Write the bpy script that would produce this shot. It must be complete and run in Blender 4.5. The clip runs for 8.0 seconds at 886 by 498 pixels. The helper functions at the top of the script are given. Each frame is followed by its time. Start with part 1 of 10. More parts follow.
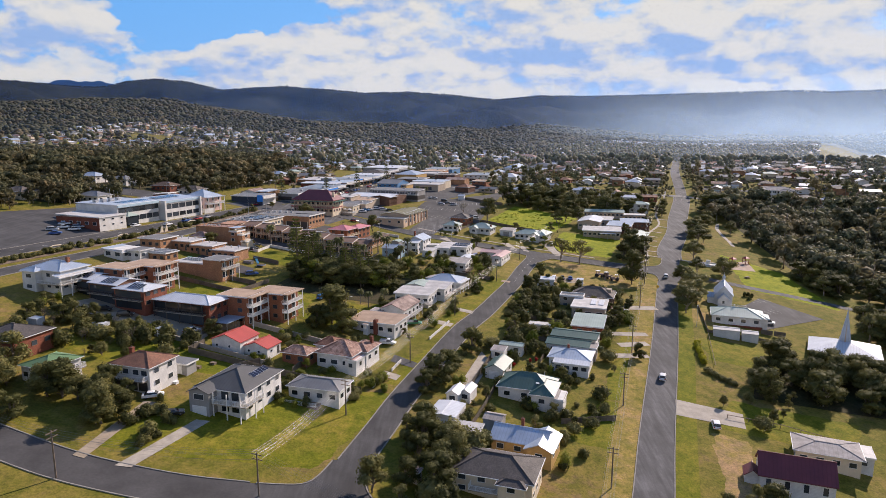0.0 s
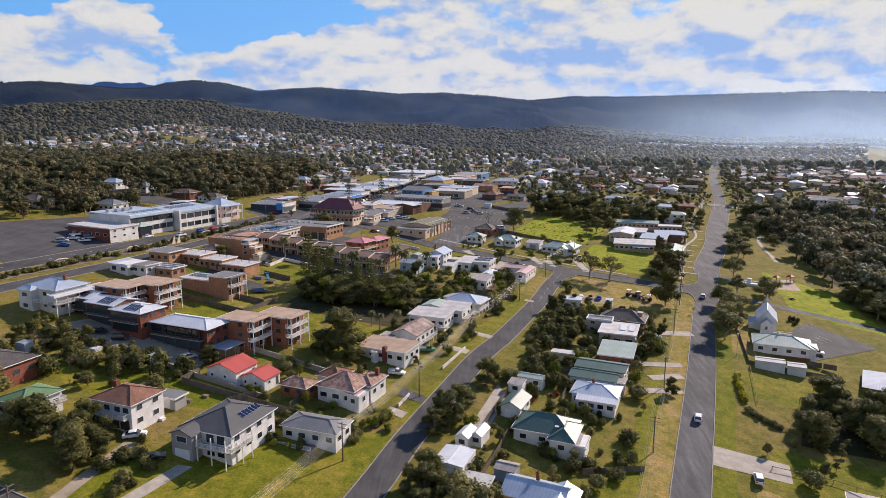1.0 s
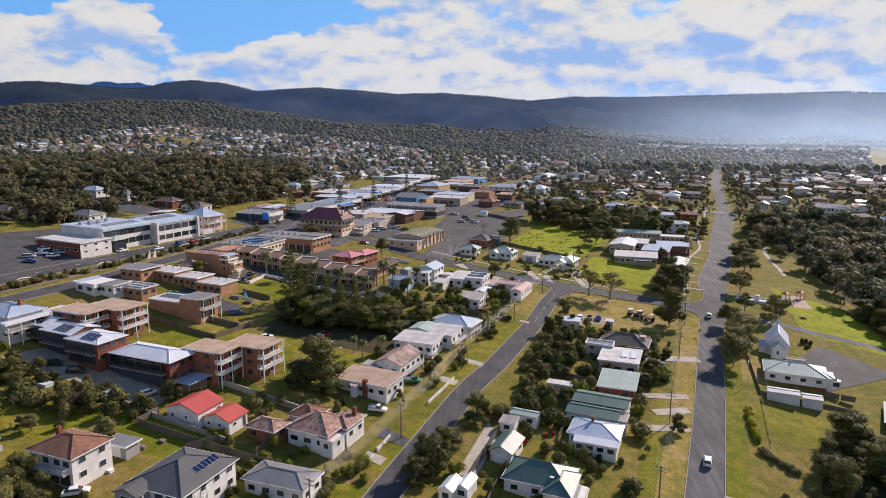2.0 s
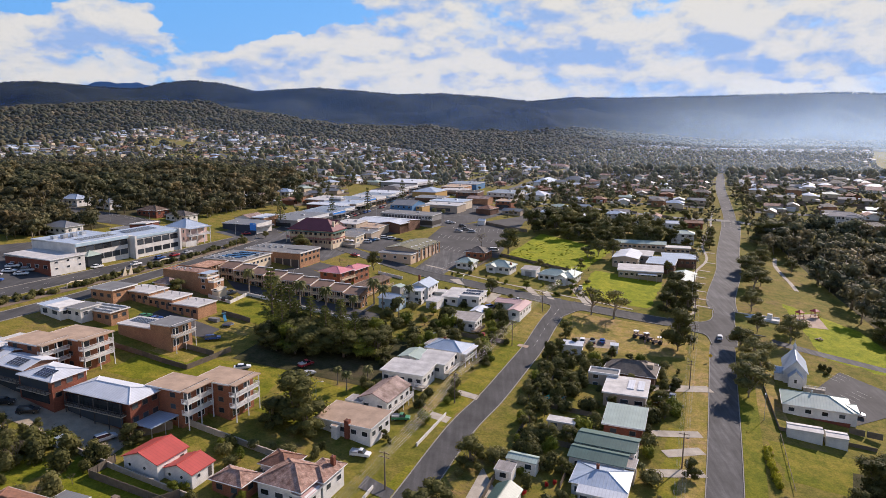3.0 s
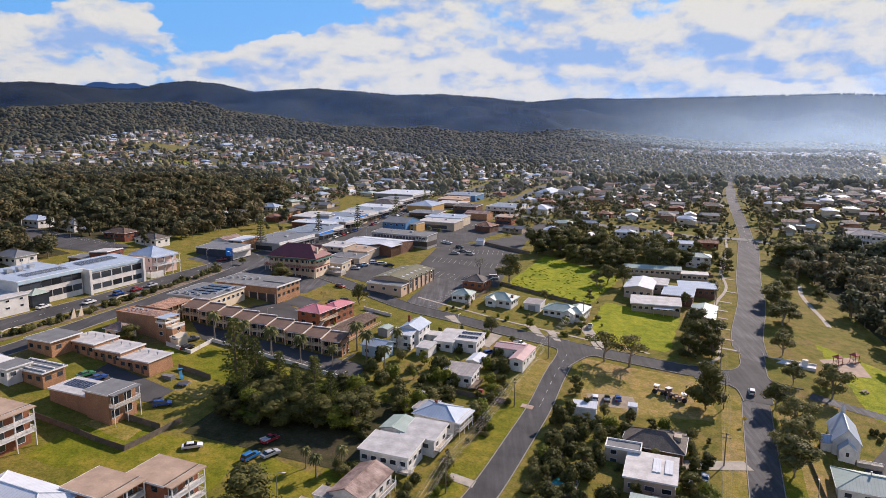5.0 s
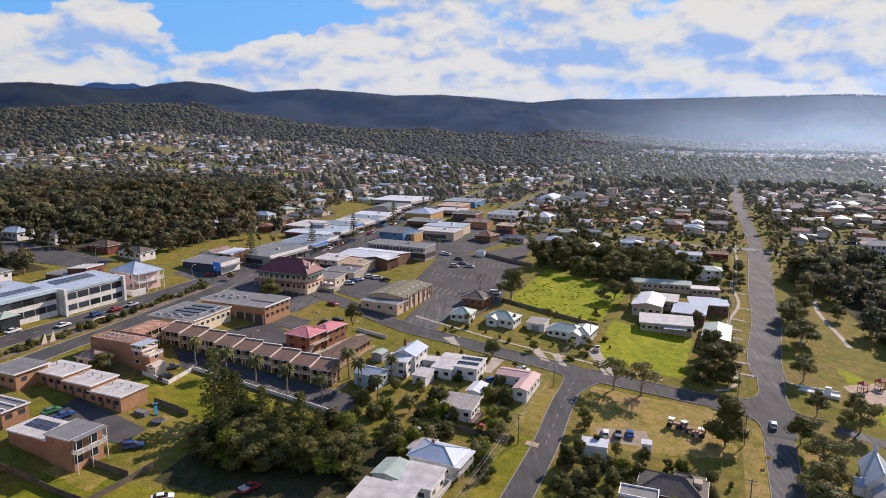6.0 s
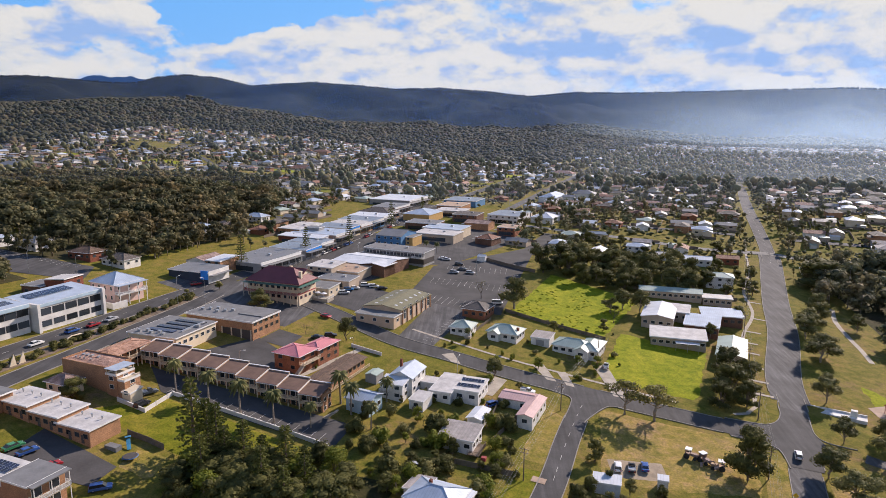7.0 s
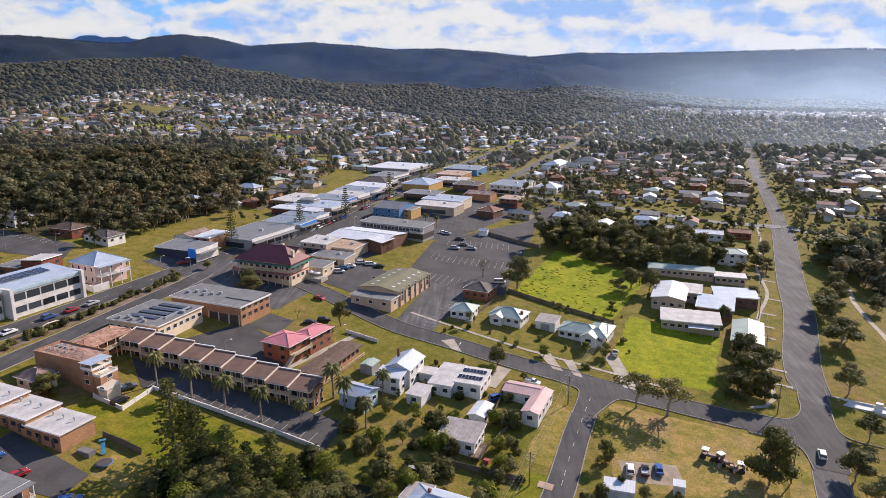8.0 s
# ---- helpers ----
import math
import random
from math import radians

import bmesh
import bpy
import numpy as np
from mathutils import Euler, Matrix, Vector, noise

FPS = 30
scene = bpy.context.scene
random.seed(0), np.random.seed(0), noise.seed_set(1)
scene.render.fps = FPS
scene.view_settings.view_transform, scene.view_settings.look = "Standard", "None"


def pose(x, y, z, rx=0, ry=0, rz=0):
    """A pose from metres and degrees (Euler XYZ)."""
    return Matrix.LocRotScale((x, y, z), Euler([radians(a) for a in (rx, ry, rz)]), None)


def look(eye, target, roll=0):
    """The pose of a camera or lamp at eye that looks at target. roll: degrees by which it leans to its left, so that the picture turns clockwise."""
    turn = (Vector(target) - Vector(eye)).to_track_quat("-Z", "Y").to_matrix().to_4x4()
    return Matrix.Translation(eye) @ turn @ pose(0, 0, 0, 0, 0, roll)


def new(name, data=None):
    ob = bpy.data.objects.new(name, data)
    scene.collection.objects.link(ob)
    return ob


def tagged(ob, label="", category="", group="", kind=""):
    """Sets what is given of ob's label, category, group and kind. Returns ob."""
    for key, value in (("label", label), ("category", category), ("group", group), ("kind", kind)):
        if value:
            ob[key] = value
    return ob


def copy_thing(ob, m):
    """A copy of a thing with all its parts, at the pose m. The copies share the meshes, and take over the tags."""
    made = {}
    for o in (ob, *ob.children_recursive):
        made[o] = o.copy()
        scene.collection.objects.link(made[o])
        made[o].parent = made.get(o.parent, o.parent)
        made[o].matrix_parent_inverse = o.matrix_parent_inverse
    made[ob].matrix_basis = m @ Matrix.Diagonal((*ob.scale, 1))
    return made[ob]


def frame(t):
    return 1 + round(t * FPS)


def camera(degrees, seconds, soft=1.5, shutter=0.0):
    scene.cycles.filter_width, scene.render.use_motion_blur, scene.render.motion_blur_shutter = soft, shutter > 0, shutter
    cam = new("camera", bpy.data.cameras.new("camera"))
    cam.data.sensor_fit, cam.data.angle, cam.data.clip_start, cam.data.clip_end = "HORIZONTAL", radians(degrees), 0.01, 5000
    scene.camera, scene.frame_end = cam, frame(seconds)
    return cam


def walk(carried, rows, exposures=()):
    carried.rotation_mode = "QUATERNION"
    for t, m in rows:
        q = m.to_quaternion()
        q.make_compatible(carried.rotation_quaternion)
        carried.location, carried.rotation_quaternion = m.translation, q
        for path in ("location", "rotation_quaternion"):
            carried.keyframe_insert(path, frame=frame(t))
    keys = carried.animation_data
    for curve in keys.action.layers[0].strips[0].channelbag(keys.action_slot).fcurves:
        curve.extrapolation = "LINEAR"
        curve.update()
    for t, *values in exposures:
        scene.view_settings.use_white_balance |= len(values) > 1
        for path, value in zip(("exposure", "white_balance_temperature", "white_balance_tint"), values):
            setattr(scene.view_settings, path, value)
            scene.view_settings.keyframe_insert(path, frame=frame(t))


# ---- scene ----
cam = camera(68.0, 8.0, soft=0.85)
METRES, EYE, TILT, LEAN, TURN = 130.0, 62.0, -10.2, 0.0, 0.0
ROWS = [
    (0.0, 0.0, 0.0, 0.0, -0.0, 0.0, 0.0),
    (0.5, 0.0224, 0.0558, 0.0236, 2.8, 0.02, -0.54),
    (1.0, 0.0379, 0.1134, 0.0474, 2.87, 0.02, -0.6),
    (1.5, 0.0497, 0.1717, 0.0714, 2.86, 0.02, -0.63),
    (3.0, 0.07, 0.3483, 0.1441, 2.84, 0.01, -0.7),
    (3.5, 0.0727, 0.4067, 0.1692, 2.83, 0.01, -0.72),
    (4.0, 0.0747, 0.4645, 0.1943, 2.82, 0.01, -0.73),
    (4.5, 0.0759, 0.5214, 0.2193, 2.82, -0.0, -0.74),
    (6.0, 0.0733, 0.6919, 0.2926, 2.79, 0.02, -0.76),
    (6.5, 0.0715, 0.7482, 0.317, 2.78, 0.03, -0.76),
    (7.0, 0.0693, 0.804, 0.341, 2.78, -0.59, -0.76),
    (7.5, 0.0665, 0.8596, 0.3629, 2.79, -2.27, -0.78),
    (8.0, 0.0642, 0.9146, 0.3828, 2.8, -3.82, -0.78),
]
walk(cam, [(t, pose(0, 0, EYE, TILT, LEAN, TURN) @ pose(METRES * x, METRES * y, METRES * z, 90 + pitch, roll, yaw)) for t, x, y, z, yaw, pitch, roll in ROWS], [(0.0, 0.52), (4.0, 0.54), (6.5, 0.55), (8.0, 0.68)])

# ---- light ----
SUN_AZ, SUN_EL = 42.0, 30.0
sun_way = Vector((math.sin(radians(SUN_AZ)) * math.cos(radians(SUN_EL)), math.cos(radians(SUN_AZ)) * math.cos(radians(SUN_EL)), math.sin(radians(SUN_EL))))
sun_data = bpy.data.lights.new("sun", "SUN")
sun_data.energy, sun_data.angle, sun_data.color = 5.0, radians(0.5), (1.0, 0.848, 0.765)
sun = new("sun", sun_data)
sun.matrix_world = look(sun_way * 500, (0, 0, 0))

world = bpy.data.worlds.new("world")
scene.world = world
world.use_nodes = True
wt = world.node_tree
for n in list(wt.nodes):
    wt.nodes.remove(n)


def wire(tree, kind, ins=None, **props):
    """A node with its inputs set: values, or sockets to link."""
    n = tree.nodes.new(kind)
    for k, v in props.items():
        if k == "operation":
            n.operation = v
        elif k == "blend":
            n.data_type, n.blend_type = "RGBA", v
        elif k == "detail":
            n.inputs["Detail"].default_value = v
        elif k == "bands":
            n.bands_direction = v
    for k, v in (ins or {}).items():
        if isinstance(v, bpy.types.NodeSocket):
            tree.links.new(v, n.inputs[k])
        else:
            n.inputs[k].default_value = v
    return n


def ramp(tree, fac, stops):
    n = tree.nodes.new("ShaderNodeValToRGB")
    tree.links.new(fac, n.inputs[0])
    while len(n.color_ramp.elements) < len(stops):
        n.color_ramp.elements.new(0.5)
    for e, (p, c) in zip(n.color_ramp.elements, stops):
        e.position = p
        e.color = (*c, 1) if len(c) == 3 else c
    return n


def blend_rgb(tree, fac, a, b, how="MIX"):
    n = tree.nodes.new("ShaderNodeMix")
    n.data_type, n.blend_type = "RGBA", how
    for i, v in ((0, fac), (6, a), (7, b)):
        if isinstance(v, bpy.types.NodeSocket):
            tree.links.new(v, n.inputs[i])
        else:
            n.inputs[i].default_value = v if i == 0 else (*v, 1)
    return n.outputs[2]


def maths(tree, op, a, b=0.0, clamp=False):
    n = tree.nodes.new("ShaderNodeMath")
    n.operation, n.use_clamp = op, clamp
    for i, v in ((0, a), (1, b)):
        if isinstance(v, bpy.types.NodeSocket):
            tree.links.new(v, n.inputs[i])
        else:
            n.inputs[i].default_value = v
    return n.outputs[0]


# cloud banks and open sky: azimuth, elevation, their reach both ways in degrees, and how much cloud they add or take
CLOUD_BANKS = ((-27.0, 8.9, 4.2, 1.0, 0.5), (-32.5, 6.5, 5.0, 0.9, 0.35), (-10.2, 7.4, 3.6, 0.9, 0.4), (-20.5, 9.8, 7.5, 1.9, -0.75), (-35.5, 8.9, 6.0, 0.9, -0.5), (-18.5, 7.6, 4.5, 0.6, -0.4), (9.0, 9.6, 2.2, 0.7, -0.3), (-42.0, 7.0, 3.0, 3.0, -0.4))
# shaded undersides, in the same terms
CLOUD_BASES = ((-12.8, 5.9, 5.5, 0.55, 0.9), (5.8, 6.1, 5.2, 0.75, 0.95), (1.2, 7.8, 2.2, 1.1, 0.6), (24.0, 6.6, 4.5, 0.95, 0.85), (18.1, 4.7, 2.6, 0.35, 0.75), (26.0, 4.0, 4.5, 0.35, 0.7), (-24.0, 5.0, 4.5, 0.5, 0.55), (-33.0, 4.7, 5.0, 0.55, 0.5), (11.5, 7.2, 2.2, 0.8, 0.5), (-4.6, 6.3, 1.6, 0.5, 0.6))


def banks(u, v, table):
    """The sum of soft elliptic banks over azimuth u and elevation v."""
    at = wire(wt, "ShaderNodeCombineXYZ", {0: u, 1: v, 2: 0.0}).outputs[0]
    total = None
    for az, el, wide, tall, amount in table:
        off = wire(wt, "ShaderNodeVectorMath", {0: at, 1: (az, el, 0.0)}, operation="SUBTRACT").outputs[0]
        off = wire(wt, "ShaderNodeVectorMath", {0: off, 1: (1.0 / wide, 1.0 / tall, 0.0)}, operation="MULTIPLY").outputs[0]
        d2 = wire(wt, "ShaderNodeVectorMath", {0: off, 1: off}, operation="DOT_PRODUCT").outputs["Value"]
        g = maths(wt, "MULTIPLY", maths(wt, "POWER", 0.45, d2), amount)
        total = g if total is None else maths(wt, "ADD", total, g)
    return total


def make_sky():
    sky = wt.nodes.new("ShaderNodeTexSky")
    sky.sky_type, sky.sun_disc = "NISHITA", False
    sky.sun_elevation, sky.sun_rotation = radians(SUN_EL), radians(SUN_AZ)
    way = wt.nodes.new("ShaderNodeTexCoord").outputs["Generated"]
    sep = wire(wt, "ShaderNodeSeparateXYZ", {0: way})
    tall = wire(wt, "ShaderNodeVectorMath", {0: way, 1: (1.0, 1.0, 1.9)}, operation="MULTIPLY").outputs[0]
    lit = wire(wt, "ShaderNodeVectorMath", {0: tall, 1: (0.012, -0.006, 0.03)}, operation="ADD").outputs[0]

    def billow(vector, scale, detail, rough):
        return wire(wt, "ShaderNodeTexNoise", {"Vector": vector, "Scale": scale, "Roughness": rough, "Distortion": 0.1}, detail=detail).outputs[0]

    big, big_lit = billow(tall, 6.4, 10.0, 0.55), billow(lit, 6.4, 10.0, 0.55)
    small, small_lit = billow(tall, 17.0, 7.0, 0.58), billow(lit, 17.0, 7.0, 0.58)
    turb = wire(wt, "ShaderNodeSeparateXYZ", {0: wire(wt, "ShaderNodeTexNoise", {"Vector": tall, "Scale": 11.0, "Roughness": 0.56}, detail=7.0).outputs[1]})
    az = maths(wt, "MULTIPLY", maths(wt, "ARCTAN2", sep.outputs[0], sep.outputs[1]), 57.2958)
    el = maths(wt, "MULTIPLY", sep.outputs[2], 57.2958)
    u = maths(wt, "ADD", az, maths(wt, "MULTIPLY", maths(wt, "SUBTRACT", turb.outputs[0], 0.5), 16.0))
    v = maths(wt, "ADD", el, maths(wt, "MULTIPLY", maths(wt, "SUBTRACT", turb.outputs[1], 0.5), 4.4))
    mass = maths(wt, "ADD", maths(wt, "ADD", maths(wt, "MULTIPLY", big, 1.5), maths(wt, "MULTIPLY", small, 0.35)), banks(u, v, CLOUD_BANKS))
    thin = maths(wt, "MULTIPLY", maths(wt, "SUBTRACT", sep.outputs[2], 0.22), 0.4)
    mass = maths(wt, "SUBTRACT", mass, maths(wt, "MAXIMUM", thin, 0.0))
    cover = ramp(wt, mass, [(0.7, (0, 0, 0)), (0.77, (0.8, 0.8, 0.8)), (0.86, (1, 1, 1))]).outputs[0]
    relief = maths(wt, "ADD", maths(wt, "MULTIPLY", maths(wt, "SUBTRACT", big, big_lit), 5.5), maths(wt, "MULTIPLY", maths(wt, "SUBTRACT", small, small_lit), 2.6))
    deep = maths(wt, "ADD", banks(u, v, CLOUD_BASES), maths(wt, "MULTIPLY", maths(wt, "SUBTRACT", mass, 1.12), 0.7))
    light = maths(wt, "SUBTRACT", maths(wt, "ADD", relief, 0.74), maths(wt, "MAXIMUM", deep, 0.0), True)
    cloud = ramp(wt, light, [(0.0, (2.9, 4.3, 7.2)), (0.4, (4.5, 5.2, 6.9)), (0.72, (6.15, 6.2, 6.4)), (1.0, (6.9, 6.7, 6.5))]).outputs[0]
    blue = blend_rgb(wt, 0.75, sky.outputs[0], (1.1, 4.0, 9.2))
    colour = blend_rgb(wt, cover, blue, cloud)
    dim = ramp(wt, sep.outputs[2], [(0.0, (1, 1, 1)), (0.19, (1, 1, 1)), (0.42, (0.52, 0.6, 0.76)), (1.0, (0.36, 0.45, 0.62))]).outputs[0]
    colour = blend_rgb(wt, 1.0, colour, dim, "MULTIPLY")
    back = wire(wt, "ShaderNodeBackground", {0: colour, 1: 0.077})
    out = wt.nodes.new("ShaderNodeOutputWorld")
    wt.links.new(back.outputs[0], out.inputs[0])


make_sky()

# ---- materials ----
def streaks(m, turn, depth):
    """Long wear marks along a road that runs at the given angle, lighter and darker across it."""
    t = m.node_tree
    bsdf = t.nodes["Principled BSDF"]
    old = bsdf.inputs["Base Color"].links[0].from_socket
    at = t.nodes.new("ShaderNodeTexCoord").outputs["Object"]
    lie = wire(t, "ShaderNodeMapping", {"Vector": at, "Rotation": (0, 0, radians(turn)), "Scale": (0.75, 0.012, 1.0)}).outputs[0]
    n = wire(t, "ShaderNodeTexNoise", {"Vector": lie, "Scale": 1.0, "Roughness": 0.62}, detail=5.0).outputs[0]
    t.links.new(blend_rgb(t, 1.0, old, ramp(t, n, [(0.32, (1 - depth,) * 3), (0.52, (1.0,) * 3), (0.7, (1 + depth * 1.4,) * 3)]).outputs[0], "MULTIPLY"), bsdf.inputs["Base Color"])
    return m


def surface(name, base, rough=0.8, metal=0.0, var=0.25, scale=0.6, fine=6.0, bump=0.15, tint=None, pattern="", size=0.3, spec=0.4, per_object=0.0, deep=0.05):
    """A worn surface: stains at one scale, grain at another, and an optional pattern of ribs, tiles, bricks or boards in relief."""
    m = bpy.data.materials.new(name)
    m.use_nodes = True
    t = m.node_tree
    bsdf = t.nodes["Principled BSDF"]
    co = t.nodes.new("ShaderNodeTexCoord")
    at = co.outputs["Object"]
    n1 = wire(t, "ShaderNodeTexNoise", {"Vector": at, "Scale": scale, "Roughness": 0.6}, detail=5.0).outputs[0]
    n2 = wire(t, "ShaderNodeTexNoise", {"Vector": at, "Scale": fine, "Roughness": 0.65}, detail=4.0).outputs[0]
    dark = tuple(c * (1 - var) for c in base)
    light = tuple(min(1, c * (1 + var)) for c in (tint or base))
    stain = ramp(t, n1, [(0.33, dark), (0.68, light)]).outputs[0]
    grain = ramp(t, n2, [(0.3, (1 - var * 0.7,) * 3), (0.7, (1 + var * 0.25,) * 3)]).outputs[0]
    colour = blend_rgb(t, 1.0, stain, grain, "MULTIPLY")
    height = n2
    if pattern in ("ribs", "boards"):
        sep = wire(t, "ShaderNodeSeparateXYZ", {0: at})
        nor = wire(t, "ShaderNodeSeparateXYZ", {0: co.outputs["Normal"]})
        if pattern == "boards":
            along = sep.outputs[2]
        else:
            side = maths(t, "GREATER_THAN", maths(t, "ABSOLUTE", nor.outputs[0]), maths(t, "ABSOLUTE", nor.outputs[1]))
            along = maths(t, "ADD", maths(t, "MULTIPLY", side, sep.outputs[1]), maths(t, "MULTIPLY", maths(t, "SUBTRACT", 1.0, side), sep.outputs[0]))
        saw = maths(t, "FRACT", maths(t, "DIVIDE", along, size))
        rib = maths(t, "LESS_THAN", saw, 0.22)
        colour = blend_rgb(t, maths(t, "MULTIPLY", rib, 0.35), colour, tuple(c * 0.62 for c in base))
        height = maths(t, "ADD", maths(t, "MULTIPLY", n2, 0.3), rib)
    elif pattern in ("tiles", "bricks"):
        b = t.nodes.new("ShaderNodeTexBrick")
        b.inputs["Scale"].default_value = 1.0 / size
        b.inputs["Mortar Size"].default_value = 0.05
        b.inputs["Brick Width"].default_value, b.inputs["Row Height"].default_value = (1.0, 0.9) if pattern == "tiles" else (1.0, 0.36)
        sep = wire(t, "ShaderNodeSeparateXYZ", {0: at})
        flat = wire(t, "ShaderNodeCombineXYZ", {0: maths(t, "ADD", sep.outputs[0], sep.outputs[1]), 1: sep.outputs[2] if pattern == "bricks" else maths(t, "SUBTRACT", sep.outputs[1], sep.outputs[0])})
        t.links.new(flat.outputs[0], b.inputs["Vector"])
        b.inputs["Color1"].default_value, b.inputs["Color2"].default_value, b.inputs["Mortar"].default_value = (0.78, 0.78, 0.78, 1), (1.18, 1.12, 1.08, 1), (0.7, 0.7, 0.7, 1)
        colour = blend_rgb(t, 1.0, colour, b.outputs[0], "MULTIPLY")
        height = maths(t, "SUBTRACT", n2, b.outputs[1])
    if per_object:
        rnd = t.nodes.new("ShaderNodeObjectInfo").outputs["Random"]
        span = ramp(t, rnd, [(0.0, (1 - per_object, 1 - per_object * 0.8, 1 - per_object)), (0.5, (1, 1, 1)), (1.0, (1 + per_object, 1 + per_object * 0.7, 1 + per_object * 0.3))]).outputs[0]
        colour = blend_rgb(t, 1.0, colour, span, "MULTIPLY")
    t.links.new(colour, bsdf.inputs["Base Color"])
    bp = wire(t, "ShaderNodeBump", {"Height": height, "Strength": bump, "Distance": deep})
    t.links.new(bp.outputs[0], bsdf.inputs["Normal"])
    t.links.new(maths(t, "ADD", maths(t, "MULTIPLY", n2, 0.25), rough - 0.12, True), bsdf.inputs["Roughness"])
    bsdf.inputs["Metallic"].default_value, bsdf.inputs["Specular IOR Level"].default_value = metal, spec
    return m


def leafy(name, dark, light, stand=0.0, spec=0.15):
    """Leaves: each clump takes its own green between the two; stand is the scale at which whole crowns of a wood differ."""
    m = bpy.data.materials.new(name)
    m.use_nodes = True
    t = m.node_tree
    bsdf = t.nodes["Principled BSDF"]
    rnd = t.nodes.new("ShaderNodeNewGeometry").outputs["Random Per Island"]
    own = t.nodes.new("ShaderNodeObjectInfo").outputs["Random"]
    if stand:
        at = t.nodes.new("ShaderNodeTexCoord").outputs["Object"]
        own = wire(t, "ShaderNodeTexNoise", {"Vector": at, "Scale": stand, "Roughness": 0.7}, detail=3.0).outputs[0]
        own = maths(t, "ADD", maths(t, "MULTIPLY", maths(t, "SUBTRACT", own, 0.5), 3.2), 0.5, True)
    mix = maths(t, "ADD", maths(t, "MULTIPLY", rnd, 0.5), maths(t, "MULTIPLY", own, 0.5))
    colour = ramp(t, mix, [(0.1, dark), (0.9, light)]).outputs[0]
    if stand:
        tone = wire(t, "ShaderNodeTexNoise", {"Vector": at, "Scale": stand * 0.37, "Roughness": 0.6}, detail=3.0).outputs[0]
        colour = blend_rgb(t, 1.0, colour, ramp(t, tone, [(0.35, (0.7, 0.82, 0.85)), (0.5, (1.0, 1.0, 1.0)), (0.66, (1.3, 1.08, 1.05))]).outputs[0], "MULTIPLY")
    t.links.new(colour, bsdf.inputs["Base Color"])
    bsdf.inputs["Roughness"].default_value, bsdf.inputs["Specular IOR Level"].default_value = 0.7, spec
    glow = wire(t, "ShaderNodeBsdfTranslucent", {0: colour})
    both = wire(t, "ShaderNodeMixShader", {0: 0.34, 1: bsdf.outputs[0], 2: glow.outputs[0]})
    t.links.new(both.outputs[0], t.nodes["Material Output"].inputs[0])
    return m


def grassy(name, lush, dry, soil, scale=0.05, dryness=0.5):
    m = bpy.data.materials.new(name)
    m.use_nodes = True
    t = m.node_tree
    bsdf = t.nodes["Principled BSDF"]
    at = t.nodes.new("ShaderNodeTexCoord").outputs["Object"]
    n1 = wire(t, "ShaderNodeTexNoise", {"Vector": at, "Scale": scale, "Roughness": 0.6}, detail=6.0).outputs[0]
    n2 = wire(t, "ShaderNodeTexNoise", {"Vector": at, "Scale": scale * 9, "Roughness": 0.65}, detail=5.0).outputs[0]
    n3 = wire(t, "ShaderNodeTexNoise", {"Vector": at, "Scale": 1.8, "Roughness": 0.75}, detail=5.0).outputs[0]
    a = ramp(t, maths(t, "ADD", maths(t, "MULTIPLY", n1, 0.6), maths(t, "MULTIPLY", n2, 0.4)), [(dryness - 0.09, lush), (dryness + 0.05, dry), (dryness + 0.17, soil)]).outputs[0]
    n4 = wire(t, "ShaderNodeTexNoise", {"Vector": at, "Scale": 0.33, "Roughness": 0.6}, detail=4.0).outputs[0]
    a = blend_rgb(t, 1.0, a, ramp(t, n4, [(0.34, (0.72, 0.8, 0.7)), (0.5, (1.0, 1.0, 1.0)), (0.66, (1.25, 1.16, 1.3))]).outputs[0], "MULTIPLY")
    g = ramp(t, n3, [(0.3, (0.5, 0.54, 0.5)), (0.7, (1.25, 1.22, 1.12))]).outputs[0]
    t.links.new(blend_rgb(t, 1.0, a, g, "MULTIPLY"), bsdf.inputs["Base Color"])
    bp = wire(t, "ShaderNodeBump", {"Height": n3, "Strength": 0.5, "Distance": 0.12})
    t.links.new(bp.outputs[0], bsdf.inputs["Normal"])
    bsdf.inputs["Roughness"].default_value, bsdf.inputs["Specular IOR Level"].default_value = 0.95, 0.1
    return m


def glassy(name, base, rough=0.06):
    m = bpy.data.materials.new(name)
    m.use_nodes = True
    t = m.node_tree
    b = t.nodes["Principled BSDF"]
    rnd = t.nodes.new("ShaderNodeObjectInfo").outputs["Random"]
    t.links.new(ramp(t, rnd, [(0.0, tuple(c * 0.4 for c in base)), (1.0, tuple(c * 1.8 for c in base))]).outputs[0], b.inputs["Base Color"])
    b.inputs["Roughness"].default_value, b.inputs["IOR"].default_value, b.inputs["Specular IOR Level"].default_value = rough, 1.5, 0.6
    return m


GROUND = grassy("grass_ground", (0.136, 0.13, 0.018), (0.195, 0.155, 0.036), (0.215, 0.14, 0.07), 0.045, 0.49)
LAWN = grassy("mown_lawn", (0.145, 0.15, 0.012), (0.215, 0.18, 0.025), (0.28, 0.195, 0.062), 0.06, 0.545)
FIELD = grassy("lush_field", (0.21, 0.235, 0.01), (0.28, 0.28, 0.018), (0.17, 0.16, 0.03), 0.07, 0.54)
DRY = grassy("dry_grass", (0.19, 0.165, 0.025), (0.29, 0.215, 0.065), (0.33, 0.22, 0.115), 0.06, 0.45)
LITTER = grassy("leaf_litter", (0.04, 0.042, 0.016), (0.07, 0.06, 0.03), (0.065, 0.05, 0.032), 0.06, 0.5)
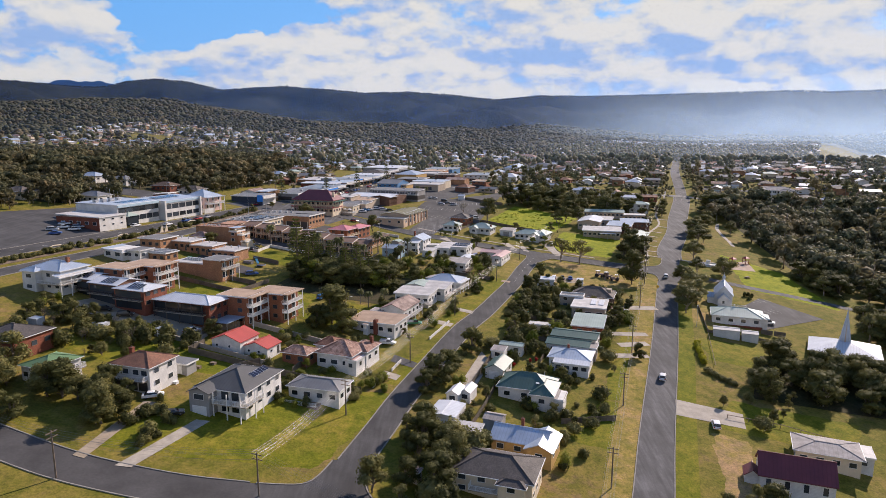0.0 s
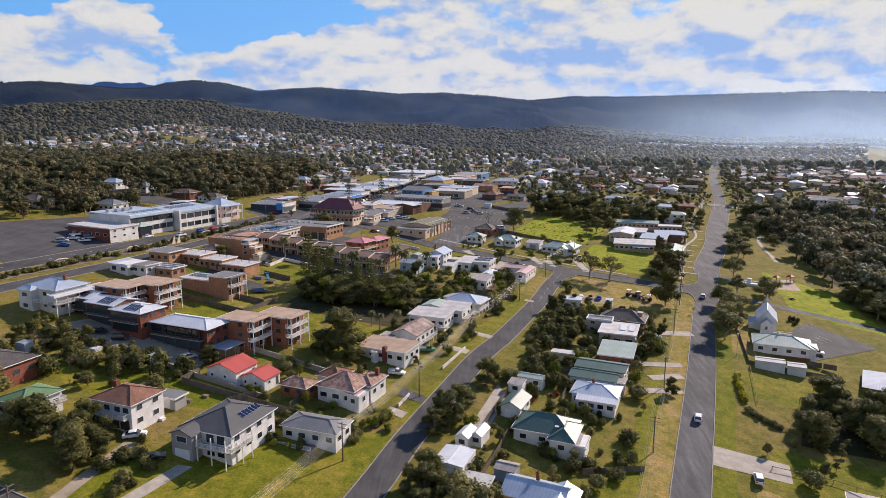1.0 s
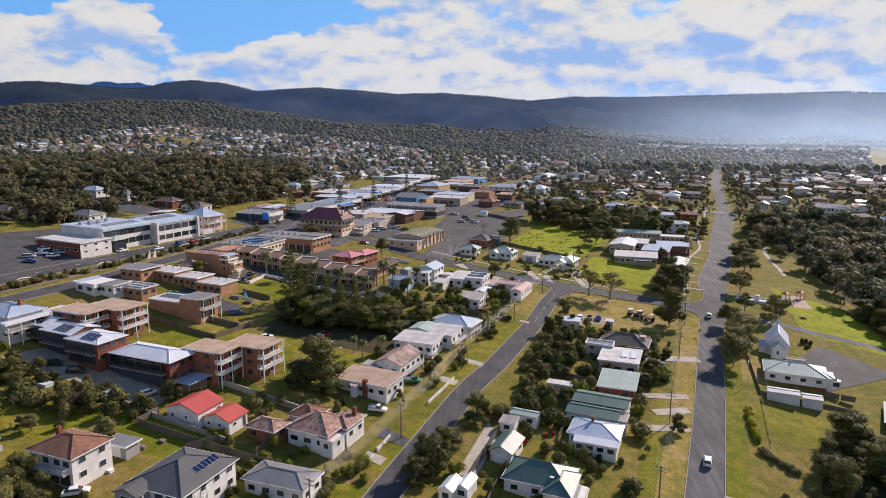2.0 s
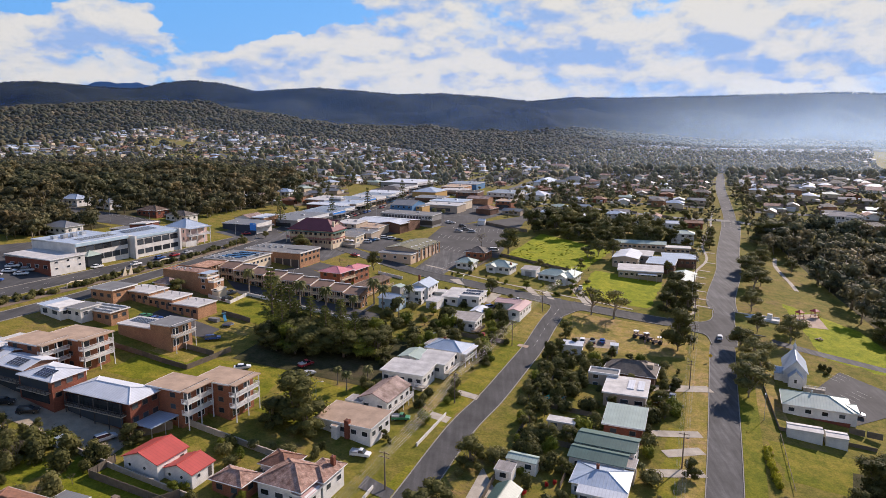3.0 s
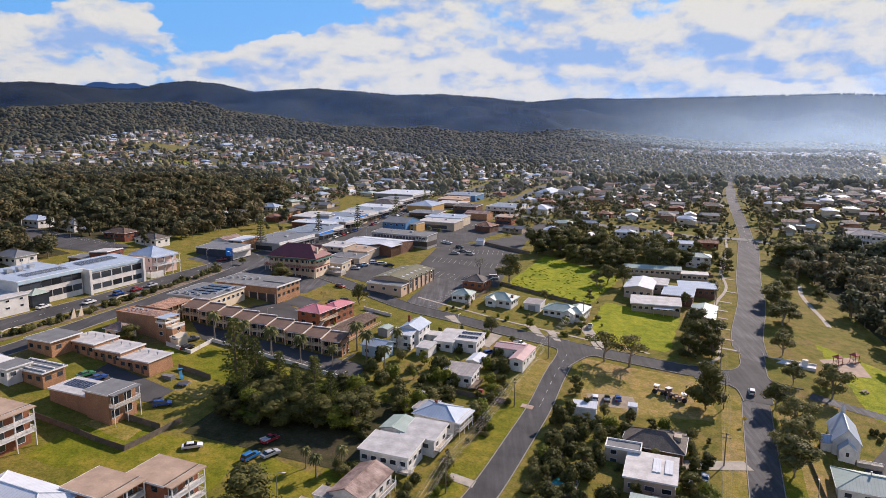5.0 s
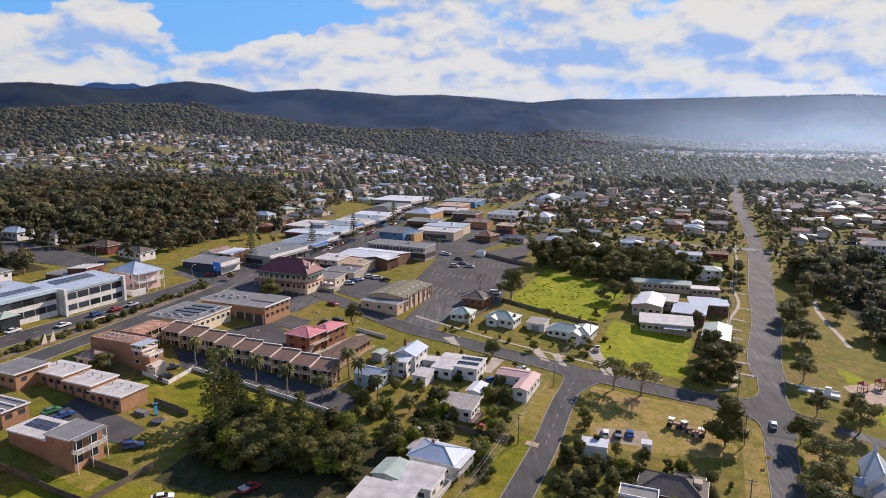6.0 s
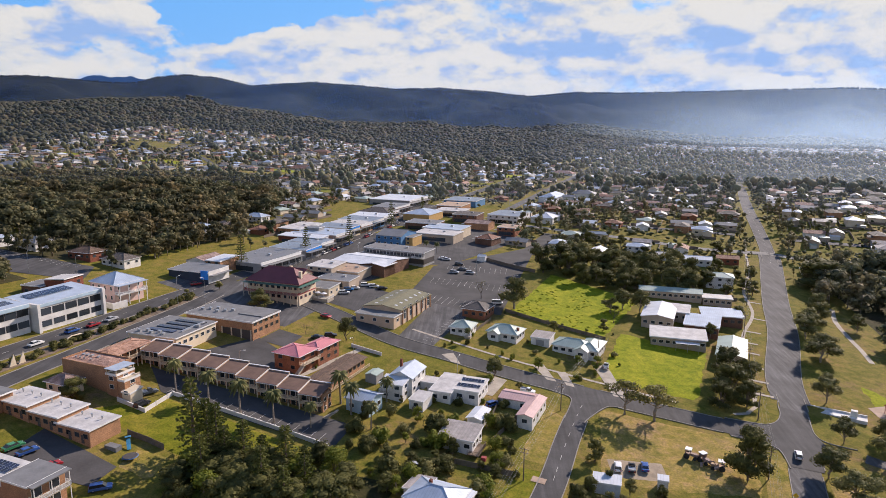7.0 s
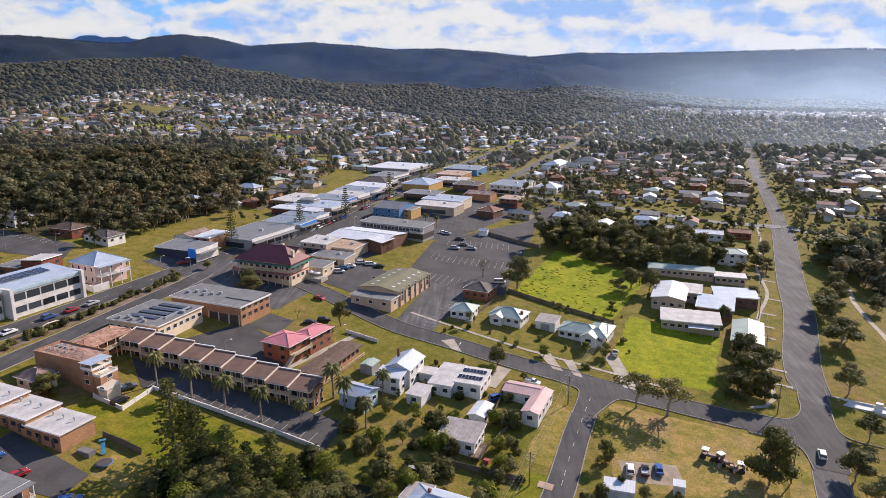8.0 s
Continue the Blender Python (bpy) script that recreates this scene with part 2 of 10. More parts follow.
ASPHALT = streaks(surface("asphalt", (0.062, 0.06, 0.06), 0.9, var=0.28, scale=0.12, fine=3.0, bump=0.08, spec=0.3), 19.5, 0.2)
OLD_ASPHALT = streaks(surface("worn_asphalt", (0.083, 0.081, 0.082), 0.88, var=0.3, scale=0.1, fine=2.0, bump=0.08, spec=0.3), 19.5, 0.36)
DARK_ASPHALT = surface("dark_asphalt", (0.062, 0.059, 0.058), 0.9, var=0.3, scale=0.1, fine=2.0, bump=0.1, spec=0.3)
CONCRETE = surface("concrete", (0.36, 0.315, 0.255), 0.9, var=0.2, scale=0.4, fine=4.0)
KERB = surface("kerb_concrete", (0.25, 0.23, 0.2), 0.9, var=0.2, scale=0.5, fine=5.0)
GRAVEL = surface("gravel", (0.3, 0.24, 0.17), 0.95, var=0.25, scale=0.3, fine=4.0, bump=0.3)
PAVING = surface("tan_paving", (0.36, 0.26, 0.19), 0.9, var=0.2, scale=0.4, fine=5.0)
PAINT_LINE = surface("road_paint", (0.46, 0.45, 0.42), 0.85, var=0.4, scale=0.7)
WATER = surface("bay_water", (0.25, 0.3, 0.34), 0.2, var=0.05, scale=0.02, fine=0.3, bump=0.2)

WHITE = surface("white_weatherboard", (0.68, 0.66, 0.63), 0.7, var=0.15, scale=0.5, pattern="boards", size=0.3, bump=0.2)
RENDER = surface("white_render", (0.64, 0.615, 0.575), 0.85, var=0.16, scale=0.3)
CREAM = surface("cream_render", (0.62, 0.52, 0.38), 0.85, var=0.12, scale=0.3)
PINK = surface("pink_render", (0.66, 0.47, 0.42), 0.85, var=0.1, scale=0.3)
GREYWALL = surface("grey_render", (0.3, 0.29, 0.28), 0.85, var=0.12, scale=0.3)
PALETAN = surface("pale_tan_render", (0.55, 0.4, 0.28), 0.85, var=0.12, scale=0.3)
TANWALL = surface("tan_cladding", (0.42, 0.34, 0.26), 0.85, var=0.12, scale=0.3)
YELLOW = surface("ochre_weatherboard", (0.5, 0.31, 0.11), 0.75, var=0.1, scale=0.4, pattern="boards", size=0.3)
BRONZE = surface("bronze_window_frame", (0.17, 0.125, 0.09), 0.5, var=0.1)
NAVYWALL = surface("navy_painted_wall", (0.025, 0.04, 0.07), 0.6, var=0.15, scale=0.4)
MULCH = surface("bark_mulch", (0.17, 0.125, 0.085), 0.95, var=0.35, scale=0.4, fine=5.0, bump=0.3)
BLUEWALL = surface("blue_painted_wall", (0.07, 0.19, 0.36), 0.7, var=0.15, scale=0.4)
PALEBLUE = surface("pale_blue_wall", (0.38, 0.5, 0.58), 0.7, var=0.1, scale=0.4)
BRICK = surface("orange_brick", (0.29, 0.115, 0.06), 0.9, var=0.18, scale=0.3, fine=5.0, pattern="bricks", size=0.24, bump=0.3)
TANBRICK = surface("tan_brick", (0.4, 0.22, 0.12), 0.9, var=0.16, scale=0.3, fine=5.0, pattern="bricks", size=0.24, bump=0.3)
REDBRICK = surface("red_brick", (0.22, 0.07, 0.04), 0.9, var=0.18, scale=0.3, fine=5.0, pattern="bricks", size=0.24, bump=0.3)
DARKBRICK = surface("dark_brick", (0.17, 0.09, 0.06), 0.9, var=0.18, scale=0.3, fine=5.0, pattern="bricks", size=0.24, bump=0.3)

R_WHITE = surface("white_metal_roof", (0.57, 0.59, 0.62), 0.45, 0.0, var=0.12, scale=0.25, fine=3.0, pattern="ribs", size=0.76, bump=0.25)
R_ZINC = surface("pale_blue_metal_roof", (0.4, 0.46, 0.54), 0.4, 0.15, var=0.14, scale=0.25, fine=3.0, pattern="ribs", size=0.76, bump=0.25)
R_CHAR = surface("charcoal_metal_roof", (0.085, 0.085, 0.085), 0.65, 0.0, var=0.18, scale=0.25, fine=3.0, pattern="ribs", size=0.76, bump=0.25)
R_LEAF = surface("green_metal_roof_faded", (0.13, 0.22, 0.1), 0.6, 0.0, var=0.18, scale=0.3, fine=3.0, pattern="ribs", size=0.76, bump=0.25)
R_GREY = surface("grey_metal_roof", (0.18, 0.18, 0.18), 0.5, 0.0, var=0.15, scale=0.25, fine=3.0, pattern="ribs", size=0.76, bump=0.25)
R_DARK = surface("charcoal_tile_roof", (0.085, 0.075, 0.07), 0.75, var=0.25, scale=0.4, fine=4.0, pattern="tiles", size=0.42, bump=0.5)
R_SLATE = surface("weathered_grey_brown_tile_roof", (0.115, 0.098, 0.085), 0.8, var=0.25, scale=0.4, fine=4.0, pattern="tiles", size=0.42, bump=0.5)
R_BROWN = surface("brown_tile_roof", (0.22, 0.105, 0.065), 0.8, var=0.28, scale=0.4, fine=4.0, pattern="tiles", size=0.42, bump=0.5)
R_TERRA = surface("weathered_terracotta_roof", (0.27, 0.135, 0.095), 0.85, var=0.35, scale=0.8, fine=4.0, tint=(0.36, 0.24, 0.19), pattern="tiles", size=0.42, bump=0.5)
R_ORANGE = surface("orange_tile_roof", (0.34, 0.165, 0.095), 0.85, var=0.3, scale=0.6, fine=4.0, tint=(0.4, 0.25, 0.18), pattern="tiles", size=0.42, bump=0.5)
R_DARKBROWN = surface("dark_brown_tile_roof", (0.13, 0.085, 0.06), 0.85, var=0.25, scale=0.4, fine=4.0, pattern="tiles", size=0.42, bump=0.5)
R_MOTEL = surface("brown_motel_roof", (0.15, 0.09, 0.065), 0.85, var=0.2, scale=0.4, fine=2.5)
R_RED = surface("red_metal_roof", (0.42, 0.07, 0.055), 0.5, var=0.12, scale=0.3, fine=3.0, pattern="ribs", size=0.76, bump=0.25)
R_MAROON = surface("maroon_metal_roof", (0.15, 0.035, 0.04), 0.5, var=0.15, scale=0.3, fine=3.0, pattern="ribs", size=0.76, bump=0.25)
R_PINK = surface("faded_pink_metal_roof", (0.55, 0.2, 0.22), 0.5, var=0.15, scale=0.3, fine=3.0, pattern="ribs", size=0.76, bump=0.25)
R_ROSE = surface("pale_rose_metal_roof", (0.5, 0.33, 0.31), 0.5, var=0.12, scale=0.3, fine=3.0, pattern="ribs", size=0.76, bump=0.25)
R_RUST = surface("rusty_iron_roof", (0.22, 0.125, 0.095), 0.7, var=0.45, scale=0.35, fine=3.0, tint=(0.3, 0.22, 0.19), pattern="ribs", size=0.6, bump=0.3)
R_GREEN = surface("green_metal_roof", (0.07, 0.125, 0.105), 0.5, var=0.15, scale=0.3, fine=3.0, pattern="ribs", size=0.76, bump=0.25)
R_SAGE = surface("pale_green_metal_roof", (0.33, 0.4, 0.35), 0.5, var=0.12, scale=0.3, fine=3.0, pattern="ribs", size=0.76, bump=0.25)
R_OLIVE = surface("olive_metal_roof", (0.17, 0.155, 0.085), 0.55, var=0.15, scale=0.3, fine=3.0, pattern="ribs", size=0.76, bump=0.25)
R_TAN = surface("tan_flat_roof", (0.38, 0.27, 0.19), 0.85, var=0.2, scale=0.3, fine=2.5)
R_FLATWHITE = surface("white_membrane_roof", (0.47, 0.45, 0.43), 0.7, var=0.22, scale=0.3, fine=2.5)
R_STEELBLUE = surface("blue_grey_metal_roof", (0.21, 0.245, 0.285), 0.45, 0.0, var=0.16, scale=0.25, fine=3.0, pattern="ribs", size=0.76, bump=0.25)
R_FLATGREY = surface("grey_membrane_roof", (0.165, 0.165, 0.165), 0.8, var=0.2, scale=0.3, fine=2.5)
R_FIBRO = surface("lichened_grey_sheet_roof", (0.32, 0.29, 0.27), 0.85, var=0.25, scale=0.5, fine=3.0, pattern="ribs", size=0.9, bump=0.2)

TRIM = surface("white_trim_paint", (0.7, 0.69, 0.67), 0.6, var=0.06)
DARKTRIM = surface("dark_trim_paint", (0.07, 0.06, 0.055), 0.6, var=0.1)
REDTRIM = surface("red_trim_paint", (0.32, 0.06, 0.06), 0.6, var=0.1)
GREENTRIM = surface("green_trim_paint", (0.06, 0.14, 0.11), 0.6, var=0.1)
STEEL = surface("galvanised_steel", (0.5, 0.51, 0.52), 0.4, 0.7, var=0.1)
TIMBER = surface("weathered_timber", (0.2, 0.15, 0.11), 0.85, var=0.25, scale=0.8, fine=8.0)
FENCEWOOD = surface("grey_paling", (0.16, 0.13, 0.1), 0.9, var=0.25, scale=0.6, fine=6.0, per_object=0.2)
POLEWOOD = surface("pole_timber", (0.17, 0.13, 0.1), 0.85, var=0.2, scale=0.8, fine=8.0)
WIRE = surface("cable", (0.26, 0.25, 0.23), 0.45, 0.5, var=0.1)
GLASS = glassy("window_glass", (0.035, 0.042, 0.05))
SOLAR = glassy("solar_glass", (0.01, 0.014, 0.035), 0.12)
BARK = surface("bark", (0.16, 0.125, 0.095), 0.9, var=0.3, scale=1.2, fine=8.0)
PALEBARK = surface("pale_bark", (0.32, 0.27, 0.22), 0.85, var=0.3, scale=1.0, fine=6.0)
PALMBARK = surface("palm_bark", (0.25, 0.21, 0.17), 0.9, var=0.25, scale=1.5, fine=8.0)
L_GUM = leafy("gum_leaves", (0.08, 0.084, 0.028), (0.24, 0.22, 0.08))
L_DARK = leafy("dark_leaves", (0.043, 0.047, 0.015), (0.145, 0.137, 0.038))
L_BRIGHT = leafy("bright_leaves", (0.09, 0.115, 0.012), (0.24, 0.24, 0.035))
L_OLIVE = leafy("olive_leaves", (0.085, 0.088, 0.026), (0.23, 0.205, 0.07))
L_PINE = leafy("pine_needles", (0.045, 0.06, 0.014), (0.16, 0.165, 0.045))
L_PALM = leafy("palm_fronds", (0.08, 0.09, 0.028), (0.24, 0.22, 0.08))
L_RED = leafy("red_flowers", (0.3, 0.02, 0.02), (0.55, 0.05, 0.04))
L_YELLOW = leafy("yellow_shrub_leaves", (0.2, 0.2, 0.012), (0.5, 0.45, 0.03))
L_WOOD = leafy("woodland_leaves", (0.046, 0.054, 0.028), (0.22, 0.21, 0.11), 0.11)
L_BUSH = leafy("dense_woodland_leaves", (0.05, 0.052, 0.027), (0.185, 0.17, 0.085), 0.1)
# paler greens: haze over the gully is put into the leaf colour
L_GULLY = leafy("creek_leaves", (0.054, 0.061, 0.035), (0.25, 0.236, 0.125), 0.09)
# leaf colour lightened to stand in for haze over the suburb
L_TOWN = leafy("garden_tree_leaves", (0.066, 0.072, 0.036), (0.28, 0.26, 0.13), 0.09)
# darker than the far forest: the far slopes' shade is put into the leaf colour
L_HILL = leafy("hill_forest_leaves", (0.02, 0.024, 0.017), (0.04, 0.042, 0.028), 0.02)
L_FAR = leafy("far_forest_leaves", (0.05, 0.052, 0.031), (0.125, 0.115, 0.064), 0.05)
TYRE = surface("tyre_rubber", (0.025, 0.025, 0.025), 0.8, var=0.1)
RIM = surface("alloy_rim", (0.5, 0.5, 0.5), 0.35, 0.8, var=0.05)
CARGLASS = glassy("car_glass", (0.02, 0.024, 0.028))
LAMP_CLEAR = surface("lamp_lens", (0.7, 0.7, 0.68), 0.2, var=0.05)
LAMP_RED = surface("lamp_red", (0.4, 0.02, 0.02), 0.25, var=0.05)
SIGNBLUE = surface("blue_sign_panel", (0.02, 0.22, 0.7), 0.5, var=0.08)
SIGNWHITE = surface("white_sign_panel", (0.75, 0.75, 0.73), 0.5, var=0.06)
SIGNYELLOW = surface("yellow_sign_panel", (0.7, 0.45, 0.02), 0.5, var=0.06)


def wood_tone(m, scale):
    """Broad light and dark drifts through a wood's leaf colour."""
    t = m.node_tree
    bsdf = t.nodes["Principled BSDF"]
    old = bsdf.inputs["Base Color"].links[0].from_socket
    at = t.nodes.new("ShaderNodeTexCoord").outputs["Object"]
    n = wire(t, "ShaderNodeTexNoise", {"Vector": at, "Scale": scale, "Roughness": 0.6}, detail=5.0).outputs[0]
    t.links.new(blend_rgb(t, 1.0, old, ramp(t, n, [(0.3, (0.55, 0.6, 0.6)), (0.7, (1.45, 1.35, 1.2))]).outputs[0], "MULTIPLY"), bsdf.inputs["Base Color"])


wood_tone(L_FAR, 0.009)
wood_tone(L_WOOD, 0.03)
wood_tone(L_BUSH, 0.03)

PALE_SEAL = surface("pale_worn_bitumen", (0.19, 0.182, 0.168), 0.9, var=0.22, scale=0.12, fine=2.0, bump=0.2)
FOOTPRINTS, PAVED, ROADS = [], [], []


# ---- mesh helpers ----
def mesh(name, verts, faces, mats=(), index=None, smooth=False):
    me = bpy.data.meshes.new(name)
    me.from_pydata([tuple(v) for v in verts], [], faces)
    for m in mats:
        me.materials.append(m)
    if index is not None:
        me.polygons.foreach_set("material_index", index)
    if smooth:
        me.polygons.foreach_set("use_smooth", [True] * len(me.polygons))
    me.update()
    return me


def part(name, shape, material, parent=None, label="", m=None):
    """Links a bmesh, a (verts, faces) pair or a ready mesh as one object under a thing or a part."""
    if isinstance(shape, bmesh.types.BMesh):
        me = bpy.data.meshes.new(name)
        shape.to_mesh(me)
        shape.free()
        me.materials.append(material)
    elif isinstance(shape, tuple):
        me = mesh(name, shape[0], shape[1], [material])
    else:
        me = shape
    ob = new(name, me)
    if parent is not None:
        ob.parent = parent
    if m is not None:
        ob.matrix_basis = m
    if label:
        tagged(ob, label)
    return ob


def thing(name, m, label, category, group="", kind=""):
    ob = new(name)
    ob.empty_display_size = 0.3
    ob.matrix_world = m
    return tagged(ob, label, category, group, kind)


def boxes(*dims):
    """Boxes (x0, x1, y0, y1, z0, z1) joined as one shape."""
    vs, fs = [], []
    for x0, x1, y0, y1, z0, z1 in dims:
        k = len(vs)
        vs += [(x0, y0, z0), (x1, y0, z0), (x1, y1, z0), (x0, y1, z0), (x0, y0, z1), (x1, y0, z1), (x1, y1, z1), (x0, y1, z1)]
        fs += [(k, k + 3, k + 2, k + 1), (k + 4, k + 5, k + 6, k + 7), (k, k + 1, k + 5, k + 4), (k + 1, k + 2, k + 6, k + 5), (k + 2, k + 3, k + 7, k + 6), (k + 3, k, k + 4, k + 7)]
    return vs, fs


def tube(path, radii, sides=7):
    """A tapered tube along points."""
    vs, fs = [], []
    for i, p in enumerate(path):
        p = Vector(p)
        a = Vector(path[min(i + 1, len(path) - 1)]) - Vector(path[max(i - 1, 0)])
        q = a.to_track_quat("Z", "Y")
        for s in range(sides):
            w = 2 * math.pi * s / sides
            vs.append(p + q @ Vector((math.cos(w) * radii[i], math.sin(w) * radii[i], 0)))
    for i in range(len(path) - 1):
        for s in range(sides):
            fs.append((i * sides + s, i * sides + (s + 1) % sides, (i + 1) * sides + (s + 1) % sides, (i + 1) * sides + s))
    fs.append(tuple(range(sides - 1, -1, -1)))
    fs.append(tuple(range((len(path) - 1) * sides, len(path) * sides)))
    return vs, fs


def joined(*shapes):
    vs, fs = [], []
    for v, f in shapes:
        k = len(vs)
        vs += list(v)
        fs += [tuple(i + k for i in q) for q in f]
    return vs, fs


# ---- lie of the land ----
def sstep(a, b, v):
    k = min(1.0, max(0.0, (v - a) / (b - a)))
    return k * k * (3 - 2 * k)


def bump(x, y, cx, cy, sx, sy):
    return math.exp(-0.5 * (((x - cx) / sx) ** 2 + ((y - cy) / sy) ** 2))


RIDGE_AT = (-60, -46, -35.5, -33.5, -31.0, -28.4, -26.5, -24.9, -23.1, -20.7, -18.1, -15.9, -13.2, -9.5, -6.7, -2.9, 0.4, 4.6, 8.3, 11.9, 18.3, 24.1, 27.7, 30.0, 45, 60)
RIDGE_UP = (360, 335, 325, 338, 326, 314, 318, 355, 370, 357, 314, 328, 341, 324, 305, 313, 296, 264, 288, 282, 287, 292, 295, 282, 290, 300)


def low_ground(x, y):
    u = min(2.6, max(-2.2, x / 100))
    v = (min(580, max(60, y)) - 300) / 100
    near = 6.7 - 7.6 * u + 5.9 * v + 1.6 * u * u + 2.0 * u * v - 0.56 * v * v
    far = 20 - 8 * sstep(300, 900, x)
    k = sstep(560, 1000, y)
    z = near * (1 - k) + far * k
    z += 70 * bump(x, y, -880, 1750, 400, 580) + 25 * bump(x, y, -1500, 1900, 600, 600) - 12 * bump(x, y, 240, 330, 50, 120)
    return z


def suburb_reach(x, y):
    """How far the houses go in the direction of a place."""
    az = math.degrees(math.atan2(x, y))
    return float(np.interp(az, (-40, -33.6, -31, -27.5, -25.7, -21.8, -15, -11, -6.4, -3, 0, 6, 10, 15), (1100, 1200, 1290, 1440, 1540, 1580, 1600, 1600, 1480, 1300, 1190, 1190, 1600, 2300)))


def ground_z(x, y):
    z = low_ground(x, y)
    r = math.hypot(x, y)
    if r > 1300 and y > 300:
        az = math.degrees(math.atan2(x, y))
        top = float(np.interp(az, RIDGE_AT, RIDGE_UP))
        wob = noise.fractal(Vector((x / 620, y / 620, 0.3)), 1.0, 2.0, 5)
        z += (48 + 34 * wob) * sstep(1450, 2650, r) * sstep(26, -6, az)
        lift = sstep(2900, 4420, r + 200 * wob * (1 - sstep(4100, 4420, r)))
        fold = noise.fractal(Vector((x / 420, y / 420, 5.1)), 1.0, 2.0, 3)
        z += (top - 9 - z) * lift + 150 * fold * lift * (1 - lift) * 2 + (22 + 22 * wob) * sstep(2500, 3000, r) * (1 - sstep(3100, 3900, r)) - 260 * sstep(4470, 5300, r)
        spur = 0.5 * top + 46 * noise.noise(Vector((az * 0.16, 2.2, 7.7))) + 24 * noise.noise(Vector((az * 0.47, 5.2, 1.7)))
        z = max(z, 20 + (spur - 20) * math.exp(-((r - 3560 - 160 * noise.noise(Vector((az * 0.2, 0.4, 3.1)))) / 240) ** 2))
        if az > 30:
            z -= 42 * sstep(1100, 1600, r) * sstep(30, 33, az) * (1 - sstep(2600, 3000, r))
    return z


def grades(lo, hi, n0, n1, step, grow, cap):
    at = list(np.arange(n0, n1 + 0.1, step))
    s, v = step, n1
    while v < hi:
        s = min(cap, s * grow)
        v += s
        at.append(v)
    s, v = step, n0
    while v > lo:
        s = min(cap, s * grow)
        v -= s
        at.insert(0, v)
    return at


def build_ground():
    xs = grades(-4800, 4800, -240, 340, 8, 1.12, 75)
    ys = grades(-400, 5000, 40, 620, 8, 1.12, 75)
    vs = [(x, y, ground_z(x, y)) for y in ys for x in xs]
    n = len(xs)
    fs, idx = [], []
    for j in range(len(ys) - 1):
        for i in range(n - 1):
            fs.append((j * n + i, j * n + i + 1, (j + 1) * n + i + 1, (j + 1) * n + i))
            r = math.hypot(xs[i], ys[j])
            bush = ys[j] > 300 and r > suburb_reach(xs[i], ys[j])
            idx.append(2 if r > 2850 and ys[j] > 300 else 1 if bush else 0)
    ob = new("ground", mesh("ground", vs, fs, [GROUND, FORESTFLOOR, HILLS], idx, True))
    tagged(ob, "grassy sloping ground rising to forested hills", "ground", kind="structure")


FORESTFLOOR = surface("wooded_slope", (0.085, 0.078, 0.048), 0.95, var=0.4, scale=0.02, fine=0.2, bump=0.6, spec=0.05)
# dark base colour carries the shade of the slopes that face the camera
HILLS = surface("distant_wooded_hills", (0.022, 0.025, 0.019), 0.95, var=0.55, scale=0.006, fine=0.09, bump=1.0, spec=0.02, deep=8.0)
build_ground()


def bend(points, step=6.0):
    """Points along a smooth line through the given ones, about a step apart."""
    p = [Vector((*q, 0)) for q in points]
    out = []
    for i in range(len(p) - 1):
        a, b, c, d = p[max(i - 1, 0)], p[i], p[i + 1], p[min(i + 2, len(p) - 1)]
        n = max(1, round((c - b).length / step))
        for k in range(n):
            s = k / n
            out.append(0.5 * (2 * b + (c - a) * s + (2 * a - 5 * b + 4 * c - d) * s * s + (3 * b - a - 3 * c + d) * s ** 3))
    return out + [p[-1]]


def strip(points, w0, w1, up, step=6.0, thick=0.0):
    """A ribbon between two offsets from a line, draped on the ground; with a thickness it has sides."""
    line = bend(points, step)
    vs, fs = [], []
    for i, q in enumerate(line):
        d = (line[min(i + 1, len(line) - 1)] - line[max(i - 1, 0)]).normalized()
        side = Vector((d.y, -d.x, 0))
        for w in (w0, w1):
            p = q + side * w
            z = ground_z(p.x, p.y) + up
            vs.append((p.x, p.y, z))
            if thick:
                vs.append((p.x, p.y, z - thick))
    m = 4 if thick else 2
    for i in range(len(line) - 1):
        a, b = i * m, (i + 1) * m
        if thick:
            fs += [(a, b, b + 2, a + 2), (a, a + 1, b + 1, b), (a + 2, b + 2, b + 3, a + 3)]
        else:
            fs.append((a, b, b + 1, a + 1))
    return vs, [f[::-1] for f in fs]


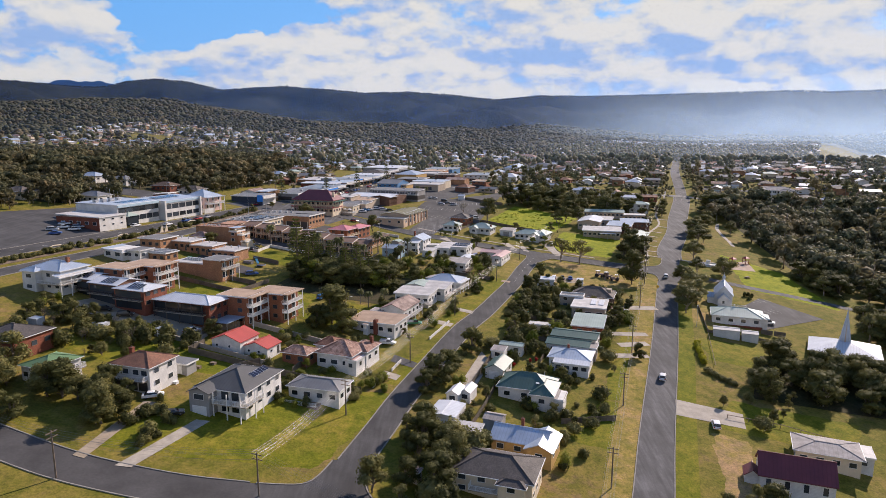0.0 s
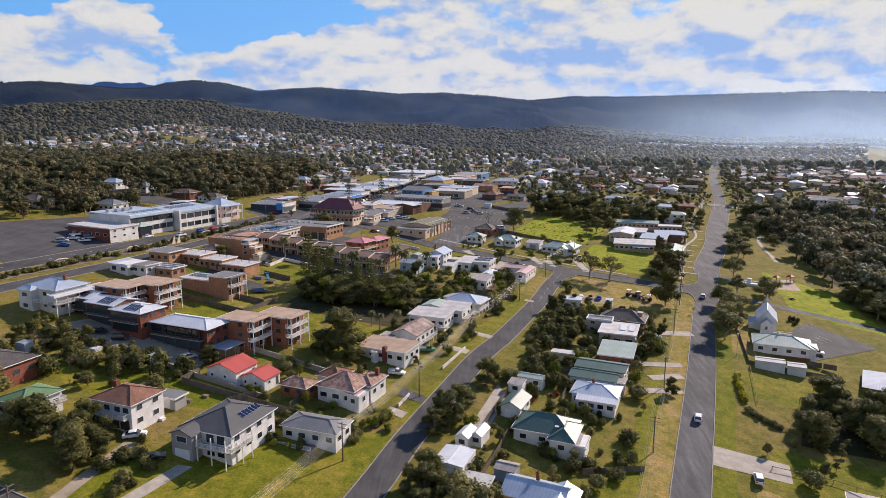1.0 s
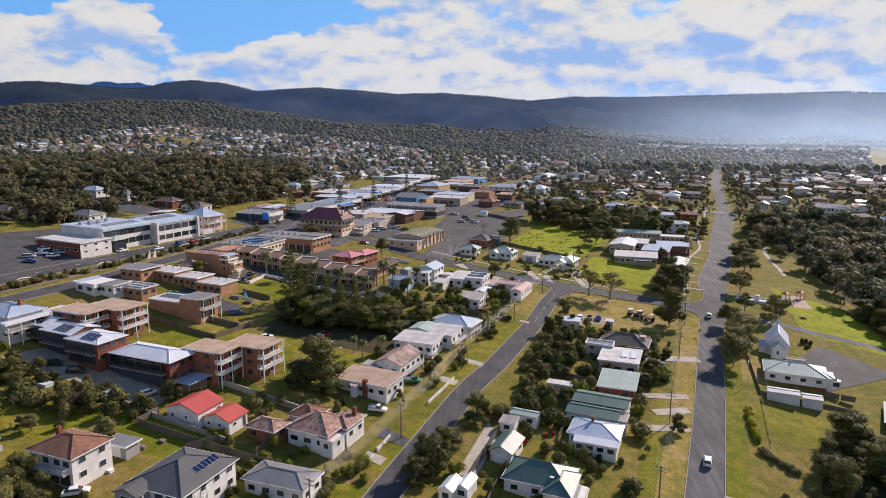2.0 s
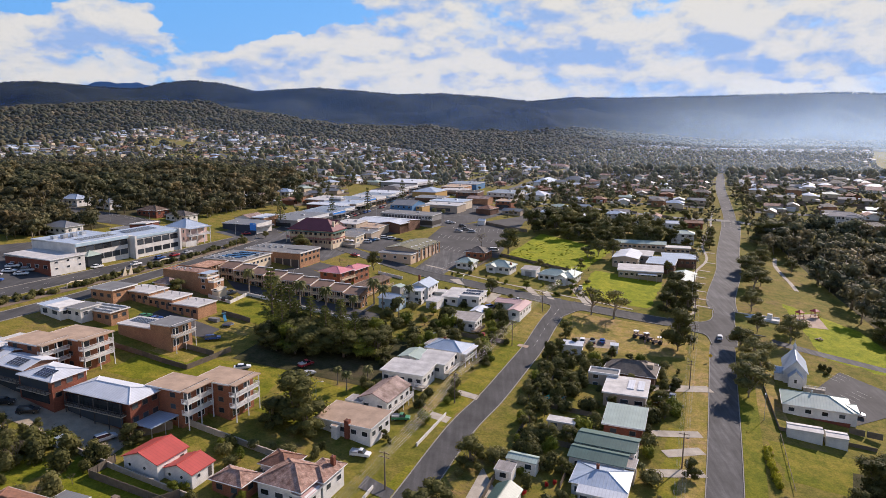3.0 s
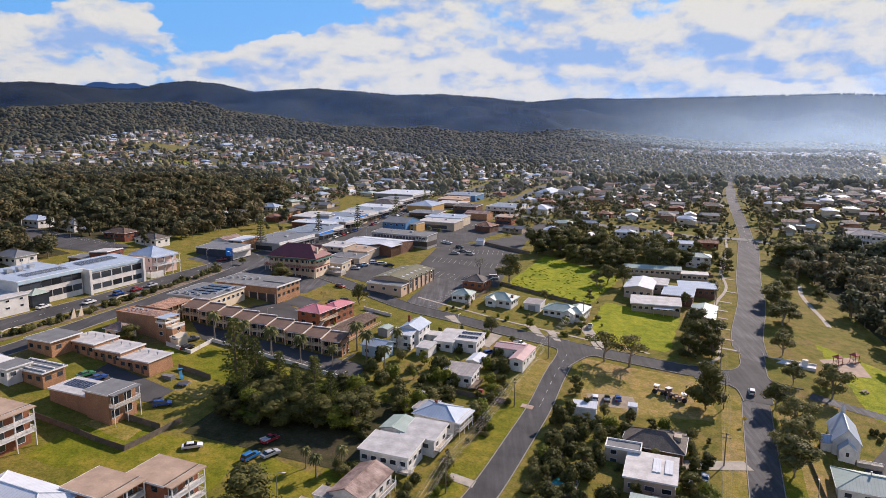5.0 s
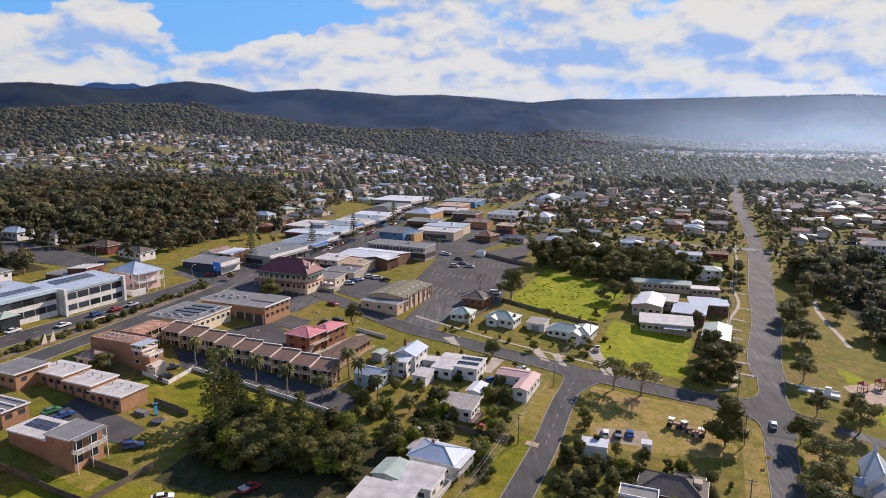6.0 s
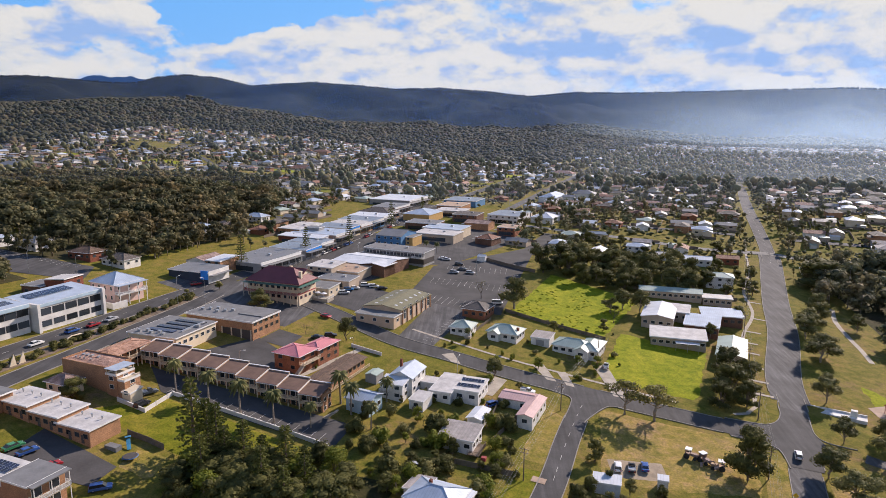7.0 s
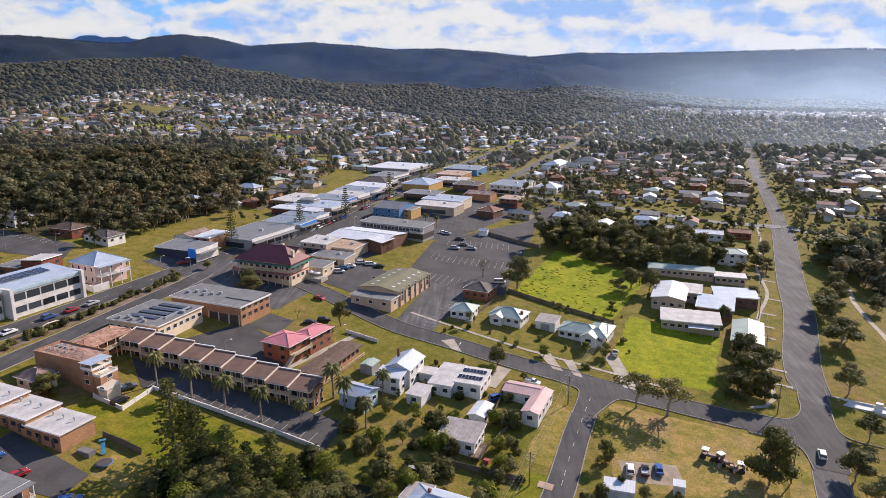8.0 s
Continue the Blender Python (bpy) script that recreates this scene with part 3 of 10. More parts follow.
def patch(name, material, corners, up=0.06, label="", category="", kind="structure", cell=6.0, parent=None):
    """A four-cornered surface draped on the ground."""
    a, b, c, d = [Vector((*q, 0)) for q in corners]
    if name not in ("lawn", "footpath"):
        PAVED.append(corners)
    rough = name == "lawn" and label.find("litter") < 0
    if rough:
        cell = min(cell, 2.2)
    n = max(1, round(max((b - a).length, (c - d).length) / cell))
    m = max(1, round(max((d - a).length, (c - b).length) / cell))
    vs, fs = [], []
    for j in range(m + 1):
        for i in range(n + 1):
            s, t = i / n, j / m
            p = (a * (1 - s) + b * s) * (1 - t) + (d * (1 - s) + c * s) * t
            if rough and (i in (0, n) or j in (0, m)):
                p = p + Vector((noise.noise(p * 0.23), noise.noise(p * 0.23 + Vector((9, 4, 2))), 0)) * 1.9
            tuck = rough and (i in (0, n) or j in (0, m))
            vs.append((p.x, p.y, ground_z(p.x, p.y) + (-0.05 if tuck else up)))
    for j in range(m):
        for i in range(n):
            fs.append((j * (n + 1) + i, j * (n + 1) + i + 1, (j + 1) * (n + 1) + i + 1, (j + 1) * (n + 1) + i))
    ob = part(name, (vs, fs), material, parent)
    if mathutils_normal_down(ob):
        ob.data.flip_normals()
    return tagged(ob, label, category, kind=kind)


def mathutils_normal_down(ob):
    return ob.data.polygons[0].normal.z < 0


def road(name, label, points, width, material=ASPHALT, kerbs=True, up=0.07, gaps=()):
    """A road draped on the ground, with kerbs that stop at the gaps (x, y, radius)."""
    ROADS.append(([(p.x, p.y) for p in bend(points, 5.0)], width / 2 + 1.2))
    ob = part(name, strip(points, -width / 2, width / 2, up), material)
    tagged(ob, label, "road", kind="structure")
    if ob.data.polygons[0].normal.z < 0:
        ob.data.flip_normals()
    if kerbs:
        for s in (-1, 1):
            a, b = sorted((s * width / 2, s * (width / 2 + 0.22)))
            line = bend(points, 2.5)
            run = []
            for i, q in enumerate(line + [None]):
                blocked = True
                if q is not None:
                    d = (line[min(i + 1, len(line) - 1)] - line[max(i - 1, 0)]).normalized()
                    e = q + Vector((d.y, -d.x, 0)) * a
                    blocked = any((e.x - gx) ** 2 + (e.y - gy) ** 2 < gr * gr for gx, gy, gr in gaps)
                if blocked:
                    if len(run) > 2:
                        part("kerb", strip(run, a, b, up + 0.13, 50.0, 0.25), KERB, ob)
                    run = []
                else:
                    run.append((q.x, q.y))
    return ob

# ---- buildings ----
WINDOWS = {}


def window_meshes(w, h, trim):
    key = (round(w, 1), round(h, 1), trim.name)
    if key not in WINDOWS:
        f, a = 0.07, w / 2
        vs = []
        for y in (-0.07, 0.03):
            vs += [(-a, y, 0), (a, y, 0), (a, y, h), (-a, y, h), (-a + f, y, f), (a - f, y, f), (a - f, y, h - f), (-a + f, y, h - f)]
        fs = []
        for i in range(4):
            j = (i + 1) % 4
            fs += [(i, j, j + 4, i + 4), (i + 8, i + 12, j + 12, j + 8), (i, i + 8, j + 8, j), (i + 4, j + 4, j + 12, i + 12)]
        WINDOWS[key] = (mesh("window", vs, fs, [trim]), mesh("pane", *boxes((-a + f, a - f, -0.03, 0.02, f, h - f)), [GLASS]))
    return WINDOWS[key]


def window(parent, x, y, z, turn, w=1.6, h=1.25, trim=None, bare=False):
    a, b = window_meshes(w, h, trim or TRIM)
    if bare:
        return part("window", b, None, parent, m=pose(x, y, z, 0, 0, turn))
    ob = part("window", a, None, parent, m=pose(x, y, z, 0, 0, turn))
    part("pane", b, None, ob)
    return ob


def hip_shape(L, W, z, rise, th=0.22, inset=None):
    """A hipped roof over a rectangle, centred, with a fascia; the ridge lies along the longer side."""
    a, b = L / 2, W / 2
    k = min(a, b) if inset is None else inset
    rx, ry = (a - k, 0) if a >= b else (0, b - k)
    vs = [(-a, -b, z), (a, -b, z), (a, b, z), (-a, b, z), (-a, -b, z - th), (a, -b, z - th), (a, b, z - th), (-a, b, z - th), (-rx, -ry, z + rise), (rx, ry, z + rise)]
    fs = [(0, 1, 5, 4)[::-1], (1, 2, 6, 5)[::-1], (2, 3, 7, 6)[::-1], (3, 0, 4, 7)[::-1], (4, 5, 6, 7)[::-1]]
    if a >= b:
        fs += [(0, 1, 9, 8), (1, 2, 9), (2, 3, 8, 9), (3, 0, 8)]
    else:
        fs += [(0, 1, 8), (1, 2, 9, 8), (2, 3, 9), (3, 0, 8, 9)]
    return vs, fs


def gable_shape(L, W, z, rise, over, th=0.18, along_x=True):
    """Two roof slopes with thickness; the ridge runs along x or y."""
    a, b = (L / 2 + over, W / 2) if along_x else (W / 2 + over, L / 2)
    drop = rise * over / b
    e = b + over
    vs = []
    for s in (-a, a):
        vs += [(s, -e, z - drop), (s, 0, z + rise), (s, e, z - drop), (s, -e, z - drop + th), (s, 0, z + rise + th), (s, e, z - drop + th)]
    fs = [(3, 9, 10, 4), (4, 10, 11, 5), (0, 1, 7, 6), (1, 2, 8, 7), (0, 6, 9, 3), (2, 5, 11, 8), (0, 3, 4, 1), (1, 4, 5, 2), (6, 7, 10, 9), (7, 8, 11, 10)]
    if not along_x:
        vs = [(-y, x, q) for x, y, q in vs]
    return vs, fs


def block(parent, ox, oy, L, W, h, roof="hip", rm=None, wm=None, pitch=20.0, over=0.5, base=0.0, along_x=None, wins="fblr", trim=None, storeys=None, gap=3.2, ww=1.6, wh=1.25, wall_name="wall", fall=(0, 0), skip=(), plain=False):
    """Walls, a roof and windows of one rectangular body. fall: how much a flat roof rises towards +x and +y."""
    wm, rm = wm or WHITE, rm or R_GREY
    if parent.parent is None:
        FOOTPRINTS.append((parent.matrix_basis.inverted(), ox, oy, L / 2, W / 2))
    sash = trim or (BRONZE if wm in (BRICK, TANBRICK, REDBRICK, DARKBRICK) else None)
    along = (L >= W) if along_x is None else along_x
    rise = math.tan(radians(pitch)) * (min(L, W) / 2 + over if roof == "hip" else (W if along else L) / 2)
    a, b = L / 2, W / 2
    deep = -2.5 if base == 0 else base
    vs, fs = boxes((ox - a, ox + a, oy - b, oy + b, deep, h))
    if roof == "gable":
        k = len(vs)
        if along:
            vs += [(ox - a, oy, h + rise), (ox + a, oy, h + rise)]
            fs = [f for f in fs if f != (4, 5, 6, 7)] + [(7, 4, k), (5, 6, k + 1), (4, 5, k + 1, k), (6, 7, k, k + 1)]
        else:
            vs += [(ox, oy - b, h + rise), (ox, oy + b, h + rise)]
            fs = [f for f in fs if f != (4, 5, 6, 7)] + [(4, 5, k), (6, 7, k + 1), (5, 6, k + 1, k), (7, 4, k, k + 1)]
    wall = part(wall_name, (vs, fs), wm, parent)
    place = Matrix.Translation((ox, oy, 0))
    if roof == "hip":
        top = part("roof", hip_shape(L + 2 * over, W + 2 * over, h + 0.1, rise), rm, parent, m=place)
        o2 = over
    if roof == "hip" and not plain:
        part("gutter", boxes((-a - o2 - 0.1, a + o2 + 0.1, -b - o2 - 0.12, -b - o2, h - 0.08, h + 0.06), (-a - o2 - 0.1, a + o2 + 0.1, b + o2, b + o2 + 0.12, h - 0.08, h + 0.06), (a + o2, a + o2 + 0.12, -b - o2, b + o2, h - 0.08, h + 0.06), (-a - o2 - 0.12, -a - o2, -b - o2, b + o2, h - 0.08, h + 0.06)), trim or TRIM, top)
        k = min(L, W) / 2 + over
        rx, ry = (max(0, a + over - k), 0) if L >= W else (0, max(0, b + over - k))
        ends = [(sx * (a + over), sy * (b + over)) for sx in (-1, 1) for sy in (-1, 1)]
        caps = []
        for ex, ey in ends:
            tx, ty = (math.copysign(rx, ex), 0) if L >= W else (0, math.copysign(ry, ey))
            caps.append(tube([(ex, ey, h + 0.12), (tx, ty, h + 0.12 + rise)], [0.11, 0.11], 5))
        if rx + ry > 0.3:
            caps.append(tube([(-rx, -ry, h + 0.12 + rise), (rx, ry, h + 0.12 + rise)], [0.12, 0.12], 5))
        part("ridge_cap", joined(*caps), rm, top)
    if roof == "gable":
        top = part("roof", gable_shape(L, W, h, rise, over, along_x=along), rm, parent, m=place)
        e = (a + over, 0) if along else (0, b + over)
    if roof == "gable" and not plain:
        part("ridge_cap", tube([(-e[0], -e[1], h + rise + 0.2), (e[0], e[1], h + rise + 0.2)], [0.13, 0.13], 5), rm, top)
    if roof == "flat":
        vs, fs = boxes((-a - over, a + over, -b - over, b + over, h, h + 0.25))
        vs = [(x, y, z + fall[0] * (x + a) / L + fall[1] * (y + b) / W) for x, y, z in vs]
        top = part("roof", (vs, fs), rm, parent, m=place)
        vs, fs = boxes((-a - over - 0.04, a + over + 0.04, -b - over - 0.06, -b - over, h - 0.1, h + 0.29), (a + over, a + over + 0.06, -b - over, b + over, h - 0.1, h + 0.29), (-a - over - 0.06, -a - over, -b - over, b + over, h - 0.1, h + 0.29))
        part("fascia", ([(x, y, z + fall[0] * (x + a) / L + fall[1] * (y + b) / W) for x, y, z in vs], fs), trim or TRIM, top)
    elif roof == "parapet":
        top = part("roof", boxes((-a + 0.2, a - 0.2, -b + 0.2, b - 0.2, h - 0.05, h + 0.12)), rm, parent, m=place)
        part("parapet", boxes((-a - 0.05, a + 0.05, -b - 0.05, -b + 0.2, h - 0.1, h + 0.5), (-a - 0.05, a + 0.05, b - 0.2, b + 0.05, h - 0.1, h + 0.5), (-a - 0.05, -a + 0.2, -b + 0.2, b - 0.2, h - 0.1, h + 0.5), (a - 0.2, a + 0.05, -b + 0.2, b - 0.2, h - 0.1, h + 0.5)), trim or wm, top)
    n = storeys or max(1, round(h / 3.0))
    fl = h / n
    for s in range(n):
        z = s * fl + fl * 0.36
        for side, length in (("f", L), ("b", L), ("l", W), ("r", W)):
            if side not in wins or (side, s) in skip:
                continue
            k = max(1, int(length / gap))
            for i in range(k):
                q = -length / 2 + (i + 0.5) * length / k
                if side == "f":
                    window(wall, ox + q, oy - b, z, 0, ww, wh, sash, plain)
                elif side == "b":
                    window(wall, ox + q, oy + b, z, 180, ww, wh, sash, plain)
                elif side == "r":
                    window(wall, ox + a, oy + q, z, 90, ww, wh, sash)
                else:
                    window(wall, ox - a, oy + q, z, -90, ww, wh, sash, plain)
    return wall


def site(name, x, y, rot, label, category="house", up=0.0, group=""):
    return thing(name, pose(x, y, ground_z(x, y) + up, 0, 0, rot), label, category, group)


def simple(name, x, y, rot, L, W, h, roof, rm, wm, label, category="house", up=0.0, over=0.45, **more):
    """A one-block building; L and W are the roof's size at the eaves."""
    ob = site(name, x, y, rot, label, category, up)
    block(ob, 0, 0, L - 2 * over, W - 2 * over, h, roof, rm, wm, over=over, **more)
    return ob


def door(parent, x, y, z, turn, w=0.95, h=2.05, material=None):
    d = part("door", boxes((-w / 2, w / 2, -0.05, 0.03, 0, h)), material or DARKTRIM, parent, m=pose(x, y, z, 0, 0, turn))
    part("handle", boxes((w / 2 - 0.15, w / 2 - 0.08, -0.1, -0.05, 0.95, 1.05)), STEEL, d)
    return d


def garage_door(parent, x, y, z, turn, w=2.6, h=2.2, material=None):
    line = [(0.03, 0.0)]
    for i in range(6):
        line += [(-0.07, i * h / 6 + 0.01), (-0.07, (i + 1) * h / 6 - 0.05), (-0.03, (i + 1) * h / 6 - 0.03), (-0.03, (i + 1) * h / 6)]
    line.append((0.03, h))
    return part("garage_door", extruded(line, -w / 2, w / 2), material or TRIM, parent, m=pose(x, y, z, 0, 0, turn))


def extruded(line, x0, x1):
    """A profile of (y, z) points drawn out along x."""
    n = len(line)
    vs = [(x0, y, z) for y, z in line] + [(x1, y, z) for y, z in line]
    fs = [(i, (i + 1) % n, (i + 1) % n + n, i + n) for i in range(n)] + [tuple(range(n - 1, -1, -1)), tuple(range(n, 2 * n))]
    return vs, fs


def stair(parent, x, y, z0, z1, turn, w=1.2):
    """A flight that climbs along its own +y from z0 to z1."""
    n = max(2, round((z1 - z0) / 0.18))
    line = [(0.0, z0 - 0.6)]
    for i in range(n):
        line += [(i * 0.28, z0 + (i + 1) * (z1 - z0) / n), ((i + 1) * 0.28, z0 + (i + 1) * (z1 - z0) / n)]
    line += [(n * 0.28, z1 - 0.4), (0.6, z0 - 0.6)]
    return part("stair", extruded(line, -w / 2, w / 2), CONCRETE, parent, m=pose(x, y, 0, 0, 0, turn))


def chimney(parent, x, y, z0, z1, w=0.7, material=None):
    c = part("chimney", boxes((-w / 2, w / 2, -w / 2, w / 2, z0, z1 - 0.15), (-w / 2 - 0.07, w / 2 + 0.07, -w / 2 - 0.07, w / 2 + 0.07, z1 - 0.15, z1)), material or BRICK, parent, m=Matrix.Translation((x, y, 0)))
    part("flue_pot", tube([(0, 0, z1), (0, 0, z1 + 0.35)], [0.14, 0.11], 8), R_TERRA, c)
    return c


def railing(parent, x0, y0, x1, y1, z, h=1.0, material=None, gap=0.18):
    """A balustrade with posts and bars."""
    n = max(2, int(math.hypot(x1 - x0, y1 - y0) / gap))
    bars = []
    for i in range(n + 1):
        x, y = x0 + (x1 - x0) * i / n, y0 + (y1 - y0) * i / n
        r = 0.045 if i % 8 == 0 or i == n else 0.018
        bars.append((x - r, x + r, y - r, y + r, z, z + h))
    r = 0.04
    bars += [(min(x0, x1) - r, max(x0, x1) + r, min(y0, y1) - r, max(y0, y1) + r, z + h - 0.06, z + h + 0.02), (min(x0, x1) - r, max(x0, x1) + r, min(y0, y1) - r, max(y0, y1) + r, z + 0.08, z + 0.13)]
    return part("railing", boxes(*bars), material or TRIM, parent)


def balcony(parent, x0, x1, y0, y1, z, side="f", rail=None, post_to=0.0, slab=None):
    """A slab with a railing on its outer sides and posts down to post_to."""
    s = part("balcony", boxes((x0, x1, y0, y1, z - 0.22, z)), slab or CONCRETE, parent)
    edges = {"f": ((x0, y0, x1, y0), (x0, y0, x0, y1), (x1, y0, x1, y1)), "r": ((x1, y0, x1, y1), (x0, y0, x1, y0), (x0, y1, x1, y1)), "l": ((x0, y0, x0, y1), (x0, y0, x1, y0), (x0, y1, x1, y1))}[side]
    for e in edges:
        railing(s, *e, z, 1.0, rail)
    return s


def post(parent, x, y, z0, z1, r=0.07, material=None):
    return part("post", boxes((x - r, x + r, y - r, y + r, z0, z1)), material or TRIM, parent)


def panels(parent, ox, oy, oz, tilt, turn, nx, ny, w=1.0, h=1.65):
    """Solar panels in rows on a roof slope, each with a frame and a glass."""
    fr = mesh("solar_panel", *boxes((0, w - 0.03, 0, h - 0.03, 0, 0.05)), [STEEL])
    gl = mesh("cell_glass", *boxes((0.03, w - 0.06, 0.03, h - 0.06, 0.045, 0.056)), [SOLAR])
    root = pose(ox, oy, oz, 0, 0, turn) @ pose(0, 0, 0, tilt, 0, 0)
    for j in range(ny):
        for i in range(nx):
            p = part("solar_panel", fr, None, parent, m=root @ Matrix.Translation((i * w - nx * w / 2, j * h - ny * h / 2, 0.1)))
            part("cell_glass", gl, None, p)


def vent(parent, x, y, z):
    v = part("roof_vent", joined(tube([(x, y, z - 0.2), (x, y, z + 0.35)], [0.16, 0.16], 8), tube([(x, y, z + 0.35), (x, y, z + 0.45), (x, y, z + 0.7), (x, y, z + 0.8)], [0.2, 0.3, 0.28, 0.1], 8)), STEEL, parent)
    return v


# ---- trees ----
def leaf_cloud(rng, lobes, count, size, flat=0.5):
    """Small bent leaf clumps spread over the outer part of several lobes (x, y, z, rx, ry, rz)."""
    vs, fs = [], []
    vol = [l[3] * l[4] for l in lobes]
    tot = sum(vol)
    for l, v in zip(lobes, vol):
        for _ in range(int(count * v / tot)):
            d = Vector((rng.gauss(0, 1), rng.gauss(0, 1), rng.gauss(0, 1))).normalized()
            r = rng.uniform(0.55, 1.14)
            p = Vector((l[0] + d.x * l[3] * r, l[1] + d.y * l[4] * r, l[2] + d.z * l[5] * r))
            n = (d + Vector((rng.uniform(-1, 1), rng.uniform(-1, 1), rng.uniform(-0.6, 1.2))) * flat).normalized()
            q = n.to_track_quat("Z", "Y")
            s = size * rng.uniform(0.6, 1.35)
            w = rng.uniform(0, 6.28)
            k = len(vs)
            for a, m in ((0, 1.0), (1.7, 0.7), (3.1, 1.0), (4.6, 0.75)):
                vs.append(p + q @ Vector((math.cos(a + w) * s * m, math.sin(a + w) * s * m, -0.25 * s * (m > 0.9))))
            fs += [(k, k + 1, k + 3), (k + 1, k + 2, k + 3)]
    return vs, fs


def core(rng, lobes, k=0.72):
    """Lumpy inner masses that keep a crown from being see-through."""
    out = []
    for l in lobes:
        bm = bmesh.new()
        bmesh.ops.create_icosphere(bm, subdivisions=1, radius=1.0)
        off = Vector((rng.uniform(0, 50), rng.uniform(0, 50), 0))
        vs = []
        for v in bm.verts:
            m = k * (1 + 0.45 * noise.noise(v.co * 1.9 + off))
            vs.append((l[0] + v.co.x * l[3] * m, l[1] + v.co.y * l[4] * m, l[2] + v.co.z * l[5] * m))
        fs = [tuple(v.index for v in f.verts) for f in bm.faces]
        bm.free()
        out.append((vs, fs))
    return joined(*out)


TREES = {}


def tree_meshes(kind, seed):
    """Trunk and crown meshes of one tree, about ten metres tall."""
    key = (kind, seed)
    if key in TREES:
        return TREES[key]
    rng = random.Random(hash_of(kind) + seed * 77)
    if kind in ("gum", "dark", "olive", "bright", "thin"):
        wide = {"gum": 3.6, "dark": 3.9, "olive": 3.3, "bright": 3.2, "thin": 3.4}[kind]
        low = {"gum": 3.0, "dark": 1.2, "olive": 2.0, "bright": 1.8, "thin": 4.0}[kind]
        n = {"gum": 10, "dark": 15, "olive": 9, "bright": 11, "thin": 8}[kind]
        lobes, limbs = [], []
        path = [(0, 0, -0.6), (rng.uniform(-.15, .15), rng.uniform(-.15, .15), low * 0.5), (rng.uniform(-.4, .4), rng.uniform(-.4, .4), low), (rng.uniform(-.5, .5), rng.uniform(-.5, .5), 7.0)]
        limbs.append(tube(path, [0.34, 0.27, 0.2, 0.08], 7))
        for i in range(n):
            w = 6.283 * (i + rng.uniform(-.3, .3)) / n * 1.0 + (0.5 if i % 2 else 0)
            r = wide * rng.uniform(0.4, 0.85) * (0.45 if i % 3 == 0 else 1)
            z = rng.uniform(low + 0.6, 7.6) if i % 3 else rng.uniform(7.0, 8.8)
            s = rng.uniform(0.46, 0.68) * (3.0 if kind != "thin" else 2.3)
            x, y = r * math.cos(w), r * math.sin(w)
            lobes.append((x, y, z, s, s, s * rng.uniform(0.62, 0.85)))
            st = Vector(path[2]) * rng.uniform(0.7, 1.05)
            mid = st * 0.5 + Vector((x, y, z)) * 0.5 + Vector((0, 0, -0.3))
            limbs.append(tube([st, mid, (x, y, z)], [0.15, 0.1, 0.04], 5))
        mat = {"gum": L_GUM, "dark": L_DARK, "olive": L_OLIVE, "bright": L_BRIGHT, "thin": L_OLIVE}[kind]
        crown = leaf_cloud(rng, lobes, {"dark": 2700, "thin": 800}.get(kind, 2100), {"dark": 0.25, "thin": 0.26}.get(kind, 0.28))
        if kind != "thin":
            crown = joined(crown, core(rng, lobes, 0.8 if kind == "dark" else 0.64))
        trunk = joined(*limbs)
        tm = PALEBARK if kind in ("gum", "thin") else BARK
    elif kind == "pine":
        trunk = tube([(0, 0, -0.6), (0, 0, 4), (0, 0, 10)], [0.3, 0.2, 0.03], 7)
        shapes = []
        for i in range(13):
            z = 1.6 + i * 0.66
            r = 2.5 * (1 - i / 14.0) ** 0.8 + 0.12
            nb = 6
            for b in range(nb):
                w = 6.283 * b / nb + i * 0.55 + rng.uniform(-.15, .15)
                d = Vector((math.cos(w), math.sin(w), 0))
                rr = r * rng.uniform(0.8, 1.1)
                tip = d * rr + Vector((0, 0, z + 0.16 * rr))
                limb = tube([(0, 0, z), tip * 0.6 + Vector((0, 0, z * 0.4 - 0.08)), tip], [0.045, 0.03, 0.012], 3)
                shapes.append(limb)
                for k in range(4):
                    c = tip * (0.35 + 0.2 * k) + Vector((0, 0, z * (0.65 - 0.2 * k)))
                    shapes.append(leaf_cloud(rng, [(c.x, c.y, c.z, 0.2, 0.2, 0.07)], 4, 0.2, 1.2))
        crown, mat, tm = joined(*shapes), L_PINE, BARK
    elif kind == "palm":
        trunk = tube([(0, 0, -0.5), (0.05, 0, 1.0), (0.12, 0.05, 4.0), (0.1, 0.05, 7.6), (0.1, 0.05, 8.0)], [0.34, 0.24, 0.2, 0.19, 0.26], 8)
        shapes = []
        for i in range(30):
            w = i * 2.399
            lift = 1.25 - 2.0 * (i / 30)
            vs, fs = [], []
            for k in range(7):
                s = k / 6
                r = 2.5 * s
                z = 8.05 + lift * r * 0.62 - 0.36 * r * r * (0.75 + 0.25 * s)
                half = 0.42 * math.sin(math.pi * min(1, 0.12 + s * 0.9)) + 0.03
                d, e = Vector((math.cos(w), math.sin(w), 0)), Vector((-math.sin(w), math.cos(w), 0))
                c = d * r + Vector((0.1, 0.05, z))
                vs += [c + e * half - Vector((0, 0, half * 0.7)), c, c - e * half - Vector((0, 0, half * 0.7))]
            for k in range(6):
                a = k * 3
                fs += [(a, a + 1, a + 4), (a + 3, a, a + 4)] if k % 2 else [(a, a + 1, a + 4, a + 3)]
                fs += [(a + 1, a + 2, a + 5, a + 4)]
            shapes.append((vs, fs))
        crown, mat, tm = joined(*shapes), L_PALM, PALMBARK
    elif kind == "bare":
        limbs = []

        def grow(p, d, length, r, depth):
            q = p + d * length
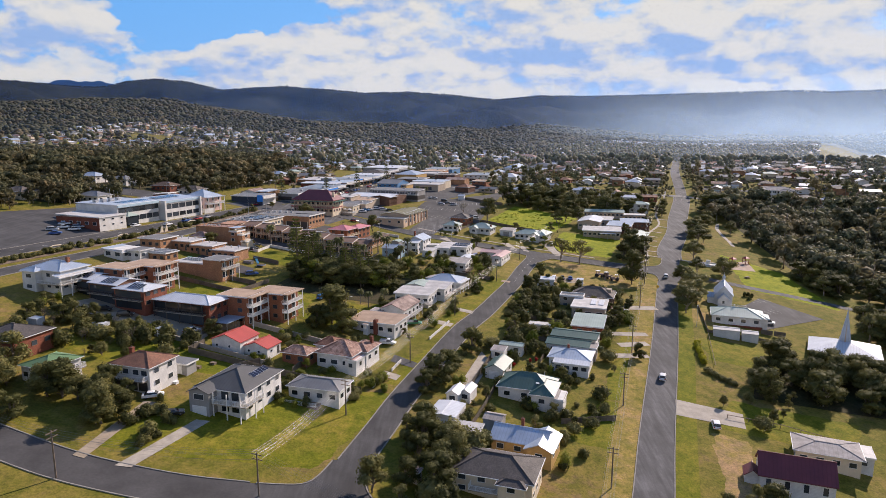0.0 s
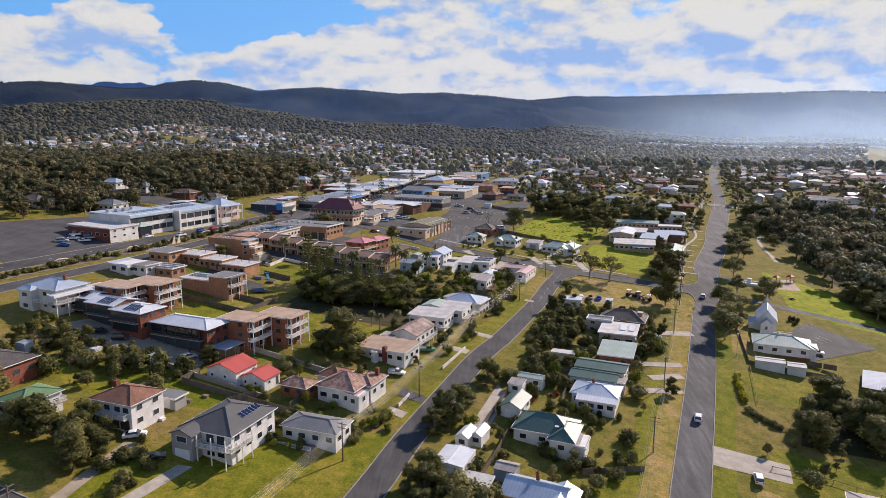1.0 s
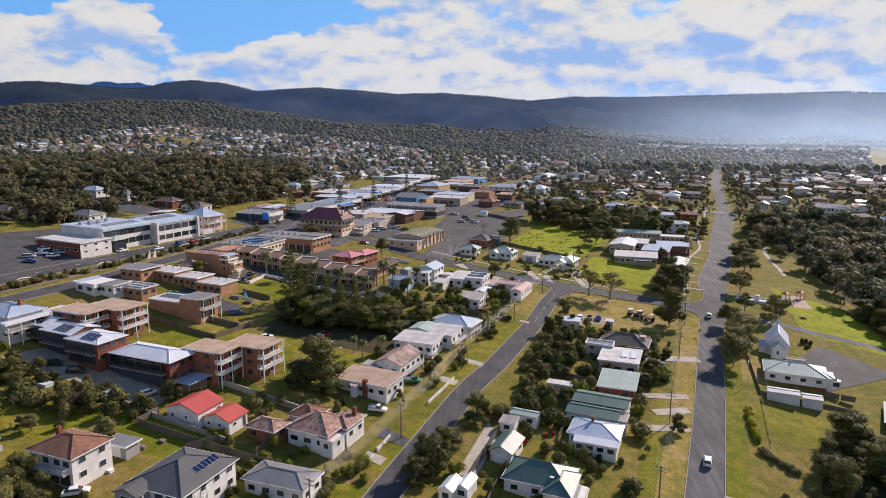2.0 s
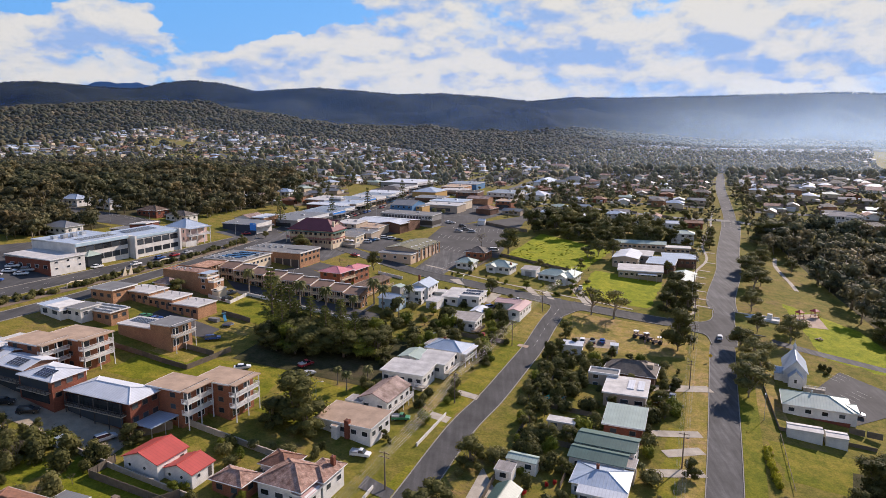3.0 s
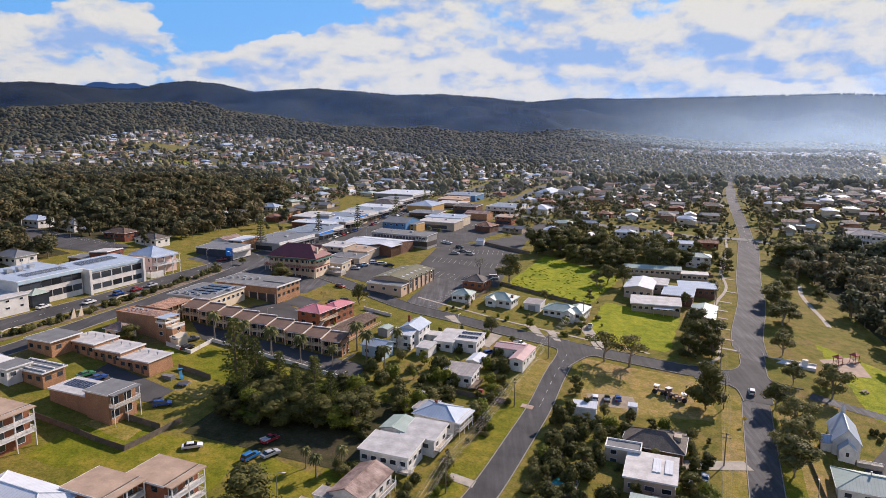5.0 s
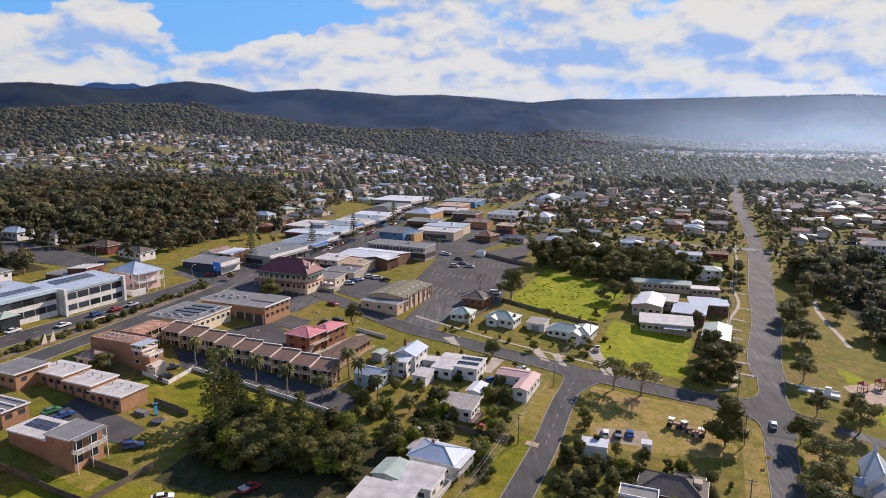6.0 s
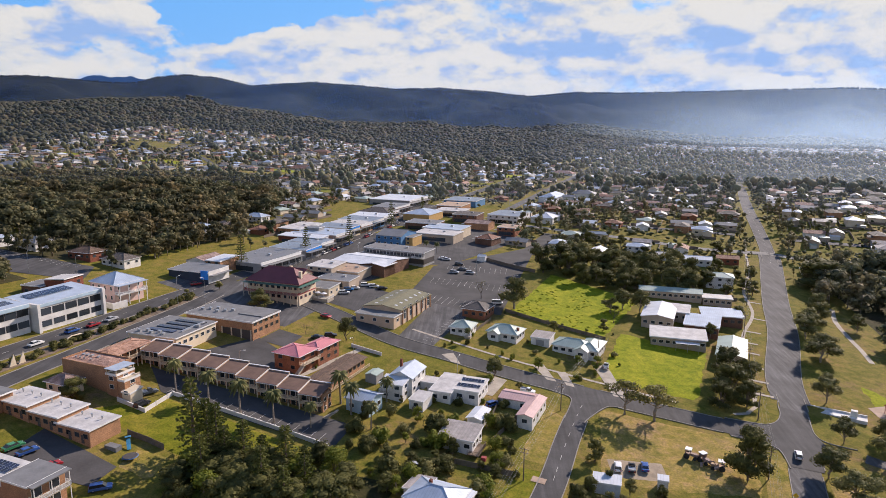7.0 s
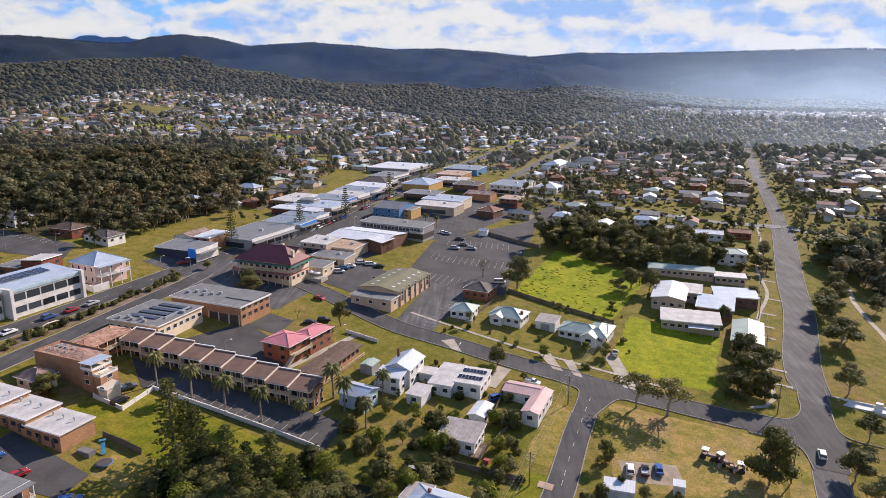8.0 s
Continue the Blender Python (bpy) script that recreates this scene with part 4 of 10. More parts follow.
            limbs.append(tube([p, p * 0.5 + q * 0.5 + Vector((rng.uniform(-.1, .1), rng.uniform(-.1, .1), 0)) * length, q], [r, r * 0.8, r * 0.55], 4))
            if depth:
                for _ in range(3):
                    grow(q, (d + Vector((rng.uniform(-1, 1), rng.uniform(-1, 1), rng.uniform(-.2, .7))) * 0.75).normalized(), length * rng.uniform(0.6, 0.8), r * 0.55, depth - 1)
        grow(Vector((0, 0, -0.5)), Vector((0, 0, 1)), 3.2, 0.26, 4)
        trunk = joined(*limbs)
        crown, mat, tm = leaf_cloud(rng, [(0, 0, 7.2, 3.0, 3.0, 2.2)], 110, 0.16), L_OLIVE, BARK
    else:
        lobes = [(rng.uniform(-2, 2), rng.uniform(-2, 2), rng.uniform(1.6, 5.6), rng.uniform(2.2, 3.4), rng.uniform(2.2, 3.4), rng.uniform(2.4, 3.8)) for _ in range(5)]
        trunk = joined(*[tube([(0, 0, -0.6), (l[0] * 0.7, l[1] * 0.7, l[2])], [0.3, 0.1], 5) for l in lobes])
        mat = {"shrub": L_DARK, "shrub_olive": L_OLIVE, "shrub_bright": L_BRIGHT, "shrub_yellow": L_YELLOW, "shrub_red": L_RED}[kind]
        crown, tm = joined(leaf_cloud(rng, lobes, 640, 0.52), core(rng, lobes, 0.72)), BARK
    TREES[key] = (mesh("trunk", *trunk, [tm]), mesh("crown", *crown, [mat]))
    return TREES[key]


def hash_of(word):
    return sum((i + 3) * ord(c) for i, c in enumerate(word))


TREE_LABELS = {
    "gum": ("gum_tree", "tall gum tree with an open grey-green crown", "tree"),
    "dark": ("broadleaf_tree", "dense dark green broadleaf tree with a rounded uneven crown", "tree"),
    "olive": ("paperbark_tree", "olive green tree with a loose uneven crown", "tree"),
    "bright": ("fruit_tree", "bright green leafy garden tree", "tree"),
    "thin": ("thinning_gum_tree", "half-bare gum tree with sparse winter foliage", "tree"),
    "pine": ("norfolk_pine", "tall tiered dark green pine tree", "tree"),
    "palm": ("palm_tree", "palm tree with a slender trunk and drooping fronds", "palm"),
    "bare": ("bare_tree", "leafless grey winter tree with spreading branches", "tree"),
    "shrub": ("shrub", "dense dark green garden shrub", "shrub"),
    "shrub_olive": ("grevillea_shrub", "loose olive green shrub", "shrub"),
    "shrub_bright": ("hedge_shrub", "bright green rounded shrub", "shrub"),
    "shrub_yellow": ("golden_shrub", "golden yellow flowering shrub", "shrub"),
    "shrub_red": ("flowering_shrub", "shrub covered in red flowers", "shrub"),
}
tree_rng = random.Random(5)


def tree(kind, x, y, h, wide=1.0, seed=None):
    """A tree of height h; wide stretches its crown sideways."""
    seed = tree_rng.randrange(3) if seed is None else seed
    name, label, category = TREE_LABELS[kind]
    k = h / (10.0 if not kind.startswith("shrub") else 8.5)
    if kind.startswith("shrub"):
        ob = new(name, tree_meshes(kind, seed)[1])
        ob.matrix_world = pose(x, y, ground_z(x, y), 0, 0, tree_rng.uniform(0, 360)) @ Matrix.Diagonal((k * wide, k * wide, k, 1))
        return tagged(ob, label, category)
    t = thing(name, pose(x, y, ground_z(x, y), 0, 0, tree_rng.uniform(0, 360)) @ Matrix.Diagonal((k * wide, k * wide, k, 1)), label, category)
    a, b = tree_meshes(kind, seed)
    part("trunk", a, None, t)
    part("crown", b, None, t)
    return t

# ---- streets and surfaces ----
MAIN = [(10, 30), (28, 80), (42, 120), (51, 146), (70.5, 200), (88.5, 252), (97, 276), (107.3, 303), (116, 331), (134, 372), (148, 411), (174.5, 479), (188, 520), (212, 601), (242, 690), (271, 770), (299, 850), (308, 884), (294, 902), (250, 914), (170, 940)]
road("road", "long straight worn grey asphalt road with concrete kerbs", [(-32, -90)] + MAIN[:8] + [(111, 315)], 7.8, OLD_ASPHALT, gaps=((100, 290, 19), (26, 82, 6)))
road("road", "far stretch of the long road climbing away", MAIN[11:], 7.6, OLD_ASPHALT)
road("road", "wide resurfaced stretch of road with parking lanes", [(109.5, 311), (116, 331), (134, 372), (148, 411), (174.5, 479), (181, 499)], 11.2, OLD_ASPHALT, True, 0.1, gaps=((105, 310, 7), (190, 496, 8)))
LOWER = [(-23, 108), (-19.2, 117), (-17.2, 124), (-13.8, 136), (-9.5, 152), (-2.8, 173), (6, 200), (13.8, 218), (21.8, 239), (28.8, 258), (35.4, 279.5), (42.5, 300)]
road("road", "narrow dark asphalt street with concrete kerbs", LOWER, 6.4, ASPHALT, up=0.09, gaps=((-22, 111, 11), (42, 299, 10)))
CROSS = [(-83, 385), (-53, 363), (-38, 351), (-18, 335), (1.5, 326), (19.5, 317.2), (36, 310.2), (52, 303.5), (67.5, 298), (82, 293), (95, 289.5), (104, 288)]
road("road", "asphalt cross street with concrete kerbs", CROSS, 8.4, ASPHALT, up=0.11, gaps=((97, 290, 15), (44, 302, 9), (-83, 385, 8)))
BOTTOM = [(-230, 166), (-180, 148), (-140, 134), (-105, 122.5), (-84, 115.2), (-70, 110.8), (-58, 108.6), (-46, 107.5), (-33, 107.6), (-20, 106), (-6, 99), (10, 89), (30, 80)]
road("road", "dark asphalt street curving round a lawn", BOTTOM, 8.2, DARK_ASPHALT, up=0.05, gaps=((-21, 110, 13), (30, 80, 6)))


def junction(corners, arcs, label):
    """A draped asphalt pad where streets meet, with curved kerbs round its corners."""
    c = sum((Vector((*q, 0)) for q in corners), Vector()) / len(corners)
    rim = [Vector((*q, 0)) for q in corners]
    vs = [(p.x, p.y, ground_z(p.x, p.y) + 0.13) for p in [c] + [c.lerp(q, 0.5) for q in rim] + rim]
    n = len(rim)
    fs = []
    for i in range(n):
        k = (i + 1) % n
        fs += [(0, 1 + i, 1 + k), (1 + i, 1 + n + i, 1 + n + k, 1 + k)]
    ob = part("pavement", (vs, fs), ASPHALT)
    if ob.data.polygons[0].normal.z < 0:
        ob.data.flip_normals()
    tagged(ob, label, "road", kind="structure")
    for arc in arcs:
        part("kerb", strip(arc, 0.0, 0.24, 0.24, 1.2, 0.3), KERB, ob)


junction([(104.3, 307.8), (102.8, 303), (100.2, 298.6), (97, 296), (93.6, 295.4), (84, 297.8), (82, 287.6), (91.5, 283.9), (93.4, 280.8), (92.6, 274), (100.6, 272), (104.6, 281.5), (108, 286), (107.4, 292), (111, 304)],
         [[(105.6, 311), (104.3, 307.8), (102.8, 303), (100.2, 298.6), (97, 296), (93.6, 295.4), (84, 297.6)], [(82.2, 287.5), (91.5, 283.9), (93.4, 280.8), (92.4, 273)], [(101, 273), (104.6, 281.5), (111, 281.5)], [(116, 285), (109.2, 287.6), (107.6, 292), (110.6, 302)]], "dark resurfaced crossing of the long road")
junction([(36.5, 304.8), (39.2, 302.6), (38.4, 297.7), (36.4, 291), (41.2, 289), (43.4, 291.6), (50.1, 298.9), (54, 298.6), (52, 303.5), (40, 309)],
         [[(30, 308.4), (36.5, 305), (39.2, 302.6), (38.4, 297.7), (35.6, 289.4)], [(40.6, 287.4), (43.4, 291.6), (50.1, 298.9), (57, 297.4)]], "asphalt mouth of the narrow street")
junction([(-34, 111.6), (-26.8, 112.7), (-24.2, 115.5), (-22, 122), (-15.6, 121), (-13.6, 112), (-8, 105), (-20, 104), (-34, 106)],
         [[(-34.5, 111.8), (-26.8, 112.9), (-24.2, 115.7), (-22.2, 121.5)], [(-15.4, 122), (-14, 113), (-8, 105)]], "asphalt bend round the corner lawn")
HWY_FAR = [(-178, 150), (-160, 205), (-140, 262), (-128, 297), (-120, 322), (-111, 352), (-101, 382), (-87, 420), (-76, 450), (-62, 500), (-40, 580), (-15, 670), (15, 780), (50, 900)]
road("road", "asphalt highway running up into the shopping street", HWY_FAR, 8.0, ASPHALT, up=0.08, gaps=((-92, 384, 14), (-98, 375, 14), (-86, 400, 9)))
HWY_NEAR = [(-160, 145), (-142, 202), (-124, 254), (-117, 280), (-112, 298), (-104, 330), (-99, 350), (-96, 366)]
road("road", "near carriageway of the divided highway", HWY_NEAR, 6.5, ASPHALT, up=0.06)
road("road", "suburban asphalt street between far houses", [(30, 620), (60, 720), (107, 871), (150, 1010), (190, 1150)], 7.0, OLD_ASPHALT, False, 0.2)
road("road", "suburban asphalt street between far houses", [(181, 498.6), (160, 500.5), (138, 506.5), (100, 530), (60, 552), (-10, 592)], 6.5, PALE_SEAL, False, 0.2)
road("road", "suburban asphalt street between far houses", [(-420, 760), (-380, 850), (-340, 960), (-420, 1100)], 7.0, OLD_ASPHALT, False, 0.25)
road("road", "suburban asphalt street between far houses", [(-330, 1010), (-200, 930), (-60, 860), (107, 790), (270, 720)], 7.0, OLD_ASPHALT, False, 0.25)
road("road", "side street meeting the long road", [(182, 497.5), (187, 496), (205, 484.5), (224, 475.5), (262, 462), (330, 440)], 6.5, PALE_SEAL, False, 0.09)
road("road", "narrow asphalt park road beside the chapel", [(116, 281), (130, 272), (150, 262), (175, 250), (200, 236)], 5.0, OLD_ASPHALT, False, 0.07)

patch("pavement", CONCRETE, [(58.6, 155.5), (61.5, 164), (77, 158.5), (74.5, 151)], 0.1, "pale concrete driveway off the road", "driveway")
patch("pavement", DARK_ASPHALT, [(-22, 379), (20, 372), (46, 500), (-12, 441)], 0.08, "large dark asphalt car park with bay lines", "car park")
patch("pavement", OLD_ASPHALT, [(-19, 338), (-6, 332), (8, 372), (-9, 381)], 0.1, "asphalt parking strip beside the hall", "car park")
patch("pavement", ASPHALT, [(-58, 374), (-38, 362), (-26, 388), (-46, 404)], 0.09, "asphalt car park behind the pub", "car park")
patch("pavement", ASPHALT, [(-150, 222), (-136, 266), (-172, 318), (-200, 268)], 0.1, "wide dark asphalt car park beside the club", "car park")
patch("pavement", ASPHALT, [(-192, 360), (-150, 363), (-156, 382), (-214, 391)], 0.1, "asphalt car park with marked bays", "car park")
patch("pavement", DARK_ASPHALT, [(-78, 279.5), (-26, 261.4), (-23, 274), (-88, 294)], 0.07, "dark asphalt motel forecourt with bay lines", "car park")
patch("pavement", DARK_ASPHALT, [(-84, 303), (-44, 291), (-50, 312), (-66, 326)], 0.07, "asphalt motel courtyard", "car park")
patch("pavement", DARK_ASPHALT, [(-65, 323.5), (-54, 319.5), (-51.5, 331), (-61, 335)], 0.08, "small dark asphalt car park beside the function centre", "car park")
patch("footpath", CONCRETE, [(-46.6, 298), (-44.2, 297.4), (-27.6, 326), (-29.6, 327)], 0.1, "pale concrete path beside the motel residence", "footpath", cell=3.0)
patch("pavement", ASPHALT, [(106, 236), (114, 222), (143, 238), (128, 258)], 0.09, "chapel car park with marked bays", "car park")
patch("pavement", DARK_ASPHALT, [(-97, 239.5), (-72.8, 235.5), (-71.2, 243.6), (-95, 254.5)], 0.08, "dark asphalt courtyard between the flats", "car park")
patch("pavement", GRAVEL, [(-112, 184), (-66, 170), (-64, 184), (-104, 196)], 0.08, "tan gravel yard before the flats", "yard")
patch("pavement", OLD_ASPHALT, [(-124, 372), (-92, 356), (-80, 374), (-108, 396)], 0.06, "asphalt paved corner of the shopping street", "pavement")
patch("lawn", FIELD, [(23, 378), (58, 352), (84, 402), (48, 440)], 0.07, "bright green lumpy grass paddock", "grass")
patch("lawn", FIELD, [(49, 318), (80, 306), (96, 346), (66, 362)], 0.07, "bright green school lawn", "grass")
patch("lawn", DRY, [(46, 298), (88, 285), (80, 258), (40, 258)], 0.07, "dry brown vacant lot with tyre-worn soil", "grass")
patch("lawn", FIELD, [(128, 268), (158, 250), (160, 302), (140, 330)], 0.06, "green sloping park lawn", "grass")
patch("lawn", LAWN, [(-70, 116), (-24, 117), (-10, 154), (-52, 150)], 0.06, "mown green corner lawn", "grass")
patch("lawn", LAWN, [(-74, 152), (-46, 152), (-44, 163), (-72, 172)], 0.06, "green back lawn in house shade", "grass")
patch("lawn", LAWN, [(-92, 266), (-60, 250), (-30, 260), (-76, 277.5)], 0.06, "green lawn beside the motel wall", "grass")
patch("lawn", DRY, [(-84.5, 221.1), (-81.0, 227.9), (-67.4, 224.0), (-69.2, 214.8)], 0.1, "dry golden grass in a fenced yard", "grass")
patch("lawn", LAWN, [(-88, 206), (-46, 196), (-40, 222), (-84, 224)], 0.06, "green lawn behind the flats", "grass")
patch("lawn", LAWN, [(40, 160), (54, 158), (72, 210), (60, 214)], 0.06, "green lawn along a front fence", "grass")
for name, a, b, pts in (("dry grass verge with worn tracks along the kerb", -9.8, -4.2, MAIN[1:7]), ("green mown grass verge along the kerb", 4.2, 9.0, MAIN[2:6])):
    vg = part("verge", strip(pts, a, b, 0.07), DRY if a < 0 else LAWN)
    if vg.data.polygons[0].normal.z < 0:
        vg.data.flip_normals()
    tagged(vg, name, "grass", kind="structure")
patch("pavement", OLD_ASPHALT, [(-106, 352), (-60, 338), (-52, 362), (-92, 394)], 0.03, "grey asphalt forecourt at the street corner", "pavement")
patch("pavement", ASPHALT, [(-98, 398), (-60, 384), (-28, 500), (-64, 520)], 0.04, "asphalt between the rows of shops", "pavement")
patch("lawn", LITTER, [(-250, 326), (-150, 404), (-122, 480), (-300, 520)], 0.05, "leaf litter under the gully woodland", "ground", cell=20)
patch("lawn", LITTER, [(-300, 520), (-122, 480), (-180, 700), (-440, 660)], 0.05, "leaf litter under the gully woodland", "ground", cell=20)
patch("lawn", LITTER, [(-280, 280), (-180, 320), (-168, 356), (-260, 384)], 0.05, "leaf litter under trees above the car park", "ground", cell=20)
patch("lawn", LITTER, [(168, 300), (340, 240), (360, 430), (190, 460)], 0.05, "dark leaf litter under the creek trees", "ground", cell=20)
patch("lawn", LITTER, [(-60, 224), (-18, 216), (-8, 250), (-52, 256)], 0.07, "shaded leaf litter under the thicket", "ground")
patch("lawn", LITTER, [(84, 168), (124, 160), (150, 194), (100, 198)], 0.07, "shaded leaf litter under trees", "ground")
patch("pavement", ASPHALT, [(-56, 432), (-4, 446), (42, 522), (-20, 566)], 0.05, "asphalt yards behind the shops", "pavement")
patch("pavement", ASPHALT, [(-66, 520), (-20, 560), (2, 650), (-66, 660)], 0.05, "asphalt and paving round the far shops", "pavement")
patch("pavement", OLD_ASPHALT, [(-60, 376), (-44, 398), (-30, 424), (-68, 420)], 0.055, "paved yard behind the pub", "pavement")
patch("road", DARK_ASPHALT, [(32, 474), (47, 478), (64, 536), (54, 538)], 0.1, "asphalt lane leaving the car park", "road")
patch("pavement", PAVING, [(134, 312), (150, 318), (146, 300), (134, 300)], 0.09, "tan playground soft-fall area", "playground")
patch("pavement", GRAVEL, [(44, 270), (58, 270), (58, 262), (44, 262)], 0.1, "bare soil parking spot", "yard")

for q, m, lb in (([(26, 139), (40, 134), (53, 158), (41, 162)], LAWN, "green back lawn with worn patches"), ([(32, 118), (46, 114), (54, 148), (39, 152)], LAWN, "green side lawn behind a fence"), ([(66, 150), (98, 139), (108, 158), (76, 167)], LAWN, "green lawn round the cream house"), ([(84, 212), (106, 205), (98, 186), (81, 191)], LAWN, "mown lawn before the portable sheds"), ([(56, 118), (64, 117), (74, 146), (64, 150)], DRY, "dry worn grass beside the hall"), ([(86, 222), (96, 219), (108, 266), (99, 270)], DRY, "dry grass strip beside the chapel"), ([(-30, 200), (-22, 198), (-10, 232), (-18, 236)], LAWN, "green back lawn of the white houses"), ([(-46, 196), (-30, 190), (-22, 214), (-38, 220)], LAWN, "shaded green lawn under trees"), ([(-100, 158), (-78, 150), (-72, 166), (-96, 174)], LAWN, "green garden lawn between shrubs")):
    patch("lawn", m, q, 0.055, lb, "grass")
# verges between kerb and gardens
patch("lawn", LAWN, [(-16, 157), (-11, 156), (0, 182), (-6, 184)], 0.07, "mown street verge", "grass")
patch("lawn", LAWN, [(2, 198), (-5, 201), (20, 264), (28, 262)], 0.07, "mown street verge", "grass")
patch("lawn", DRY, [(28, 264), (20, 266), (31, 296), (38, 288)], 0.07, "dry grass street verge", "grass")

patch("driveway", CONCRETE, [(11.3, 184.4), (13.6, 177.3), (8.2, 160.3), (3.9, 160.3)], 0.1, "pale concrete drive between a fence and the green-roofed garage", "driveway", cell=3.0)
# front paths and driveways, each a slab
for n, q in enumerate([[(-60.5, 112), (-57.5, 112), (-49.5, 131), (-52.5, 131)], [(-69, 113.5), (-66.6, 113), (-63, 136), (-65.6, 136)], [(-14.5, 171.5), (-8, 168.5), (-7, 172), (-13.5, 176)], [(-16.5, 162.2), (-12, 160.2), (-11, 163.2), (-15.5, 165.2)], [(-2.5, 204), (2.3, 202), (3.5, 205), (-1.5, 207)],
                       [(4, 218.3), (9.8, 216), (10.8, 218.7), (5, 221)], [(56, 197), (66, 200), (65, 203), (55, 200)], [(52, 206), (68, 208), (67.5, 211), (52, 209)], [(50, 188), (63, 190), (62.5, 193), (49, 191)], [(58, 232), (80, 235), (79, 239), (58, 236)],
                       [(29, 325), (33, 314), (36, 313), (33, 326)], [(37, 320), (39, 311), (41.5, 310), (40, 321)], [(50, 329), (53, 306), (57, 305), (55, 330)], [(-2, 327), (2, 321), (5, 319.5), (2, 329)], [(16, 313), (12, 300), (15, 299), (20, 311)], [(-12, 318), (-16, 307), (-13, 306), (-8, 316)]]):
    patch("driveway", OLD_ASPHALT if n == 2 else GRAVEL if n == 1 else CONCRETE, q, 0.12, "pale concrete driveway crossing the verge", "driveway", cell=3.0)

# footpath along the road with short cross walks
WALKWAY = [(87.8, 300.3), (92.2, 301.5), (96.6, 306.2), (99.2, 313.6), (102.4, 326.3), (108.6, 347.7), (117, 368.5), (130.6, 393.6), (139, 425.9), (154, 457.4), (168.5, 499.2), (180, 530)]
foot = part("footpath", strip(WALKWAY, -0.65, 0.65, 0.1), CONCRETE)
tagged(foot, "narrow concrete footpath winding along the verge", "footpath", kind="structure")
for ob in (foot,):
    if ob.data.polygons[0].normal.z < 0:
        ob.data.flip_normals()
for x, y in ((100, 315), (102.6, 325), (105.6, 336.4), (109.4, 349), (113, 359), (119, 371), (127.4, 387), (134.5, 409), (141.5, 431)):
    patch("footpath", CONCRETE, [(x, y), (x + 5.2, y - 1.9), (x + 5.6, y - 0.7), (x + 0.5, y + 1.2)], 0.12, "short concrete walk from footpath to kerb", "footpath", cell=3.0)
fp = part("footpath", strip([(-14, 348), (4, 337.5), (22, 327.5), (44, 317.5), (72, 305)], -0.6, 0.6, 0.12), CONCRETE)
tagged(fp, "narrow concrete footpath beside the cross street", "footpath", kind="structure")
fp2 = part("footpath", strip([(157, 350), (160, 363), (161.6, 373.5), (165.8, 393), (173, 410)], -1.0, 1.0, 0.1), CONCRETE)
tagged(fp2, "pale park path climbing between trees", "footpath", kind="structure")
for ob in (fp, fp2):
    if ob.data.polygons[0].normal.z < 0:
        ob.data.flip_normals()

# bay lines
def bays(x, y, rot, n, gap, length, rows=1, row_gap=6.0):
    root = pose(x, y, 0, 0, 0, rot)
    vs, fs = [], []
    for j in range(rows):
        for i in range(n):
            for a, b in ((i * gap - 0.045, 0), (i * gap + 0.045, 0), (i * gap + 0.045, length), (i * gap - 0.045, length)):
                p = root @ Vector((a, b + j * row_gap, 0))
                vs.append((p.x, p.y, ground_z(p.x, p.y) + 0.14))
            fs.append((len(vs) - 4, len(vs) - 3, len(vs) - 2, len(vs) - 1))
    ob = part("bay_lines", (vs, fs), PAINT_LINE)
    tagged(ob, "white painted parking bay lines", "road marking", kind="structure")


bays(-18, 384, -16, 14, 2.7, 5.0, 2, 5.0)
bays(-12, 410, -10, 14, 2.7, 5.0, 2, 5.0)
bays(-5, 436, -5, 12, 2.7, 5.0, 2, 5.0)
bays(-5, 337, 70, 13, 2.7, 4.6)
bays(-76.5, 279.6, -19, 19, 2.7, 4.8)
bays(-204, 383, -8, 16, 2.8, 5.0)
bays(110, 230, 30, 9, 2.7, 4.8)
bays(124, 250, 30, 4, 2.7, 4.8)

# dashed middle line on the highway and small give-way marks
dv, df = [], []
for line in (bend(HWY_FAR, 9.0), bend(MAIN[11:], 9.0), bend(LOWER[9:], 6.0)):
    for i in range(0, len(line) - 1):
        d = (line[i + 1] - line[i]).normalized()
        s = Vector((d.y, -d.x, 0)) * 0.06
        for q in (line[i] - s, line[i] + s, line[i] + s + d * 2.2, line[i] - s + d * 2.2):
            dv.append((q.x, q.y, ground_z(q.x, q.y) + 0.17))
        df.append((len(dv) - 4, len(dv) - 3, len(dv) - 2, len(dv) - 1))
tagged(part("centre_line", (dv, df), PAINT_LINE), "white dashed road centre lines", "road marking", kind="structure")
patch("crossing_pad", PAVING, [(23.2, 257), (26.5, 256), (27.3, 258.2), (24, 259.2)], 0.17, "tan speed-slowing pad on the street", "road marking", cell=3.0)

# planted median of the highway
med = part("median", strip([(-151, 203), (-132, 258), (-122, 289), (-116, 310), (-108, 338), (-103, 360)], -2.3, 2.3, 0.22, 6.0, 0.3), MULCH)
tagged(med, "raised highway median with bark mulch", "median", kind="structure")
bay = part("water", ([(600, 1150, -14), (2600, 1500, -14), (2600, 2600, -14), (900, 1900, -14)], [(0, 1, 2, 3)]), WATER)
tagged(bay, "pale glinting water of the bay", "water", kind="structure")

# ---- buildings along the near streets ----
h = simple("house", -69, 144.5, -18, 11.6, 9.6, 5.6, "hip", R_BROWN, WHITE, "two-storey white house with a brown tiled hip roof", wins="rl", pitch=22)
